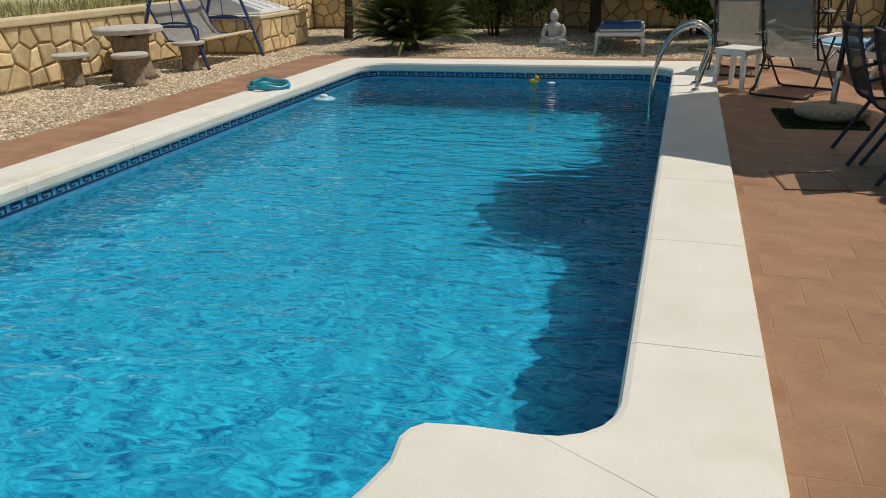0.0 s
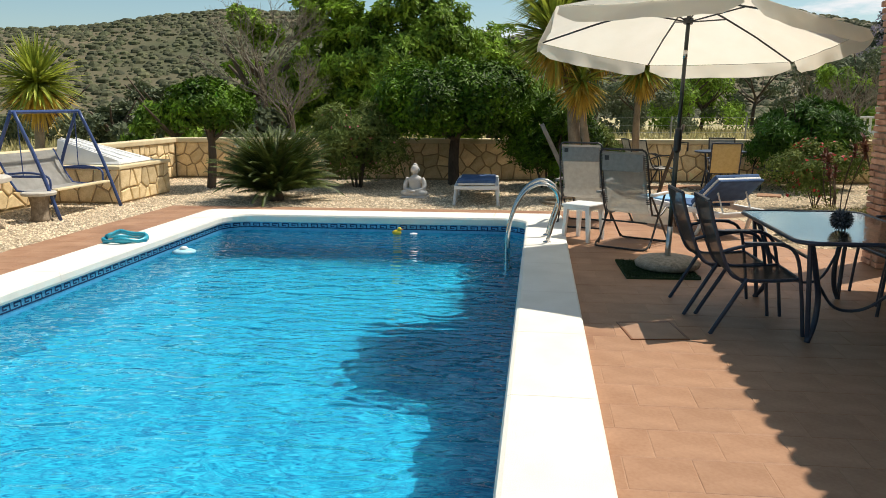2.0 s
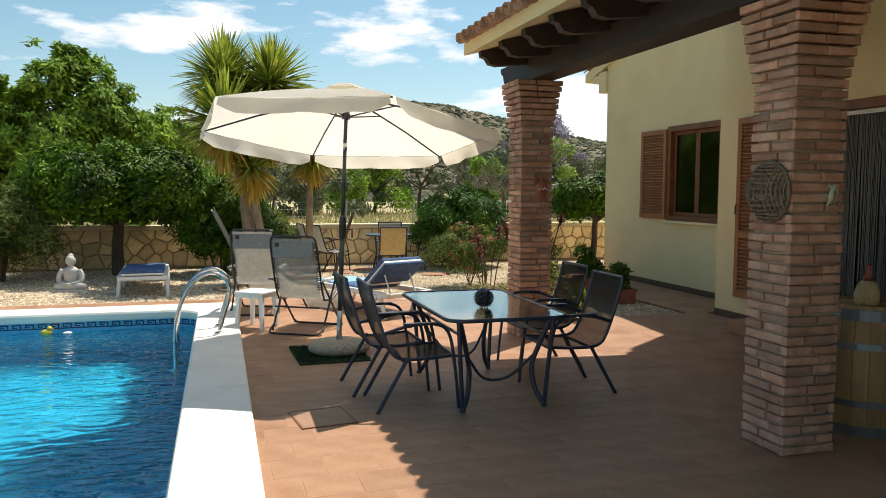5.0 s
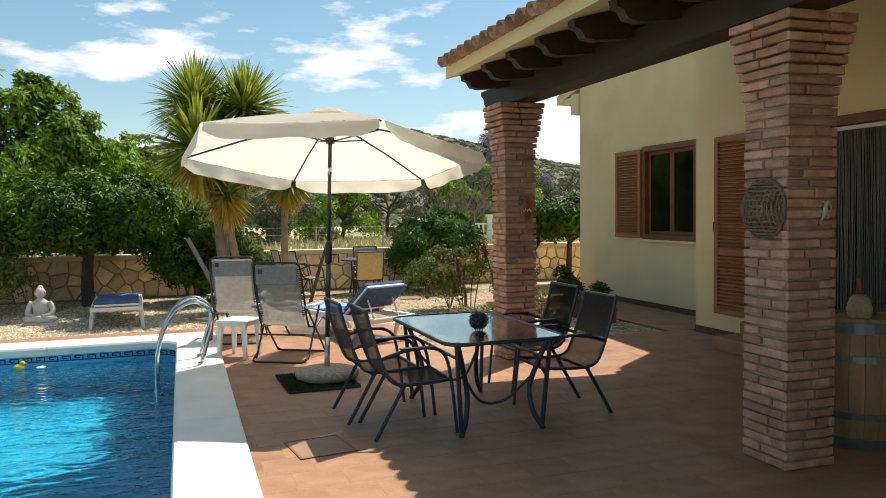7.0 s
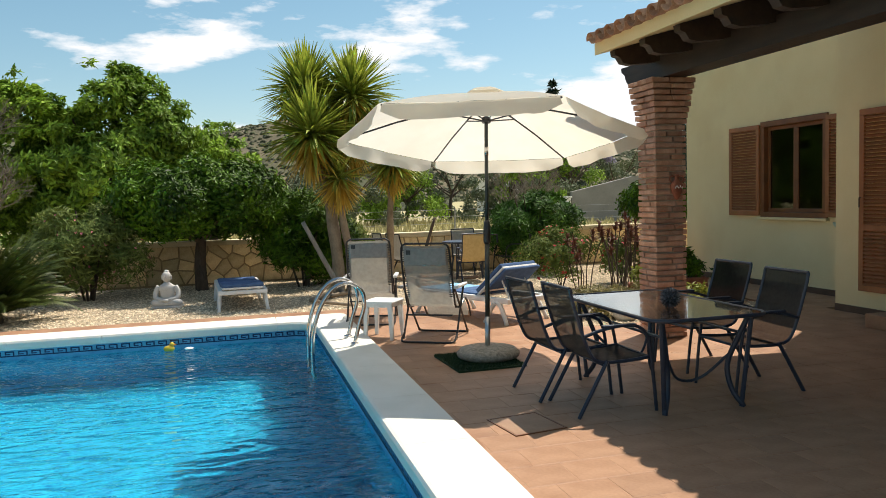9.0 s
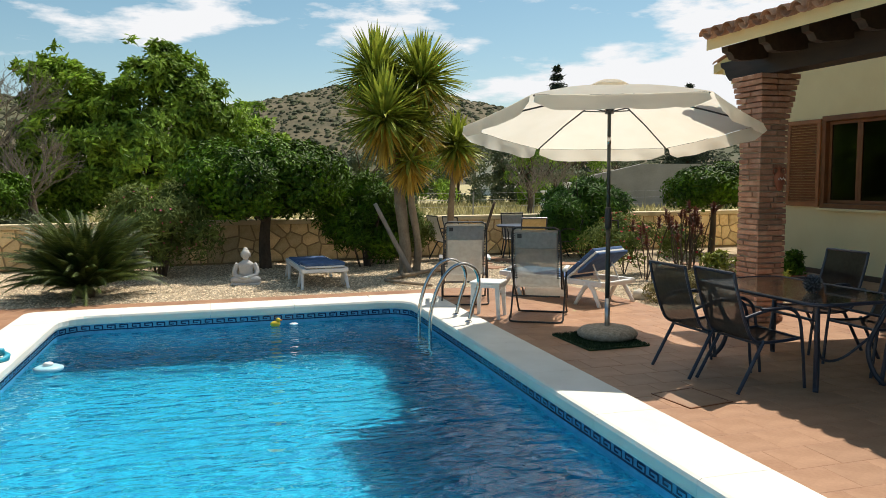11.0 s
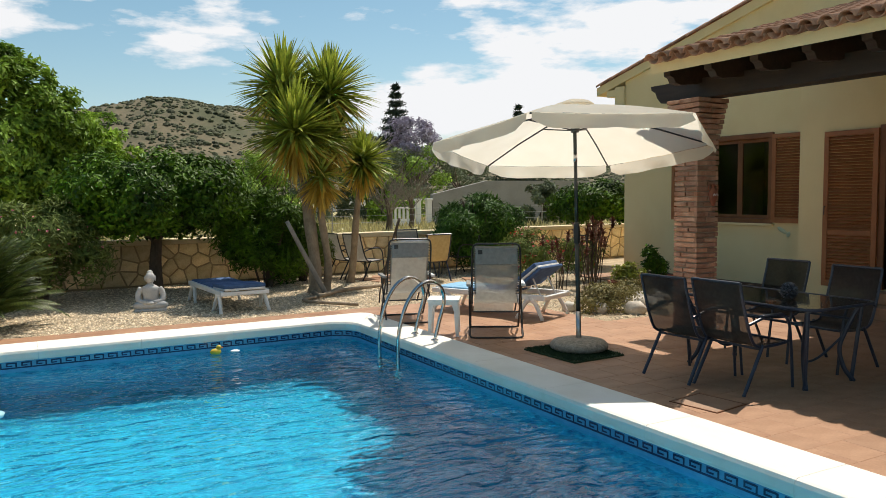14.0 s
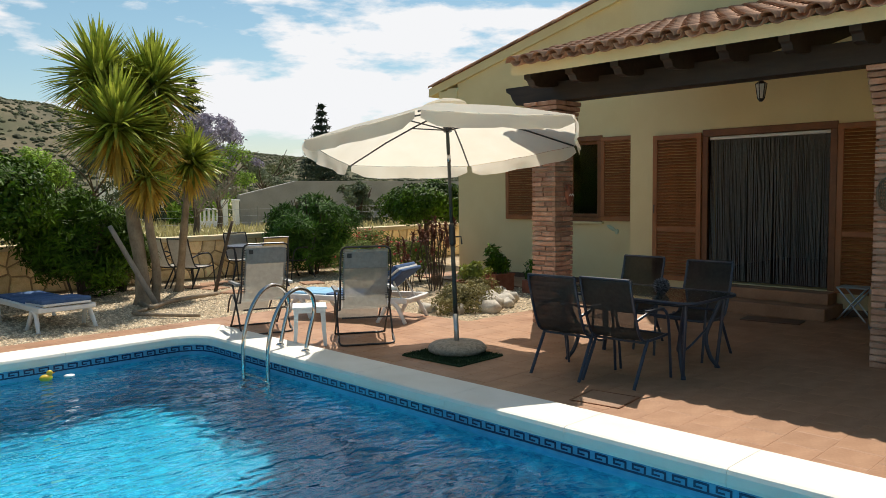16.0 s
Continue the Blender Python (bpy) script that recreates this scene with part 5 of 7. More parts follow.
def basket():
    b = thing("wall_basket", pose(3.065, -1.50, 1.44), "round woven wicker basket hung on the brick column", "basket")
    bm = B()
    rnd = random.Random(1)
    for k in range(16):
        a = math.pi * (k + 0.5) / 16
        half = 0.17 * math.sin(a) ** 0.7
        y = -0.17 * math.cos(a)
        pts = [(-0.01 - 0.10 * math.cos(t * math.pi / 2) * math.sin(a), y + rnd.uniform(-0.004, 0.004), 0.18 + half * t * 1.05) for t in (-1, -0.6, -0.2, 0.2, 0.6, 1)]
        tube(bm, pts, 0.0065, 5)
        z = 0.18 - 0.175 * math.cos(a)
        pts = [(-0.014 - 0.10 * math.cos(t * math.pi / 2) * math.sin(a), half * t, z + rnd.uniform(-0.004, 0.004)) for t in (-1, -0.6, -0.2, 0.2, 0.6, 1)]
        tube(bm, pts, 0.0065, 5)
    tagged(part("weave", bm, WICKER, b, "grey-brown wicker strands"), kind="stuff")
    bm = B()
    ring = [(-0.008, 0.175 * math.cos(t), 0.18 + 0.185 * math.sin(t)) for t in (2 * math.pi * k / 24 for k in range(25))]
    tube(bm, ring, 0.011, 6, cap=False)
    part("rim", bm, WICKER, b)
    g = thing("wall_lizard", pose(3.34, -1.685, 1.60, 0, 25, 0), "small pale green ceramic lizard on the brick column", "ornament")
    bm = B()
    tube(bm, curve_points([(0, -0.012, -0.07), (0.01, -0.012, -0.02), (-0.005, -0.014, 0.03), (0.005, -0.014, 0.07)], 4), [0.004, 0.006, 0.010, 0.014, 0.018, 0.02, 0.02, 0.018, 0.014, 0.012, 0.016, 0.016, 0.008], 8, flat=0.5)
    part("body", bm, PALE_GREEN, g, smooth=True)
    for s in (-1, 1):
        for z in (-0.02, 0.04):
            bm = B()
            tube(bm, [(0, -0.010, z), (s * 0.035, -0.008, z + 0.012), (s * 0.045, -0.008, z - 0.01)], 0.005, 5)
            part("leg", bm, PALE_GREEN, g)
    o = thing("wall_plaque", pose(FAR_X - 0.004, 4.05, 1.02, 0, 0, 0), "small pale ceramic fish plaque on the house wall", "ornament")
    bm = B()
    m = Matrix.Rotation(radians(28), 4, "X")
    blob(bm, (-0.01, 0, 0), (0.012, 0.11, 0.035), m)
    blob(bm, (-0.01, -0.13, 0), (0.010, 0.035, 0.05), m)
    part("fish", bm, PALE_GREEN, o, smooth=True)


WICKER = surface("wicker", (0.13, 0.095, 0.06), (0.26, 0.20, 0.14), 0.85, 30, 160, 0.4)
PALE_GREEN = surface("pale_green_ceramic", (0.42, 0.50, 0.34), (0.58, 0.62, 0.46), 0.4, 20, 90, 0.05)
basket()


def barrel():
    b = thing("wine_barrel", pose(4.02, -1.34, 0), "oak wine barrel with grey metal hoops, standing upright", "barrel")
    prof = [(0.27 + 0.065 * math.sin(math.pi * k / 10), 0.88 * k / 10) for k in range(11)]
    n = 22
    for k in range(n):
        bm = B()
        a0, a1 = 2 * math.pi * k / n, 2 * math.pi * (k + 0.97) / n
        rows = [[bm.verts.new((r * math.cos(a), r * math.sin(a), z)) for a, r in ((a0, r0), (a1, r0), (a1, r0 - 0.025), (a0, r0 - 0.025))] for r0, z in prof]
        for p, q in zip(rows, rows[1:]):
            for j in range(4):
                bm.faces.new((p[j], p[(j + 1) % 4], q[(j + 1) % 4], q[j]))
        bm.faces.new(rows[0][::-1])
        bm.faces.new(rows[-1])
        part("stave", bm, OAK, b)
    for z in (0.05, 0.24, 0.62, 0.82):
        bm = B()
        h = 0.07 if z in (0.05, 0.82) else 0.045
        f = lambda q: 0.274 + 0.065 * math.sin(math.pi * q / 0.88)
        lathe(bm, [(f(z) - 0.003, z - h / 2), (f(z - h / 2) + 0.003, z - h / 2), (f(z + h / 2) + 0.003, z + h / 2), (f(z) - 0.003, z + h / 2)], 30)
        part("hoop", bm, HOOP, b, "grey galvanised hoop")
    bm = B()
    lathe(bm, [(0.25, 0.84), (0.25, 0.865)], 24)
    part("head", bm, OAK, b)
    j = thing("wicker_bottle", pose(3.93, -1.42, 0.866), "glass bottle in a pale wicker jacket on the barrel", "bottle")
    bm = B()
    lathe(bm, [(0.05, 0.0), (0.075, 0.02), (0.08, 0.08), (0.06, 0.14), (0.035, 0.17)], 16)
    part("jacket", bm, STRAW, j, "straw jacket", True)
    bm = B()
    lathe(bm, [(0.034, 0.165), (0.020, 0.21), (0.016, 0.27), (0.019, 0.28)], 14)
    part("neck", bm, RED_GLASS, j, "reddish glass neck", True)
    r = thing("small_tray", pose(4.12, -1.30, 0.866, 0, 0, 30), "small dark tray with odds and ends on the barrel", "tray")
    bm = B()
    soft_box(bm, -0.09, 0.09, -0.05, 0.05, 0, 0.02, 0.006)
    part("dish", bm, BASEBOARD, r)
    bm = B()
    tube(bm, [(-0.1, 0, 0.03), (0.1, 0.01, 0.035)], 0.006, 6)
    part("stick", bm, WHITE_WASH, r)


OAK = surface("oak_staves", (0.28, 0.16, 0.065), (0.42, 0.26, 0.115), 0.6, 6, 50, 0.2, stretch=(3, 3, 0.4), vary=0.12)
HOOP = surface("grey_hoop", (0.16, 0.17, 0.17), (0.24, 0.25, 0.25), 0.5, 12, 70, 0.15, metal=0.6)
STRAW = surface("straw", (0.42, 0.31, 0.15), (0.58, 0.45, 0.25), 0.9, 40, 160, 0.5)
RED_GLASS = surface("reddish_glass", (0.20, 0.03, 0.03), (0.28, 0.06, 0.05), 0.12, 12, 60, 0.0)
barrel()


def lantern():
    l = thing("wall_lantern", pose(4.6, 0.42, 2.86), "small black lantern with clear panes hanging under the porch", "lantern")
    bm = B()
    tube(bm, [(0, 0, 0.83), (0, 0, 0.12)], 0.006, 6)
    part("stem", bm, BLACK_TUBE, l)
    bm = B()
    lathe(bm, [(0.075, 0.085), (0.025, 0.12), (0.01, 0.13)], 6)
    part("roof", bm, BLACK_TUBE, l)
    bm = B()
    lathe(bm, [(0.036, -0.09), (0.062, 0.082)], 6)
    part("glass", bm, LAMP_GLASS, l, "pale glass body")
    bm = B()
    for k in range(6):
        a = math.pi * k / 3
        tube(bm, [(0.038 * math.cos(a), 0.038 * math.sin(a), -0.09), (0.064 * math.cos(a), 0.064 * math.sin(a), 0.085)], 0.006, 5)
    lathe(bm, [(0.015, -0.125), (0.04, -0.097), (0.04, -0.088)], 6)
    part("cage", bm, BLACK_TUBE, l)


LAMP_GLASS = surface("lamp_glass", (0.55, 0.55, 0.52), (0.65, 0.65, 0.62), 0.2, 12, 60, 0.0)
lantern()


def door_clutter():
    m = thing("doormat", pose(5.06, 0.42, 0, 0, 0, 8), "dark doormat on the terrace by the step", "mat")
    bm = B()
    soft_box(bm, -0.17, 0.17, -0.36, 0.36, 0, 0.014, 0.005, seg=1)
    part("surface", bm, BASEBOARD, m)
    s = thing("folding_stool", pose(5.78, -0.32, 0), "small folding stool with pale crossed legs", "stool")
    for d in (-0.13, 0.13):
        for a in (-1, 1):
            bm = B()
            tube(bm, [(d, a * 0.17, 0), (d, -a * 0.17, 0.42)], 0.011, 6)
            part("leg", bm, ALU, s)
    bm = B()
    soft_box(bm, -0.15, 0.15, -0.18, 0.18, 0.415, 0.43, 0.006)
    part("seat", bm, GREY_MESH, s)
    b = thing("covered_chair", pose(5.35, -0.95, 0), "dark covered bundle standing beside the door", "bundle")
    bm = B()
    blob(bm, (0, 0, 0.40), (0.24, 0.30, 0.42), seg=14, rings=10)
    for v in bm.verts:
        v.co += Vector((noise.noise(v.co * 4), noise.noise(v.co * 4 + Vector((5, 0, 0))), 0)) * 0.05
        v.co.z = max(0.0, v.co.z)
    part("cover", bm, DARK_MESH, b, smooth=True)


door_clutter()


# ---- plants ----
def leaves(name, parent, mat, blobs, count, length, width, seed, up=0.25, shell=0.72, droop=0.0, label="", stuff=True):
    """Many small folded leaves on and in a set of clumps (centre, radii)."""
    g = np.random.default_rng(seed)
    c = np.array([b[0] for b in blobs], float)
    r = np.array([b[1] for b in blobs], float)
    weight = (r[:, 0] * r[:, 1] + r[:, 0] * r[:, 2])
    pick = g.choice(len(blobs), count, p=weight / weight.sum())
    d = g.normal(size=(count, 3))
    d[:, 2] += up
    d /= np.linalg.norm(d, axis=1, keepdims=True)
    pos = c[pick] + d * r[pick] * (shell + (1.08 - shell) * g.random((count, 1)) ** 0.6)
    mid = (c.min(0) + c.max(0)) / 2
    out = (pos - mid) / (c.max(0) - c.min(0) + r.mean())
    out /= np.linalg.norm(out, axis=1, keepdims=True) + 1e-9
    face = d * 0.55 + out * 0.75 + (0, 0, 0.25) + g.normal(size=(count, 3)) * 0.42
    face /= np.linalg.norm(face, axis=1, keepdims=True)
    axis = g.normal(size=(count, 3)) + d * 0.3
    axis[:, 2] -= droop
    axis -= face * (axis * face).sum(1, keepdims=True) * 0.9
    axis /= np.linalg.norm(axis, axis=1, keepdims=True)
    side = np.cross(axis, face)
    side /= np.linalg.norm(side, axis=1, keepdims=True) + 1e-9
    lift = np.cross(side, axis)
    ln = length * (0.6 + 0.8 * g.random((count, 1)))
    wd = width * (0.7 + 0.6 * g.random((count, 1)))
    v = np.stack([pos, pos + axis * ln * 0.45 + side * wd / 2 + lift * wd * 0.2, pos + axis * ln, pos + axis * ln * 0.45 - side * wd / 2 + lift * wd * 0.2], 1).reshape(-1, 3)
    f = np.arange(count * 4).reshape(-1, 4)
    ob = raw(name, v.tolist(), f.tolist(), mat, parent, label)
    return tagged(ob, kind="stuff") if stuff else ob


def clumps(centre, radii, n, size, seed, floor=-1.0):
    """Clumps spread through an ellipsoid, thicker towards its skin."""
    rnd = random.Random(seed)
    out = []
    while len(out) < n:
        d = Vector((rnd.gauss(0, 1), rnd.gauss(0, 1), rnd.gauss(0, 1))).normalized() * rnd.random() ** 0.35
        if d.z < floor:
            continue
        s = size * rnd.uniform(0.65, 1.35)
        out.append(((centre[0] + d.x * radii[0], centre[1] + d.y * radii[1], centre[2] + d.z * radii[2]), (s, s, s * 0.85)))
    return out


def limbs(parent, base, top, r, spread, n, seed, mat, twist=0.05, name="trunk"):
    rnd = random.Random(seed)
    b, t = Vector(base), Vector(top)
    mid = b.lerp(t, 0.5) + Vector((rnd.uniform(-twist, twist), rnd.uniform(-twist, twist), 0))
    bm = B()
    pts = curve_points([b - Vector((0, 0, 0.08)), b + Vector((0, 0, 0.02)), mid, t], 5)
    rad = [r * (1.25 - 0.5 * k / len(pts)) for k in range(len(pts))]
    rad[0], rad[1] = r * 1.5, r * 1.35
    tube(bm, pts, rad, 10)
    trunk = part(name, bm, mat, parent, smooth=True)
    for k in range(n):
        a = 2 * math.pi * (k + rnd.random() * 0.6) / n
        out = spread * rnd.uniform(0.6, 1.0)
        e = t + Vector((math.cos(a) * out, math.sin(a) * out, spread * rnd.uniform(0.35, 0.9)))
        s = b.lerp(t, rnd.uniform(0.72, 0.98))
        bm = B()
        pts = curve_points([s, s.lerp(e, 0.5) + Vector((rnd.uniform(-0.1, 0.1) * spread, rnd.uniform(-0.1, 0.1) * spread, -0.04 * spread)), e], 4)
        tube(bm, pts, [r * (0.55 - 0.4 * i / len(pts)) for i in range(len(pts))], 7)
        part("limb", bm, mat, trunk, smooth=True)
    return trunk


def citrus(x, y, height, bottom, rad, seed, count, label, trunk_r=0.09):
    t = thing("citrus_tree", pose(x, y, -0.03), label, "tree", "clipped citrus trees")
    mid, half = (height + bottom) / 2, (height - bottom) / 2
    limbs(t, (0, 0, 0), (0.05, 0, bottom + half * 0.35), trunk_r, rad * 0.6, 6, seed, BARK)
    inner = clumps((0, 0, mid), (rad * 0.84, rad * 0.84, half * 0.80), 110, rad * 0.19, seed, -0.62)
    leaves("crown", t, LEAF_CITRUS, inner, count, 0.105, 0.055, seed, 0.35, 0.6, 0.2)
    return t


citrus(-2.05, 10.05, 2.42, 0.86, 1.80, 21, 44000, "large clipped citrus tree with a dense dark green dome", 0.11)
citrus(-6.75, 8.95, 2.1, 1.0, 0.95, 22, 18000, "small clipped citrus tree with a round green crown", 0.085)
citrus(7.6, 9.6, 1.95, 0.95, 1.15, 23, 18000, "small clipped citrus tree by the house corner", 0.07)


def shrub(x, y, height, rad, mat, seed, count, label, length=0.14, width=0.028, category="shrub", name="shrub", extra=None, up=0.7):
    s = thing(name, pose(x, y, -0.03), label, category)
    rnd = random.Random(seed)
    for k in range(9):
        a, q = rnd.uniform(0, 6.28), rad * rnd.uniform(0.2, 0.75)
        bm = B()
        tube(bm, curve_points([(q * 0.15 * math.cos(a), q * 0.15 * math.sin(a), -0.03), (q * 0.5 * math.cos(a), q * 0.5 * math.sin(a), height * 0.45), (q * math.cos(a), q * math.sin(a), height * rnd.uniform(0.7, 0.95))], 4), [0.02] * 5 + [0.011] * 4, 6)
        part("stem", bm, BARK, s)
    body = clumps((0, 0, height * 0.52), (rad * 0.85, rad * 0.85, height * 0.42), 46, rad * 0.24, seed)
    leaves("foliage", s, mat, body, count, length, width, seed, up, 0.5, -0.3)
    if extra:
        leaves("blossom", s, extra[0], body, extra[1], extra[2], extra[2], seed + 1, 0.8, 0.95, 0.0, extra[3])
    return s


PINK = surface("pink_blossom", (0.55, 0.10, 0.13), (0.70, 0.22, 0.26), 0.7, 8, 40, 0.0, island=0.3, through_light=0.2)
shrub(-3.9, 9.4, 1.68, 1.1, LEAF_OLEANDER, 31, 13000, "loose grey-green oleander bush beside the garden wall", extra=(PINK, 160, 0.045, "a few pink blossoms"))
shrub(-0.15, 9.75, 1.80, 1.0, LEAF_CITRUS, 32, 16000, "dense dark green oleander bush against the wall", 0.15, 0.032)
shrub(4.75, 10.1, 1.72, 1.1, LEAF_BUSH, 33, 26000, "rounded dark green oleander bush by the wall", 0.18, 0.032, up=1.0)
shrub(0.75, 10.35, 1.25, 0.6, LEAF_OLEANDER, 34, 6000, "green bush behind the yucca")


def cycas(x, y):
    c = thing("cycad", pose(x, y, -0.03), "large sago cycad with arching dark green fronds", "palm")
    bm = B()
    lathe(bm, [(0.13, -0.02), (0.14, 0.06), (0.12, 0.13), (0.05, 0.18)], 14)
    part("stump", bm, BARK, c, smooth=True)
    rnd = random.Random(6)
    for k in range(240):
        a = k * 2.39996 + rnd.uniform(-0.3, 0.3)
        lift = min(1.0, max(0.0, (k / 240) ** 0.75 + rnd.uniform(-0.12, 0.12)))
        L = rnd.uniform(0.85, 1.22) + 0.20 * lift
        v, f = [], []
        pts = []
        p, ang = Vector((0.08 * math.cos(a), 0.08 * math.sin(a), 0.14)), radians(18 + 70 * lift)
        bend = rnd.uniform(2.2, 5.6)
        n = 15
        for i in range(n + 1):
            pts.append(p.copy())
            p = p + Vector((math.cos(a) * math.cos(ang), math.sin(a) * math.cos(ang), math.sin(ang))) * L / n
            p.z = max(p.z, 0.05)
            ang -= radians(bend * (0.5 + i / n))
            a += radians(rnd.uniform(-0.8, 0.8))
        side = Vector((-math.sin(a), math.cos(a), 0))
        for i in range(1, n):
            d = (pts[i + 1] - pts[i]).normalized()
            up = side.cross(d)
            ll = 0.16 * math.sin(math.pi * (i / n) ** 0.7) + 0.02
            for half in (0.0, 0.33, 0.66):
                o = pts[i].lerp(pts[i + 1], half)
                for s in (-1, 1):
                    t = o + side * s * ll * 0.66 + d * ll * 0.72 + up * ll * 0.42
                    m = len(v)
                    v += [tuple(o - d * 0.012), tuple(o + d * 0.012), tuple(t)]
                    f.append((m, m + 1, m + 2))
        for i in range(n):
            m = len(v)
            v += [tuple(pts[i] - side * 0.006), tuple(pts[i] + side * 0.006), tuple(pts[i + 1] + side * 0.005), tuple(pts[i + 1] - side * 0.005)]
            f.append((m, m + 1, m + 2, m + 3))
        raw("frond", v, f, LEAF_CYCAS, c)


cycas(-4.8, 7.12)


def rosette(name, parent, centre, n, length, width, mat, seed, lo=-35, hi=85, bend=18):
    rnd = random.Random(seed)
    v, f = [], []
    for k in range(n):
        a = k * 2.39996 + rnd.uniform(-0.2, 0.2)
        e = radians(lo + (hi - lo) * (k + 0.5) / n + rnd.uniform(-8, 8))
        L = length * rnd.uniform(0.8, 1.12)
        p = Vector(centre) + Vector((0, 0, rnd.uniform(-0.10, 0.06)))
        side = Vector((-math.sin(a), math.cos(a), 0))
        ang, base = e, len(v)
        for i in range(5):
            w = width * (0.6, 1.0, 0.9, 0.6, 0.04)[i]
            fold = Vector((0, 0, 0.25 * w))
            v += [tuple(p - side * w / 2 + fold), tuple(p), tuple(p + side * w / 2 + fold)]
            p = p + Vector((math.cos(a) * math.cos(ang), math.sin(a) * math.cos(ang), math.sin(ang))) * L / 4
            ang -= radians(bend * rnd.uniform(0.2, 0.7)) * (1.2 - abs(e) / 1.6) * 0.6
        for i in range(4):
            q = base + 3 * i
            f += [(q, q + 1, q + 4, q + 3), (q + 1, q + 2, q + 5, q + 4)]
    return tagged(raw(name, v, f, mat, parent), kind="stuff")


def yucca(x, y, label, trunks, heads):
    t = thing("yucca", pose(x, y, -0.03), label, "yucca", "tall yuccas")
    for pts, r in trunks:
        bm = B()
        line = curve_points(pts, 5)
        tube(bm, line, [r * (1.7 if k == 0 else 1.3 if k == 1 else 1.0 - 0.25 * k / len(line)) * (1 + 0.07 * math.sin(k * 5)) for k in range(len(line))], 10)
        part("trunk", bm, BARK_PALE, t, "rough pale trunk", True)
    for k, (c, L, n, dry) in enumerate(heads):
        rosette("leaf_head", t, c, int(n * 1.9), L, 0.070, LEAF_YUCCA, 50 + k)
        if dry:
            rosette("dry_leaves", t, (c[0], c[1], c[2] - 0.08), int(n * dry * 1.3), L * 0.9, 0.06, LEAF_DRY, 70 + k, -85, -15, 10)


yucca(0.3, 8.4, "tall many-headed yucca with spiky green heads and dry yellow skirts",
      [(((0, 0, -0.1), (0.02, 0, 0.5), (-0.05, 0.1, 1.4), (-0.12, 0.2, 2.3), (-0.40, 0.3, 3.42)), 0.115),
       (((-0.12, 0.2, 2.2), (0.1, 0.22, 2.7), (0.36, 0.2, 3.4)), 0.08),
       (((0.22, 0.05, -0.1), (0.26, 0, 0.5), (0.12, -0.1, 1.3), (0.1, -0.1, 2.0)), 0.075),
       (((0.0, 0.1, 1.6), (-0.25, -0.15, 2.1), (-0.40, -0.24, 2.65)), 0.07)],
      [((-0.40, 0.3, 3.54), 0.88, 190, 0.35), ((0.40, 0.2, 3.46), 0.92, 200, 0.45),
       ((-0.38, -0.25, 2.74), 0.95, 200, 0.4), ((0.34, 0.0, 2.66), 0.62, 80, 1.3), ((0.06, -0.22, 2.05), 0.64, 36, 3.2)])
yucca(1.45, 9.55, "smaller yucca with a leaning trunk and one green head",
      [(((0, 0, -0.1), (0.03, -0.1, 0.5), (-0.02, -0.4, 1.3), (0.02, -0.6, 2.2)), 0.075)],
      [((0.02, -0.6, 2.32), 0.66, 150, 0.55)])
yucca(-9.15, 7.25, "yucca with drooping dry leaves behind the garden wall",
      [(((0, 0, -0.1), (0, 0, 0.7), (0.05, 0, 1.9)), 0.1)],
      [((0.05, 0, 2.0), 0.85, 150, 0.7)])


# ---- leaning boards and fallen stem by the yucca ----
def stake(points, r, label, name="wooden_stake", mat=None):
    s = thing(name, pose(*points[0]), label, "stake" if name == "wooden_stake" else "branch")
    bm = B()
    o = Vector(points[0])
    line = curve_points([Vector(p) - o for p in points], 4)
    tube(bm, line, [r * (1.0 - 0.25 * k / len(line)) for k in range(len(line))], 8)
    part("pole", bm, mat or GREY_WOOD, s, smooth=True)


GREY_WOOD = surface("weathered_wood", (0.20, 0.18, 0.155), (0.34, 0.31, 0.27), 0.9, 7, 50, 0.5, stretch=(1, 1, 0.3))
stake([(0.34, 7.9, -0.03), (0.02, 7.95, 0.6), (-0.30, 8.0, 1.25)], 0.045, "weathered grey post leaning beside the yucca")
stake([(1.86, 8.95, -0.03), (2.05, 8.98, 0.6), (2.26, 9.0, 1.22)], 0.035, "brown wooden post leaning near the garden table", mat=BARK)
stake([(0.2, 8.2, 0.02), (0.12, 7.6, 0.03), (0.6, 7.9, 0.05), (1.45, 8.1, 0.06)], 0.04, "fallen pale yucca stem on the gravel", "fallen_stem", BARK_PALE)
stake([(0.1, 7.7, 0.0), (-0.3, 7.2, 0.02), (0.25, 6.35, 0.02)], 0.03, "dry stem lying on the gravel", "fallen_stem", BARK_PALE)

# ---- second seating group ----
beige = sling_chair(pose(3.0, 9.05, -0.03, 0, 0, -6), "beige mesh garden chair with dark frame at the garden table", BLUE_FRAME, BEIGE_MESH, "chairs by the garden wall")
grey = sling_chair(pose(3.35, 10.55, -0.03, 0, 0, 176), "pale grey mesh garden chair with dark frame by the wall", BLACK_TUBE, GREY_MESH, "chairs by the garden wall")
for m in (pose(4.05, 9.75, -0.03, 0, 0, 95), pose(1.95, 9.95, -0.03, 0, 0, -70), pose(1.75, 10.45, -0.03, 0, 0, -80)):
    copy_thing(grey, m)


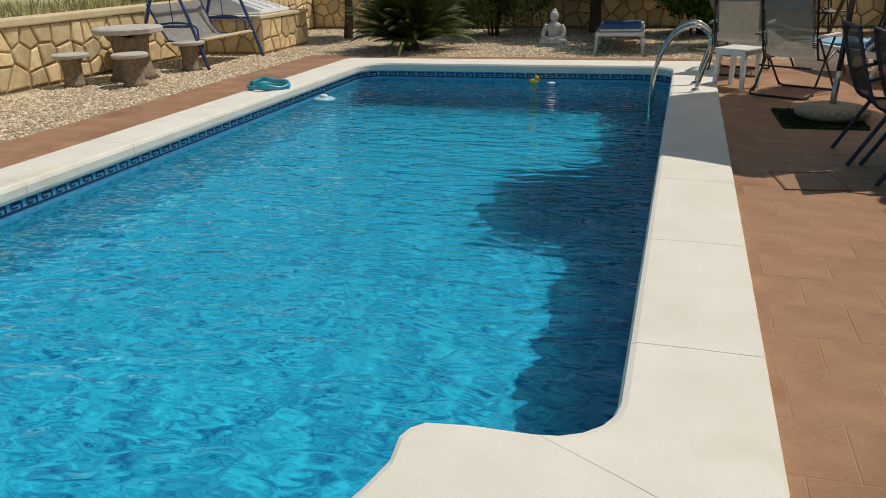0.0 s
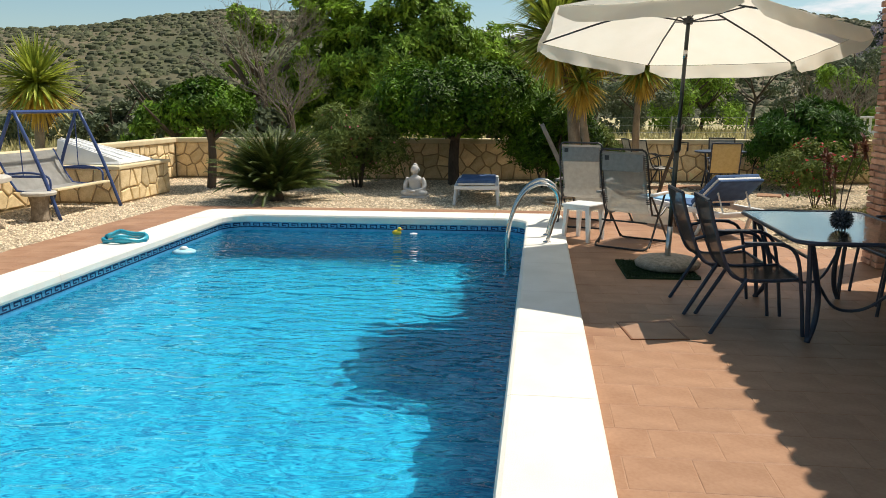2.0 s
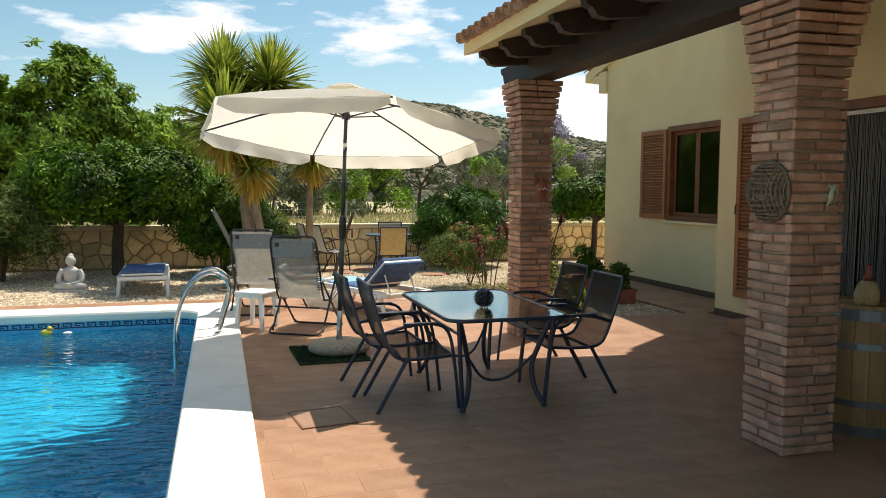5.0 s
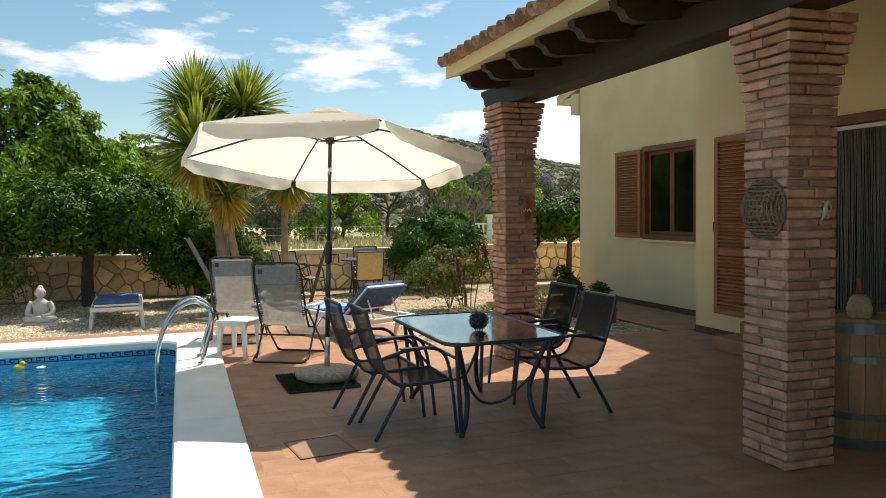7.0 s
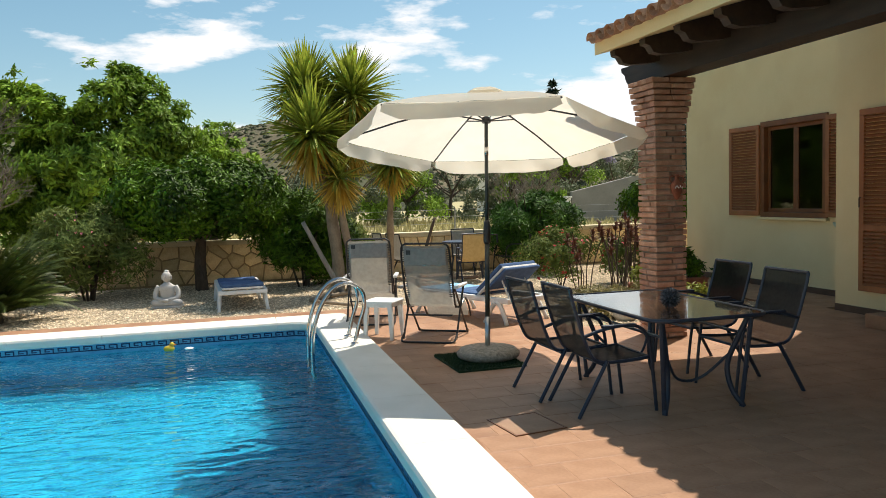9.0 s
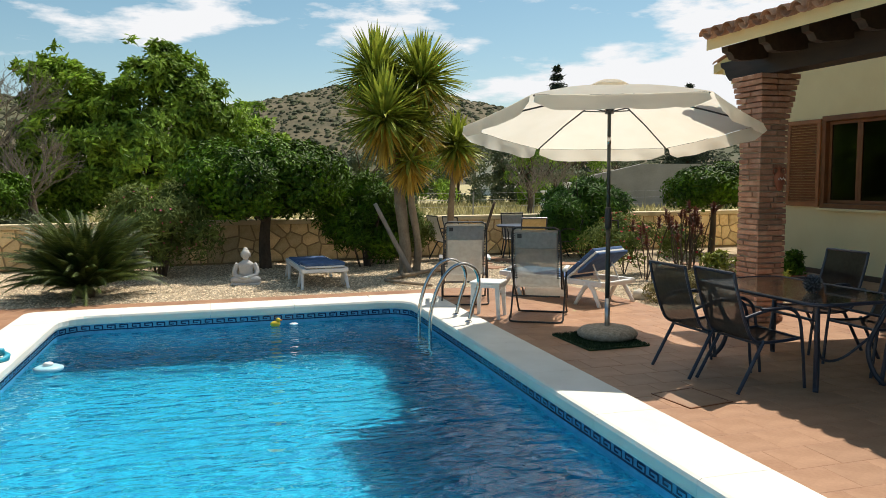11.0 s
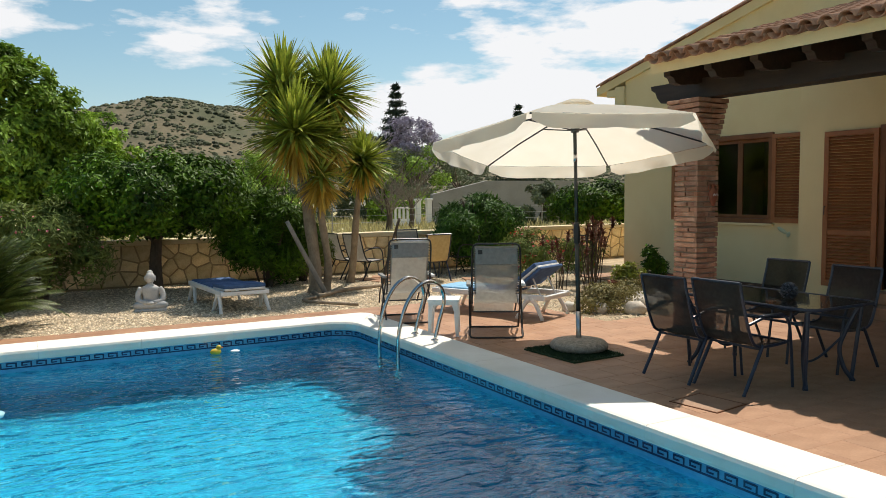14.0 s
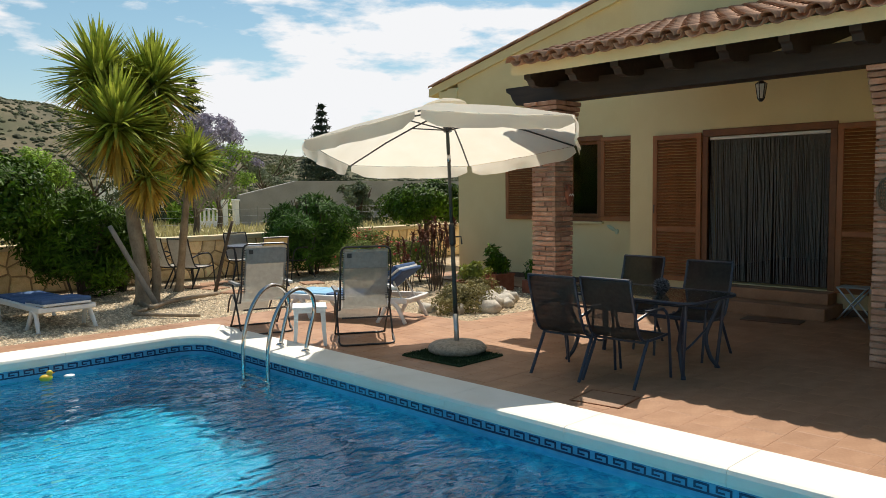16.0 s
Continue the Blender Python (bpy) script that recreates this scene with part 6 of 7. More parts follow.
def round_table(x, y):
    t = thing("garden_table", pose(x, y, -0.03), "small round dark blue metal garden table", "table")
    bm = B()
    lathe(bm, [(0.46, 0.70), (0.48, 0.71), (0.48, 0.73), (0.46, 0.735)], 28)
    part("top", bm, BLUE_FRAME, t)
    for k in range(4):
        a = math.pi / 4 + math.pi * k / 2
        bm = B()
        tube(bm, [(0.33 * math.cos(a), 0.33 * math.sin(a), 0.71), (0.30 * math.cos(a), 0.30 * math.sin(a), 0.35), (0.38 * math.cos(a), 0.38 * math.sin(a), 0.0)], 0.018, 7)
        part("leg", bm, BLUE_FRAME, t)


round_table(3.12, 9.85)


def paving_slabs():
    rnd = random.Random(12)
    for k in range(8):
        s = thing("paving_slab", pose(1.75 + rnd.uniform(0, 2.2), 8.6 + rnd.uniform(0, 1.8), -0.03, 0, 0, rnd.uniform(0, 90)), "flat reddish paving slab set in the gravel", "slab", "paving slabs in the gravel")
        bm = B()
        soft_box(bm, -0.2, 0.2, -0.2, 0.2, -0.01, 0.022 + 0.003 * (k % 3), 0.006, seg=1)
        part("slab", bm, TILE, s)


paving_slabs()


# ---- flower bed by the porch ----
def rock(x, y, r, seed, label="pale rounded rock edging the flower bed"):
    bm = B()
    blob(bm, (0, 0, r * 0.35), (r, r * 0.8, r * 0.62), seg=14, rings=9)
    for v in bm.verts:
        q = noise.noise(v.co * (2.2 / r) + Vector((seed * 3.1, 0, 0)))
        v.co *= 1 + 0.28 * q
    ob = part("rock", bm, ROCK, None, smooth=True, m=pose(x, y, -0.03, 0, 0, seed * 47))
    return tagged(ob, label, "rock", "rocks round the flower bed")


ROCK = surface("pale_rock", (0.42, 0.37, 0.30), (0.66, 0.61, 0.53), 0.9, 7, 50, 0.6, vary=0.12)
rnd = random.Random(17)
for k, (x, y) in enumerate(((2.95, 4.0), (3.35, 3.72), (3.62, 3.95), (3.85, 3.85), (4.05, 4.05), (3.75, 4.2), (4.3, 4.2), (4.55, 4.35), (4.75, 4.65), (2.75, 4.4), (4.1, 4.4), (4.95, 4.95))):
    rock(x, y, rnd.uniform(0.11, 0.2), k + 1)

COVER_LEAF = surface("ground_cover", (0.16, 0.14, 0.04), (0.30, 0.26, 0.10), 0.7, 6, 30, 0.0, island=0.4, through_light=0.15)
YELLOW_GREEN = surface("yellow_green_leaf", (0.20, 0.24, 0.03), (0.36, 0.38, 0.07), 0.5, 6, 30, 0.0, island=0.3, through_light=0.25)


def mound(x, y, rx, ry, h, mat, seed, n, label, leaf=0.05, wide=0.02, extra=None, name="bedding_plant"):
    s = thing(name, pose(x, y, -0.03), label, "plant")
    body = clumps((0, 0, h * 0.45), (rx * 0.85, ry * 0.85, h * 0.45), 22, min(rx, ry) * 0.32, seed, -0.5)
    bm = B()
    for k in range(5):
        a = k * 1.3
        tube(bm, [(0, 0, -0.02), (rx * 0.4 * math.cos(a), ry * 0.4 * math.sin(a), h * 0.7)], 0.008, 5)
    part("stems", bm, BARK, s)
    leaves("foliage", s, mat, body, n, leaf, wide, seed, 0.6, 0.4)
    if extra:
        leaves("blossom", s, extra[0], body, extra[1], extra[2], extra[2], seed + 5, 0.9, 0.95, 0, extra[3])


mound(3.15, 4.1, 0.55, 0.45, 0.34, COVER_LEAF, 41, 3800, "low dry yellow-green ground cover among rocks")
mound(4.2, 4.75, 0.5, 0.4, 0.3, COVER_LEAF, 42, 2600, "low sprawling ground cover behind the rocks")
RED_PETAL = surface("red_blossom", (0.50, 0.02, 0.03), (0.65, 0.06, 0.06), 0.6, 8, 40, 0.0, island=0.2, through_light=0.2)
mound(3.9, 6.9, 0.75, 0.6, 1.15, LEAF_OLEANDER, 43, 4200, "rose bush with red and pink blooms", 0.06, 0.03, (RED_PETAL, 110, 0.06, "red blooms"), "rose_bush")
mound(5.2, 7.2, 0.55, 0.45, 0.95, LEAF_OLEANDER, 44, 2400, "flowering bush with a few red blooms", 0.06, 0.03, (RED_PETAL, 40, 0.06, "red blooms"), "rose_bush")
mound(4.05, 3.25, 0.22, 0.2, 0.5, YELLOW_GREEN, 45, 700, "bright yellow-green plant behind the brick column", 0.08, 0.04)


def red_stalks(x, y, n, h, seed, label):
    s = thing("aeonium", pose(x, y, -0.03), label, "plant")
    rnd = random.Random(seed)
    for k in range(n):
        a, q = rnd.uniform(0, 6.28), rnd.uniform(0.05, 0.42)
        tip = Vector((q * math.cos(a), q * math.sin(a), h * rnd.uniform(0.6, 1.0)))
        bm = B()
        tube(bm, curve_points([(q * 0.35 * math.cos(a), q * 0.35 * math.sin(a), -0.02), (q * 0.6 * math.cos(a + 0.3), q * 0.6 * math.sin(a + 0.3), tip.z * 0.5), tip], 4), 0.009, 5)
        stalk = part("stalk", bm, BARK, s)
        rosette("leaf_rosette", stalk, tip, 26, 0.10, 0.035, LEAF_RED, seed * 10 + k, -10, 80, 6)


red_stalks(4.55, 6.1, 12, 1.15, 3, "dark red-brown stalky succulent in the bed")
red_stalks(5.05, 6.6, 9, 1.25, 4, "tall dark red stalky succulent by the house")
red_stalks(3.95, 6.2, 7, 0.95, 5, "dry reddish stalky plant in the bed")


def planter(x, y, rz, w, d, h, label, plant, seed, n, tall):
    p = thing("planter_box", pose(x, y, -0.03, 0, 0, rz), label, "planter")
    bm = B()
    for a, b, c, e in ((-w / 2, w / 2, -d / 2, -d / 2 + 0.025), (-w / 2, w / 2, d / 2 - 0.025, d / 2), (-w / 2, -w / 2 + 0.025, -d / 2 + 0.025, d / 2 - 0.025), (w / 2 - 0.025, w / 2, -d / 2 + 0.025, d / 2 - 0.025)):
        soft_box(bm, a, b, c, e, 0, h, 0.006, seg=1)
    soft_box(bm, -w / 2 - 0.012, w / 2 + 0.012, -d / 2 - 0.012, -d / 2 + 0.03, h - 0.04, h, 0.008)
    part("box", bm, CLAY, p, "terracotta trough")
    bm = B()
    box(bm, -w / 2 + 0.025, w / 2 - 0.025, -d / 2 + 0.03, d / 2 - 0.025, h - 0.08, h - 0.04)
    part("soil", bm, BARK, p, "dark soil")
    q = thing("potted_plant", pose(x, y, h - 0.06, 0, 0, rz), "leafy plant growing in the terracotta trough", "plant")
    leaves("foliage", q, plant, clumps((0, 0, tall * 0.5), (w * 0.42, d * 0.4, tall * 0.45), 14, 0.09, seed), n, 0.08, 0.03, seed, 0.8, 0.3)
    bm = B()
    for k in range(5):
        tube(bm, [(-w * 0.3 + k * w * 0.15, 0, 0), (-w * 0.3 + k * w * 0.15, 0.02, tall * 0.5)], 0.006, 5)
    part("stems", bm, BARK, q)


planter(4.55, 5.15, -25, 0.62, 0.26, 0.26, "terracotta trough planter in the flower bed", YELLOW_GREEN, 46, 900, 0.3)
planter(5.35, 5.35, -10, 0.42, 0.42, 0.30, "terracotta pot with dark leafy plant by the house wall", LEAF_CITRUS, 47, 1500, 0.62)
planter(5.45, 4.55, -10, 0.36, 0.36, 0.22, "small terracotta pot with dark succulent beside the rocks", LEAF_CITRUS, 48, 900, 0.42)


# ---- left corner: swing, stone table and stools, planter ----
def swing():
    s = thing("garden_swing", pose(-7.65, 5.32, -0.03), "blue tubular garden swing with a pale canvas seat", "swing")
    for y in (-0.80, 0.80):
        for x, name in ((0.60, "front_leg"), (-0.60, "rear_leg")):
            bm = B()
            tube(bm, curve_points([(x, y, 0.0), (x * 0.55, y * 0.99, 0.8), (0.04 * x, y * 0.97, 1.52)], 4), 0.026, 8)
            part(name, bm, SWING_BLUE, s, smooth=True)
        bm = B()
        tube(bm, [(-0.36, y, 0.62), (0.36, y, 0.62)], 0.018, 7)
        part("side_brace", bm, SWING_BLUE, s)
        bm = B()
        tube(bm, [(0, y * 0.86, 1.50), (0.0, y * 0.84, 0.62)], 0.008, 6)
        part("hanger", bm, SWING_BLUE, s)
    bm = B()
    tube(bm, [(0, -0.82, 1.52), (0, 0.82, 1.52)], 0.026, 8)
    part("top_bar", bm, SWING_BLUE, s)
    bm = B()
    rows = [(0.42, 0.42), (0.1, 0.38), (-0.12, 0.40), (-0.22, 0.55), (-0.40, 0.92)]
    sheet(bm, [(x, -0.66, z) for x, z in rows], [(x, 0.66, z) for x, z in rows], 0.04)
    part("seat_canvas", bm, CANVAS_GREY, s, "pale canvas seat and back")
    for y in (-0.67, 0.67):
        bm = B()
        tube(bm, [(0.44, y, 0.42), (0.1, y, 0.38), (-0.12, y, 0.40), (-0.22, y, 0.55), (-0.41, y, 0.93)], 0.016, 7)
        tube(bm, curve_points([(0.40, y, 0.42), (0.38, y, 0.60), (0.1, y, 0.66), (-0.25, y, 0.64)], 4), 0.016, 7)
        part("seat_frame", bm, SWING_BLUE, s)
    bm = B()
    soft_box(bm, 0.40, 0.52, -0.68, 0.68, 0.405, 0.435, 0.008)
    part("front_slat", bm, CAP_CREAM, s, "pale front board")


SWING_BLUE = surface("blue_painted_tube", (0.025, 0.05, 0.16), (0.04, 0.08, 0.22), 0.4, 12, 90, 0.05)
CANVAS_GREY = surface("pale_grey_canvas", (0.42, 0.41, 0.38), (0.54, 0.53, 0.50), 0.9, 8, 150, 0.2)
swing()


def stump(x, y, r, h, name, label, category, group=""):
    t = thing(name, pose(x, y, -0.03), label, category, group)
    bm = B()
    lathe(bm, [(r * 0.72, 0.0), (r * 0.62, h * 0.12), (r * 0.5, h * 0.45), (r * 0.55, h * 0.75), (r * 0.72, h * 0.90)], 14)
    for v in bm.verts:
        v.co *= 1 + 0.18 * noise.noise(v.co * 9 + Vector((x, y, 0)))
    part("pedestal", bm, DRIFTSTONE, t, "carved stone pedestal like a tree root", True)
    bm = B()
    lathe(bm, [(r * 0.94, h * 0.88), (r, h * 0.90), (r * 1.01, h * 0.97), (r * 0.95, h)], 20)
    for v in bm.verts:
        v.co.x *= 1 + 0.06 * noise.noise(v.co * 6 + Vector((x, y, 3)))
    part("slab", bm, PALE_SLAB, t, "pale cast stone top")


DRIFTSTONE = surface("rough_cast_stone", (0.16, 0.12, 0.08), (0.34, 0.27, 0.19), 0.95, 14, 60, 1.0)
PALE_SLAB = surface("pale_cast_slab", (0.46, 0.42, 0.36), (0.60, 0.56, 0.49), 0.85, 9, 70, 0.3)
stump(-7.65, 3.62, 0.46, 0.70, "stone_table", "round cast stone garden table with a root-like foot", "table")
for x, y in ((-8.05, 2.92), (-7.2, 3.02), (-7.3, 4.45), (-8.2, 4.2)):
    stump(x, y, 0.23, 0.42, "stone_stool", "low cast stone stool round the stone table", "stool", "stools round the stone table")


def corner_planter():
    p = thing("stone_planter", pose(0, 0, 0), "low raised block faced with broken pale stone", "planter", kind="structure")
    bm = B()
    box(bm, -8.48, -7.18, 6.35, 8.05, -0.06, 0.54)
    part("core", bm, MORTAR, p)
    bm = B()
    soft_box(bm, -8.48, -7.14, 6.31, 8.09, 0.54, 0.60, 0.015)
    part("cap", bm, CAP_CREAM, p, "cream cap")
    stone_face(p, Matrix.Translation((-8.46, 6.35, 0)), 1.28, 0.54, 0.25, 51)
    stone_face(p, Matrix.Translation((-7.18, 6.35, 0)) @ Matrix.Rotation(radians(90), 4, "Z"), 1.70, 0.54, 0.25, 52)
    c = thing("folded_cover", pose(-8.4, 6.5, 0.60), "white plastic cover folded into a wedge on the stone block", "cover")
    bm = B()
    a = [bm.verts.new(q) for q in ((0, 0, 0.0), (1.15, 0.05, 0.0), (1.1, 1.35, 0.0), (0, 1.3, 0.0))]
    b = [bm.verts.new(q) for q in ((0.02, 0.1, 0.44), (1.12, 0.12, 0.07), (1.05, 1.2, 0.06), (0.02, 0.75, 0.40))]
    bm.faces.new(a[::-1])
    bm.faces.new(b)
    for k in range(4):
        bm.faces.new((a[k], a[(k + 1) % 4], b[(k + 1) % 4], b[k]))
    bmesh.ops.bevel(bm, geom=bm.edges[:], offset=0.02, segments=2, affect="EDGES")
    part("sheet", bm, WHITE_PLASTIC, c)
    bm = B()
    for k in range(3):
        tube(bm, [(0.06, 0.15 + 0.2 * k, 0.445 - 0.01 * k), (1.08, 0.25 + 0.3 * k, 0.09)], 0.012, 6)
    part("ribs", bm, WHITE_PLASTIC, c)


corner_planter()


# ---- beyond the wall ----
def broad_tree(x, y, h, rad, mat, seed, count, label, leaf=0.2, low=0.22, trunk=0.22, category="tree", name="broadleaf_tree", nb=40):
    t = thing(name, pose(x, y, -0.06), label, category)
    limbs(t, (0, 0, 0), (0.1, 0, h * 0.45), trunk, rad * 0.75, 8, seed, BARK, 0.2)
    rnd = random.Random(seed)
    body = []
    for k in range(nb):
        f = rnd.random()
        z = h * (low + (0.97 - low) * f)
        q = rad * math.sqrt(rnd.random()) * (1.0 - 0.55 * max(0, f - 0.35) / 0.65) * 0.95
        a = rnd.uniform(0, 6.28)
        s = rad * rnd.uniform(0.09, 0.2) * (0.8 if nb > 100 else 1.0)
        body.append(((q * math.cos(a), q * math.sin(a), z - s * 0.4), (s, s, s * 0.8)))
    leaves("crown", t, mat, body, count, leaf, leaf * 0.5, seed, 0.3, 0.25)
    return t




def lobed_tree(x, y, lobes, mat, seed, count, label, leaf=0.2, trunk=0.2):
    """A tree of several uneven lobes (dx, dy, z, radius, half height), each of many small leaf sprays with gaps between them."""
    t = thing("broadleaf_tree", pose(x, y, -0.06), label, "tree")
    rnd = random.Random(seed)
    main = limbs(t, (0, 0, 0), (0.1, 0, 1.6), trunk, 1.0, 5, seed, BARK, 0.2)
    sprays = []
    for dx, dy, z, r, h in lobes:
        bm = B()
        tip = Vector((dx, dy, z + h * 0.7))
        tube(bm, curve_points([(0.08, 0, 1.2), (dx * 0.5 + rnd.uniform(-0.2, 0.2), dy * 0.5, 1.2 + (z - 1.2) * 0.45), tip], 5), [trunk * (0.6 - 0.045 * i) for i in range(11)], 7)
        part("limb", bm, BARK, main, smooth=True)
        for _ in range(int(46 * r * r)):
            d = Vector((rnd.gauss(0, 1), rnd.gauss(0, 1), rnd.gauss(0, 1))).normalized() * rnd.uniform(0.4, 0.98)
            s = rnd.uniform(0.14, 0.34)
            if d.z > 0.5:
                s *= 0.75
            sprays.append(((dx + d.x * r, dy + d.y * r, max(0.5, z + d.z * h)), (s, s, s * rnd.uniform(0.5, 1.0))))
    leaves("crown", t, mat, sprays, count, leaf, leaf * 0.42, seed, 0.25, 0.1)
    return t


lobed_tree(-5.0, 19.0, ((0.6, 0, 4.7, 1.2, 1.5), (-2.2, 0.2, 4.3, 1.15, 1.35), (2.4, 0, 2.9, 1.1, 1.1), (1.6, -0.3, 3.9, 0.95, 1.1), (-0.8, 0.3, 3.5, 1.2, 1.3),
                       (-2.4, 0, 2.1, 1.6, 1.6), (0.0, -0.3, 2.3, 1.8, 1.8), (2.0, 0, 1.6, 1.4, 1.3)), LEAF_TREE, 61, 70000, "large leafy green tree with several peaks beyond the garden wall")
lobed_tree(-2.2, 22.5, ((-0.8, 0, 2.6, 1.5, 1.6), (0.9, 0.2, 2.0, 1.5, 1.5), (0.0, 0, 3.4, 1.1, 1.3)), LEAF_TREE, 62, 22000, "green broadleaf tree beyond the wall")
broad_tree(-9.5, 19.5, 4.8, 2.3, LEAF_TREE, 63, 9000, "thin leafy tree beyond the garden wall", 0.2, 0.1, nb=26)
rnd = random.Random(71)
for k, (x, y, h, r) in enumerate(((-13, 24, 2.6, 2.2), (-17, 27, 2.8, 2.6), (-21, 25, 2.4, 2.4), (-11.5, 17, 1.7, 1.7), (-14.5, 19, 1.6, 1.6), (-8.2, 15, 1.5, 1.5), (8.2, 42, 4.6, 3.6), (12.9, 45, 4.6, 3.8), (18, 48, 4.9, 4.0), (15.5, 38, 3.6, 2.6), (4.8, 38, 3.9, 3.1), (19.5, 46, 5.2, 4.0), (24, 50, 5.6, 4.2), (16.8, 44, 4.2, 3.0), (29, 52, 6.0, 4.6), (9.5, 44, 3.5, 3.5), (3, 42, 3.2, 3.4), (21.5, 30, 2.4, 1.7))):
    broad_tree(x, y, h, r, LEAF_OLIVE if k % 3 else LEAF_TREE, 80 + k, 4200, "grey-green olive-like tree in the dry field" if k % 3 else "green bushy tree in the field", 0.24, 0.06, 0.12, nb=24, name="field_tree")


def bare_tree(x, y, h, seed, label):
    t = thing("bare_tree", pose(x, y, -0.06), label, "tree")
    rnd = random.Random(seed)
    bm = B()
    tube(bm, curve_points([(0, 0, -0.05), (0.1, 0, h * 0.25), (0.0, 0.1, h * 0.5)], 4), [0.14 - 0.006 * k for k in range(9)], 8)
    part("trunk", bm, BARK, t, smooth=True)
    for k in range(11):
        bm = B()

        def grow(p, d, L, r, depth):
            q = p + d * L
            mid = p.lerp(q, 0.5) + Vector((rnd.uniform(-1, 1), rnd.uniform(-1, 1), rnd.uniform(-1, 1))) * L * 0.08
            tube(bm, [p, mid, q], [r, r * 0.8, r * 0.6], 4, cap=False)
            if depth:
                for _ in range(3):
                    n = (d + Vector((rnd.uniform(-1, 1), rnd.uniform(-1, 1), rnd.uniform(-0.4, 0.8))) * 0.75).normalized()
                    grow(p.lerp(q, rnd.uniform(0.5, 1)), n, L * rnd.uniform(0.5, 0.78), r * 0.6, depth - 1)

        a = k * 2.4
        grow(Vector((0.05, 0.05, h * rnd.uniform(0.2, 0.5))), Vector((math.cos(a), math.sin(a), rnd.uniform(0.5, 1.6))).normalized(), h * 0.25, 0.026, 4)
        part("branch", bm, BARK_GREY, t)


bare_tree(-8.8, 17.5, 5.6, 5, "nearly bare grey-brown tree beyond the wall")
bare_tree(-7.2, 15.2, 3.2, 6, "bare scrubby tree beyond the wall")
bare_tree(10.5, 27, 3.2, 7, "thin bare tree in the field")
bare_tree(13.2, 30, 3.4, 8, "leaning bare tree in the field")


def araucaria(x, y, h, seed, label):
    t = thing("norfolk_pine", pose(x, y, -0.06), label, "pine tree")
    bm = B()
    tube(bm, [(0, 0, 0), (0, 0, h * 0.5), (0, 0, h)], [0.25, 0.16, 0.02], 8)
    part("trunk", bm, BARK, t)
    blobs = []
    for tier in range(13):
        z = h * (0.18 + 0.80 * tier / 12)
        r = 0.24 * h * (1 - tier / 12.6)
        for k in range(7):
            a = k * 2 * math.pi / 7 + tier
            for f in (0.35, 0.7, 1.0):
                blobs.append(((r * f * math.cos(a), r * f * math.sin(a), z + 0.12 * r * f), (0.08 * h * (1.1 - tier / 16) * 0.62, 0.08 * h * (1.1 - tier / 16) * 0.62, 0.018 * h)))
    leaves("foliage", t, LEAF_PINE, blobs, 9000, 0.38, 0.14, seed, 0.2, 0.3)


araucaria(27.1, 60, 11.9, 91, "tall dark Norfolk pine in the distance")
araucaria(45, 66, 11.5, 92, "distant dark Norfolk pine above the trees")
t = broad_tree(24.8, 52, 8.2, 3.6, LEAF_PURPLE, 93, 5200, "jacaranda tree with pale purple blossom in the distance", 0.26, 0.45, 0.2, name="jacaranda", nb=46)


def boundary_block():
    w = thing("block_wall", pose(0, 0, 0), "long grey concrete block wall across the field", "wall", kind="structure")
    bm = B()
    box(bm, 21.0, 48, 35.0, 35.3, -0.06, 2.5)
    part("wall", bm, GREY_BLOCK, w)
    bm = B()
    vs = [bm.verts.new(q) for q in ((17.2, 35.0, -0.06), (21.0, 35.0, -0.06), (21.0, 35.3, -0.06), (17.2, 35.3, -0.06), (17.2, 35.0, 1.7), (21.0, 35.0, 2.5), (21.0, 35.3, 2.5), (17.2, 35.3, 1.7))]
    for f in ((0, 3, 2, 1), (4, 5, 6, 7), (0, 1, 5, 4), (1, 2, 6, 5), (2, 3, 7, 6), (3, 0, 4, 7)):
        bm.faces.new([vs[i] for i in f])
    part("sloping_end", bm, GREY_BLOCK, w)
    for x in (16.2, 16.9):
        bm = B()
        soft_box(bm, x - 0.14, x + 0.14, 34.8, 35.08, -0.06, 1.35, 0.02)
        soft_box(bm, x - 0.19, x + 0.19, 34.75, 35.13, 1.35, 1.46, 0.02)
        part("gate_post", bm, WHITE_WASH, w, "white gate post")
    for k in range(5):
        bm = B()
        soft_box(bm, 14.7 + 0.26 * k, 14.8 + 0.26 * k, 34.88, 35.0, 0.30, 0.9, 0.01, seg=1)
        part("baluster", bm, WHITE_WASH, w, "white baluster")
    for z0, z1 in ((-0.06, 0.30), (0.9, 1.0)):
        bm = B()
        soft_box(bm, 14.6, 16.0, 34.82, 35.06, z0, z1, 0.01, seg=1)
        part("rail", bm, WHITE_WASH, w, "white rail")
    b = thing("white_building", pose(27.5, 72, -0.06), "small white flat-roofed building far across the field", "house")
    bm = B()
    box(bm, -2.4, 2.4, 0, 5, 0, 3.4)
    part("wall", bm, WHITE_WASH, b)
    bm = B()
    soft_box(bm, -2.6, 2.6, -0.2, 5.2, 3.4, 3.6, 0.03)
    part("roof", bm, WHITE_WASH, b)
    for x in (-1.2, 0.9):
        bm = B()
        box(bm, x - 0.4, x + 0.4, -0.03, 0.02, 1.0, 2.1)
        part("window", bm, BASEBOARD, b, "dark window")



boundary_block()


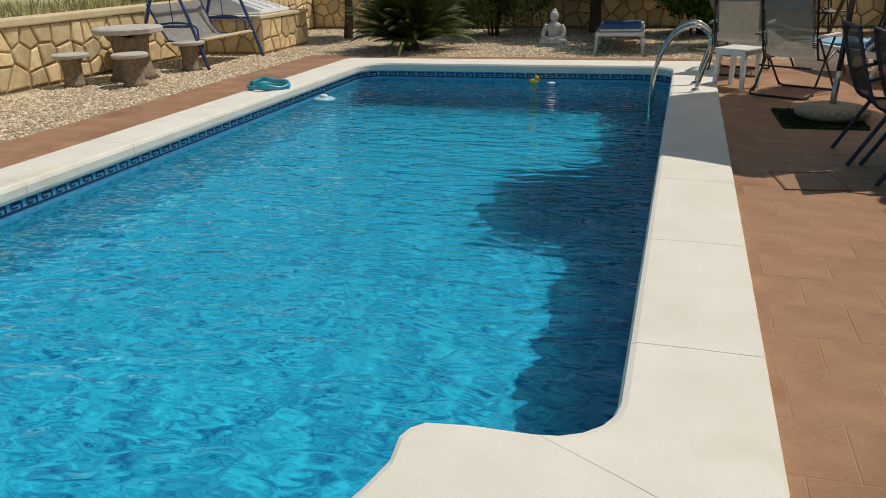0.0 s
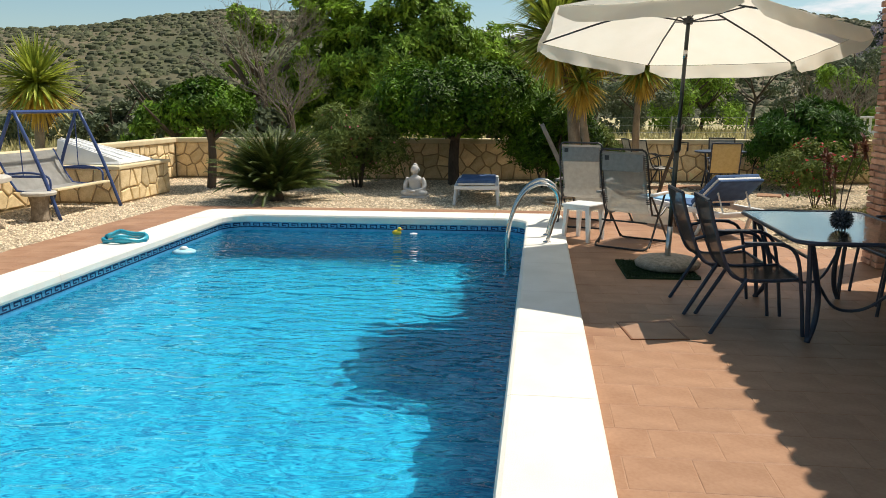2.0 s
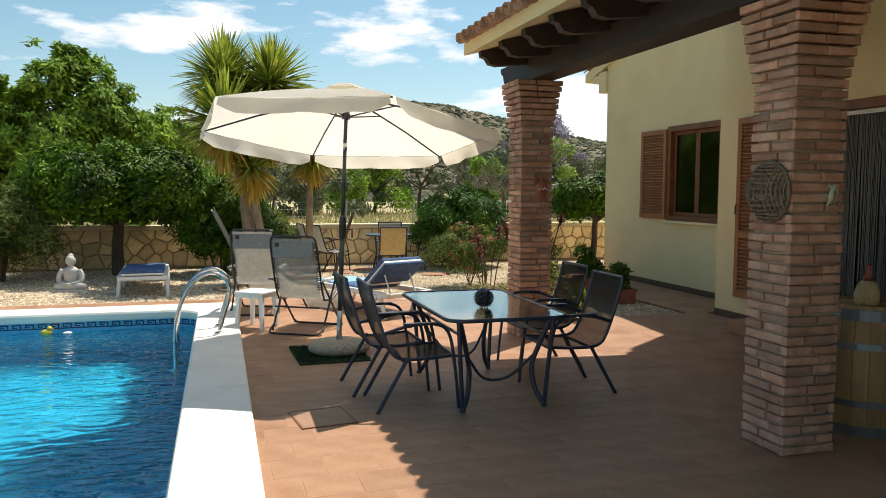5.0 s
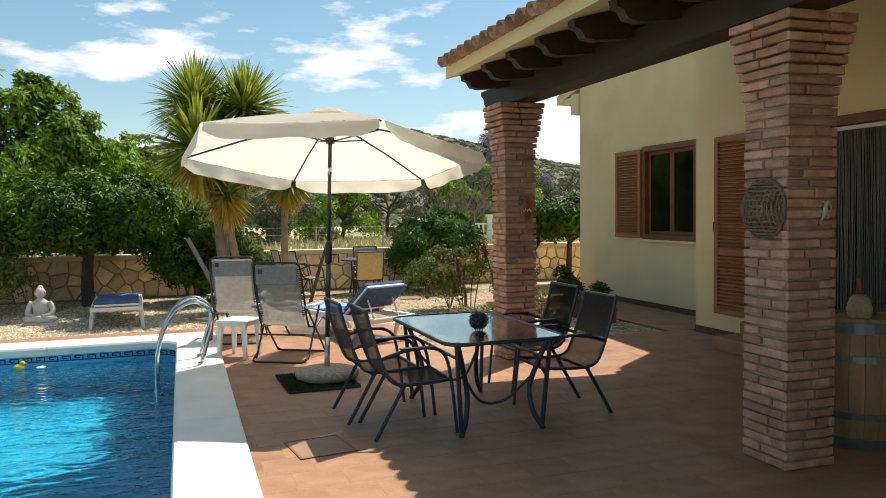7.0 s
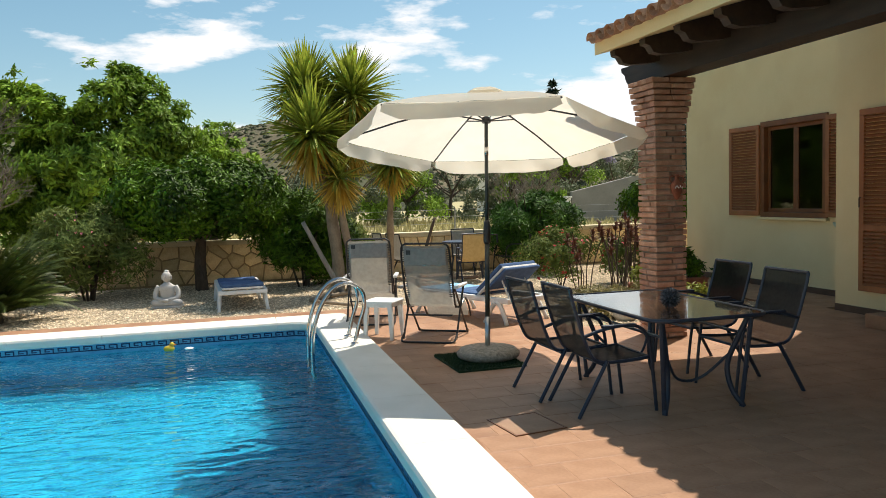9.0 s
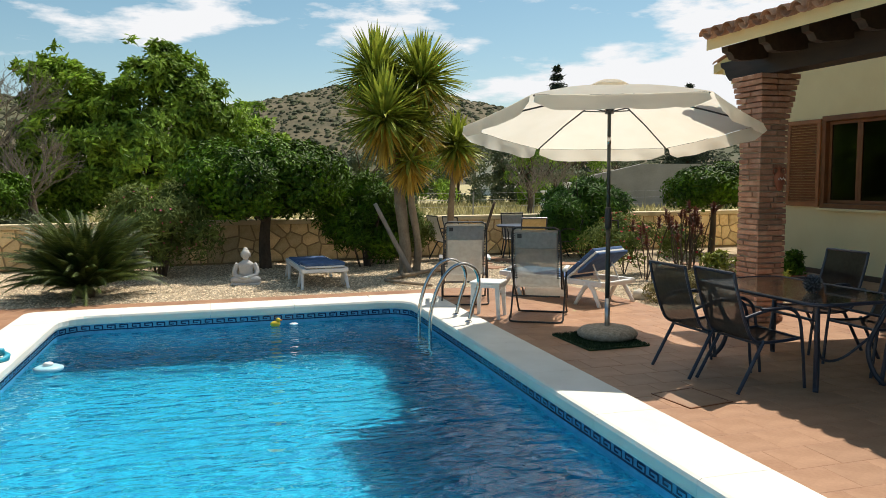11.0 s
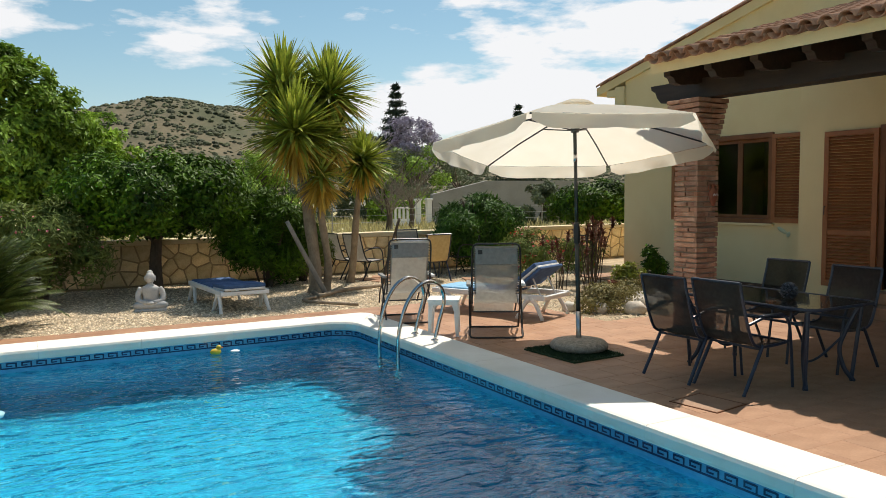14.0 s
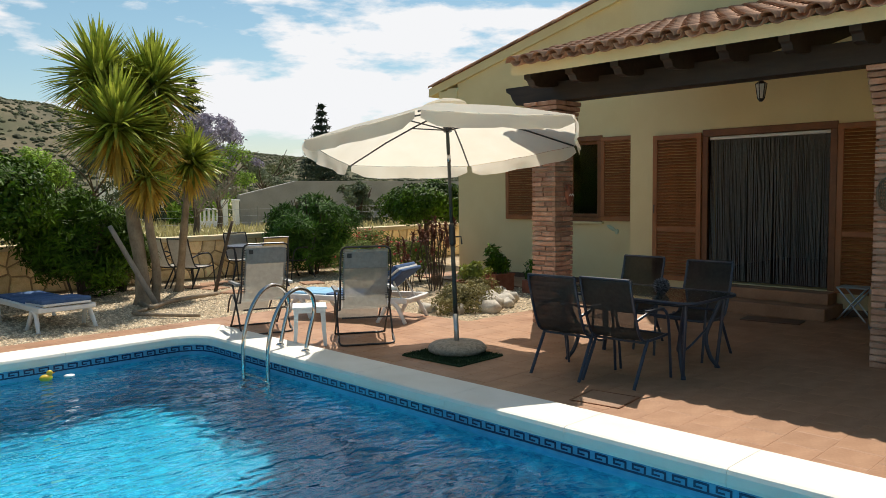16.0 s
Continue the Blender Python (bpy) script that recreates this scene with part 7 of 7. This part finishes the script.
def wire_fence():
    f = thing("wire_fence", pose(0, 0, 0), "thin wire fence on grey posts across the field", "fence")
    for k in range(9):
        bm = B()
        tube(bm, [(2.0 + 3.0 * k, 27.0 + 0.2 * k, -0.1), (2.0 + 3.0 * k + 0.03, 27.0 + 0.2 * k, 1.12)], 0.035, 6)
        part("post", bm, GREY_BLOCK, f)
    for z in (0.45, 0.75, 1.05):
        bm = B()
        tube(bm, [(2.0, 27.0, z), (26.0, 28.6, z)], 0.008, 4)
        part("wire", bm, ALU, f)


wire_fence()


# ---- scattered ground growth ----
def scatter_grass():
    g = np.random.default_rng(3)
    n = 26000
    x, y = g.uniform(-26, 30, n), 11.6 + 34 * g.random(n) ** 1.4
    h = 0.16 + 0.34 * g.random(n) ** 1.6
    a = g.uniform(0, 6.28, n)
    w = 0.03 + 0.04 * g.random(n)
    lean = g.normal(size=(n, 2)) * 0.12
    z = np.full(n, -0.06)
    v = np.stack([np.c_[x - w * np.cos(a), y - w * np.sin(a), z], np.c_[x + w * np.cos(a), y + w * np.sin(a), z], np.c_[x + lean[:, 0], y + lean[:, 1], z + h]], 1).reshape(-1, 3)
    ob = raw("field_grass", v.tolist(), np.arange(3 * n).reshape(-1, 3).tolist(), DRY_GRASS)
    tagged(ob, "tall dry yellow grass in the field", "grass", kind="stuff")


DRY_GRASS = surface("dry_grass", (0.28, 0.25, 0.10), (0.54, 0.48, 0.25), 0.9, 0.4, 5, 0.0, island=0.35, through_light=0.25)
scatter_grass()


def pebbles():
    g = np.random.default_rng(5)
    v, f = [], []
    octa = np.array([(1, 0, 0), (0, 1, 0), (-1, 0, 0), (0, -1, 0), (0, 0, 0.8), (0, 0, -0.4)])
    faces = [(0, 1, 4), (1, 2, 4), (2, 3, 4), (3, 0, 4), (1, 0, 5), (2, 1, 5), (3, 2, 5), (0, 3, 5)]
    spots = []
    for x0, x1, y0, y1, n in ((-8.4, 2.4, 6.12, 11.0, 34000), (-8.4, -6.16, 0.0, 6.1, 11000), (2.45, 6.3, 3.4, 11.0, 9000)):
        spots += list(zip(g.uniform(x0, x1, n), g.uniform(y0, y1, n)))
    for x, y in spots:
        s = 0.012 + 0.022 * g.random() ** 2
        a = g.random() * 6.28
        rot = np.array([[math.cos(a), -math.sin(a), 0], [math.sin(a), math.cos(a), 0], [0, 0, 1]])
        q = (octa * (s, s * (0.6 + 0.4 * g.random()), s * 0.7)) @ rot.T + (x, y, -0.026)
        n = len(v)
        v += q.tolist()
        f += [tuple(i + n for i in t) for t in faces]
    tagged(raw("gravel_stones", v, f, PEBBLE), "loose pale gravel stones", "gravel", kind="stuff")


pebbles()


def hill_scrub():
    """Low bushes over the hillsides."""
    g = np.random.default_rng(8)
    hills = [o for o in scene.collection.objects if o.name in ("hill_near", "hill_far")]
    v, f = [], []
    for o, n, big in ((hills[0], 12000, 1.05), (hills[1], 15000, 1.8)):
        me = o.data
        co = np.empty(len(me.vertices) * 3)
        me.vertices.foreach_get("co", co)
        co = co.reshape(-1, 27, 3)
        i, j = g.integers(0, co.shape[0] - 1, n), g.integers(0, 20, n)
        u, w = g.random((n, 1)), g.random((n, 1))
        p = co[i, j] * (1 - u) * (1 - w) + co[i + 1, j] * u * (1 - w) + co[i, j + 1] * (1 - u) * w + co[i + 1, j + 1] * u * w
        for q in p:
            s = big * (0.35 + 0.75 * g.random() ** 2)
            k = len(v)
            m = 7
            for ring, zz in ((1.0, 0.0), (0.85, 0.45), (0.4, 0.8)):
                for t in range(m):
                    a = 2 * math.pi * t / m
                    r = s * ring * (0.75 + 0.5 * g.random())
                    v.append((q[0] + r * math.cos(a), q[1] + r * math.sin(a), q[2] - 0.2 * s + zz * s))
            for ring in (0, 1):
                for t in range(m):
                    a, b = k + ring * m + t, k + ring * m + (t + 1) % m
                    f.append((a, b, b + m, a + m))
            f.append(tuple(k + 2 * m + t for t in range(m)))
    tagged(raw("hill_scrub", v, f, SCRUB), "dark green scrub bushes over the hillside", "scrub", kind="stuff")


SCRUB = surface("scrub_bush", (0.042, 0.052, 0.020), (0.10, 0.10, 0.046), 0.9, 0.3, 2, 0.0, island=0.4)
hill_scrub()

# ---- paving tiles, wall stones and coping slabs ----
def coping_slabs():
    run, cur, count = 0.0, [STATIONS[0]], 0
    closed = STATIONS[1:] + STATIONS[:1]
    for prev, nxt in zip(STATIONS, closed):
        cur.append(nxt)
        run += (Vector(nxt[1]) - Vector(prev[1])).length
        if run > 0.95:
            a, b = cur[-2], cur[-1]
            slab = cur[:-1] + [tuple((p[0] + (q[0] - p[0]) * 0.985, p[1] + (q[1] - p[1]) * 0.985) for p, q in zip(a, b))]
            part("coping_slab", coping_piece(slab), COPING, pool)
            cur, run = [nxt], 0.0
    if len(cur) > 1:
        part("coping_slab", coping_piece(cur), COPING, pool)


coping_slabs()


def floor_tiles():
    p, gap = 0.31, 0.0035
    tile = bpy.data.meshes.new("floor_tile")
    h, q = p / 2 - gap / 2, p / 2 - gap / 2 - 0.003
    tv = [(-h, -h, -0.01), (h, -h, -0.01), (h, h, -0.01), (-h, h, -0.01), (-h, -h, -0.0015), (h, -h, -0.0015), (h, h, -0.0015), (-h, h, -0.0015), (-q, -q, 0), (q, -q, 0), (q, q, 0), (-q, q, 0)]
    tf = [(0, 1, 5, 4), (1, 2, 6, 5), (2, 3, 7, 6), (3, 0, 4, 7), (4, 5, 9, 8), (5, 6, 10, 9), (6, 7, 11, 10), (7, 4, 8, 11), (8, 9, 10, 11)]
    tile.from_pydata(tv, [], tf)
    tile.materials.append(TILE)
    rest_v, rest_f = [], []
    rnd = random.Random(5)
    for x0, x1, y0, y1 in TERRACE:
        for j in range(int(math.floor(y0 / p)), int(math.ceil(y1 / p)) + 1):
            for i in range(int(math.floor(x0 / p)) - 1, int(math.ceil(x1 / p)) + 1):
                cx, cy = (i + 0.5 + 0.5 * (j % 2)) * p + 0.06, (j + 0.5) * p + 0.02
                a, b, c, d = max(x0, cx - h), min(x1, cx + h), max(y0, cy - h), min(y1, cy + h)
                if b - a < 0.02 or d - c < 0.02:
                    continue
                whole = b - a > 2 * h - 0.001 and d - c > 2 * h - 0.001
                dz = rnd.uniform(-0.0006, 0.0006)
                if whole and 0 < cx < 2.8 and -3.2 < cy < 1.4:
                    ob = new("tile", tile)
                    ob.parent, ob.location = terrace, (cx, cy, dz)
                else:
                    n = len(rest_v)
                    for v in tv:
                        rest_v.append((min(b, max(a, cx + v[0])), min(d, max(c, cy + v[1])), v[2] + dz))
                    rest_f.extend(tuple(k + n for k in f) for f in tf)
    tagged(raw("tiles", rest_v, rest_f, TILE_REST, terrace), kind="stuff")


floor_tiles()
stone_face(wall_back, Matrix.Translation((-8.5, WALL_Y, 0)), 9.0, WALL_H, 0.27, 11)
stone_face(wall_back, Matrix.Translation((0.5, WALL_Y, 0)), 12.0, WALL_H, 0.27, 12, single=False)
stone_face(wall_side, Matrix.Translation((-8.5, -3.0, 0)) @ Matrix.Rotation(radians(90), 4, "Z"), 14.0, WALL_H, 0.27, 13, single=False)
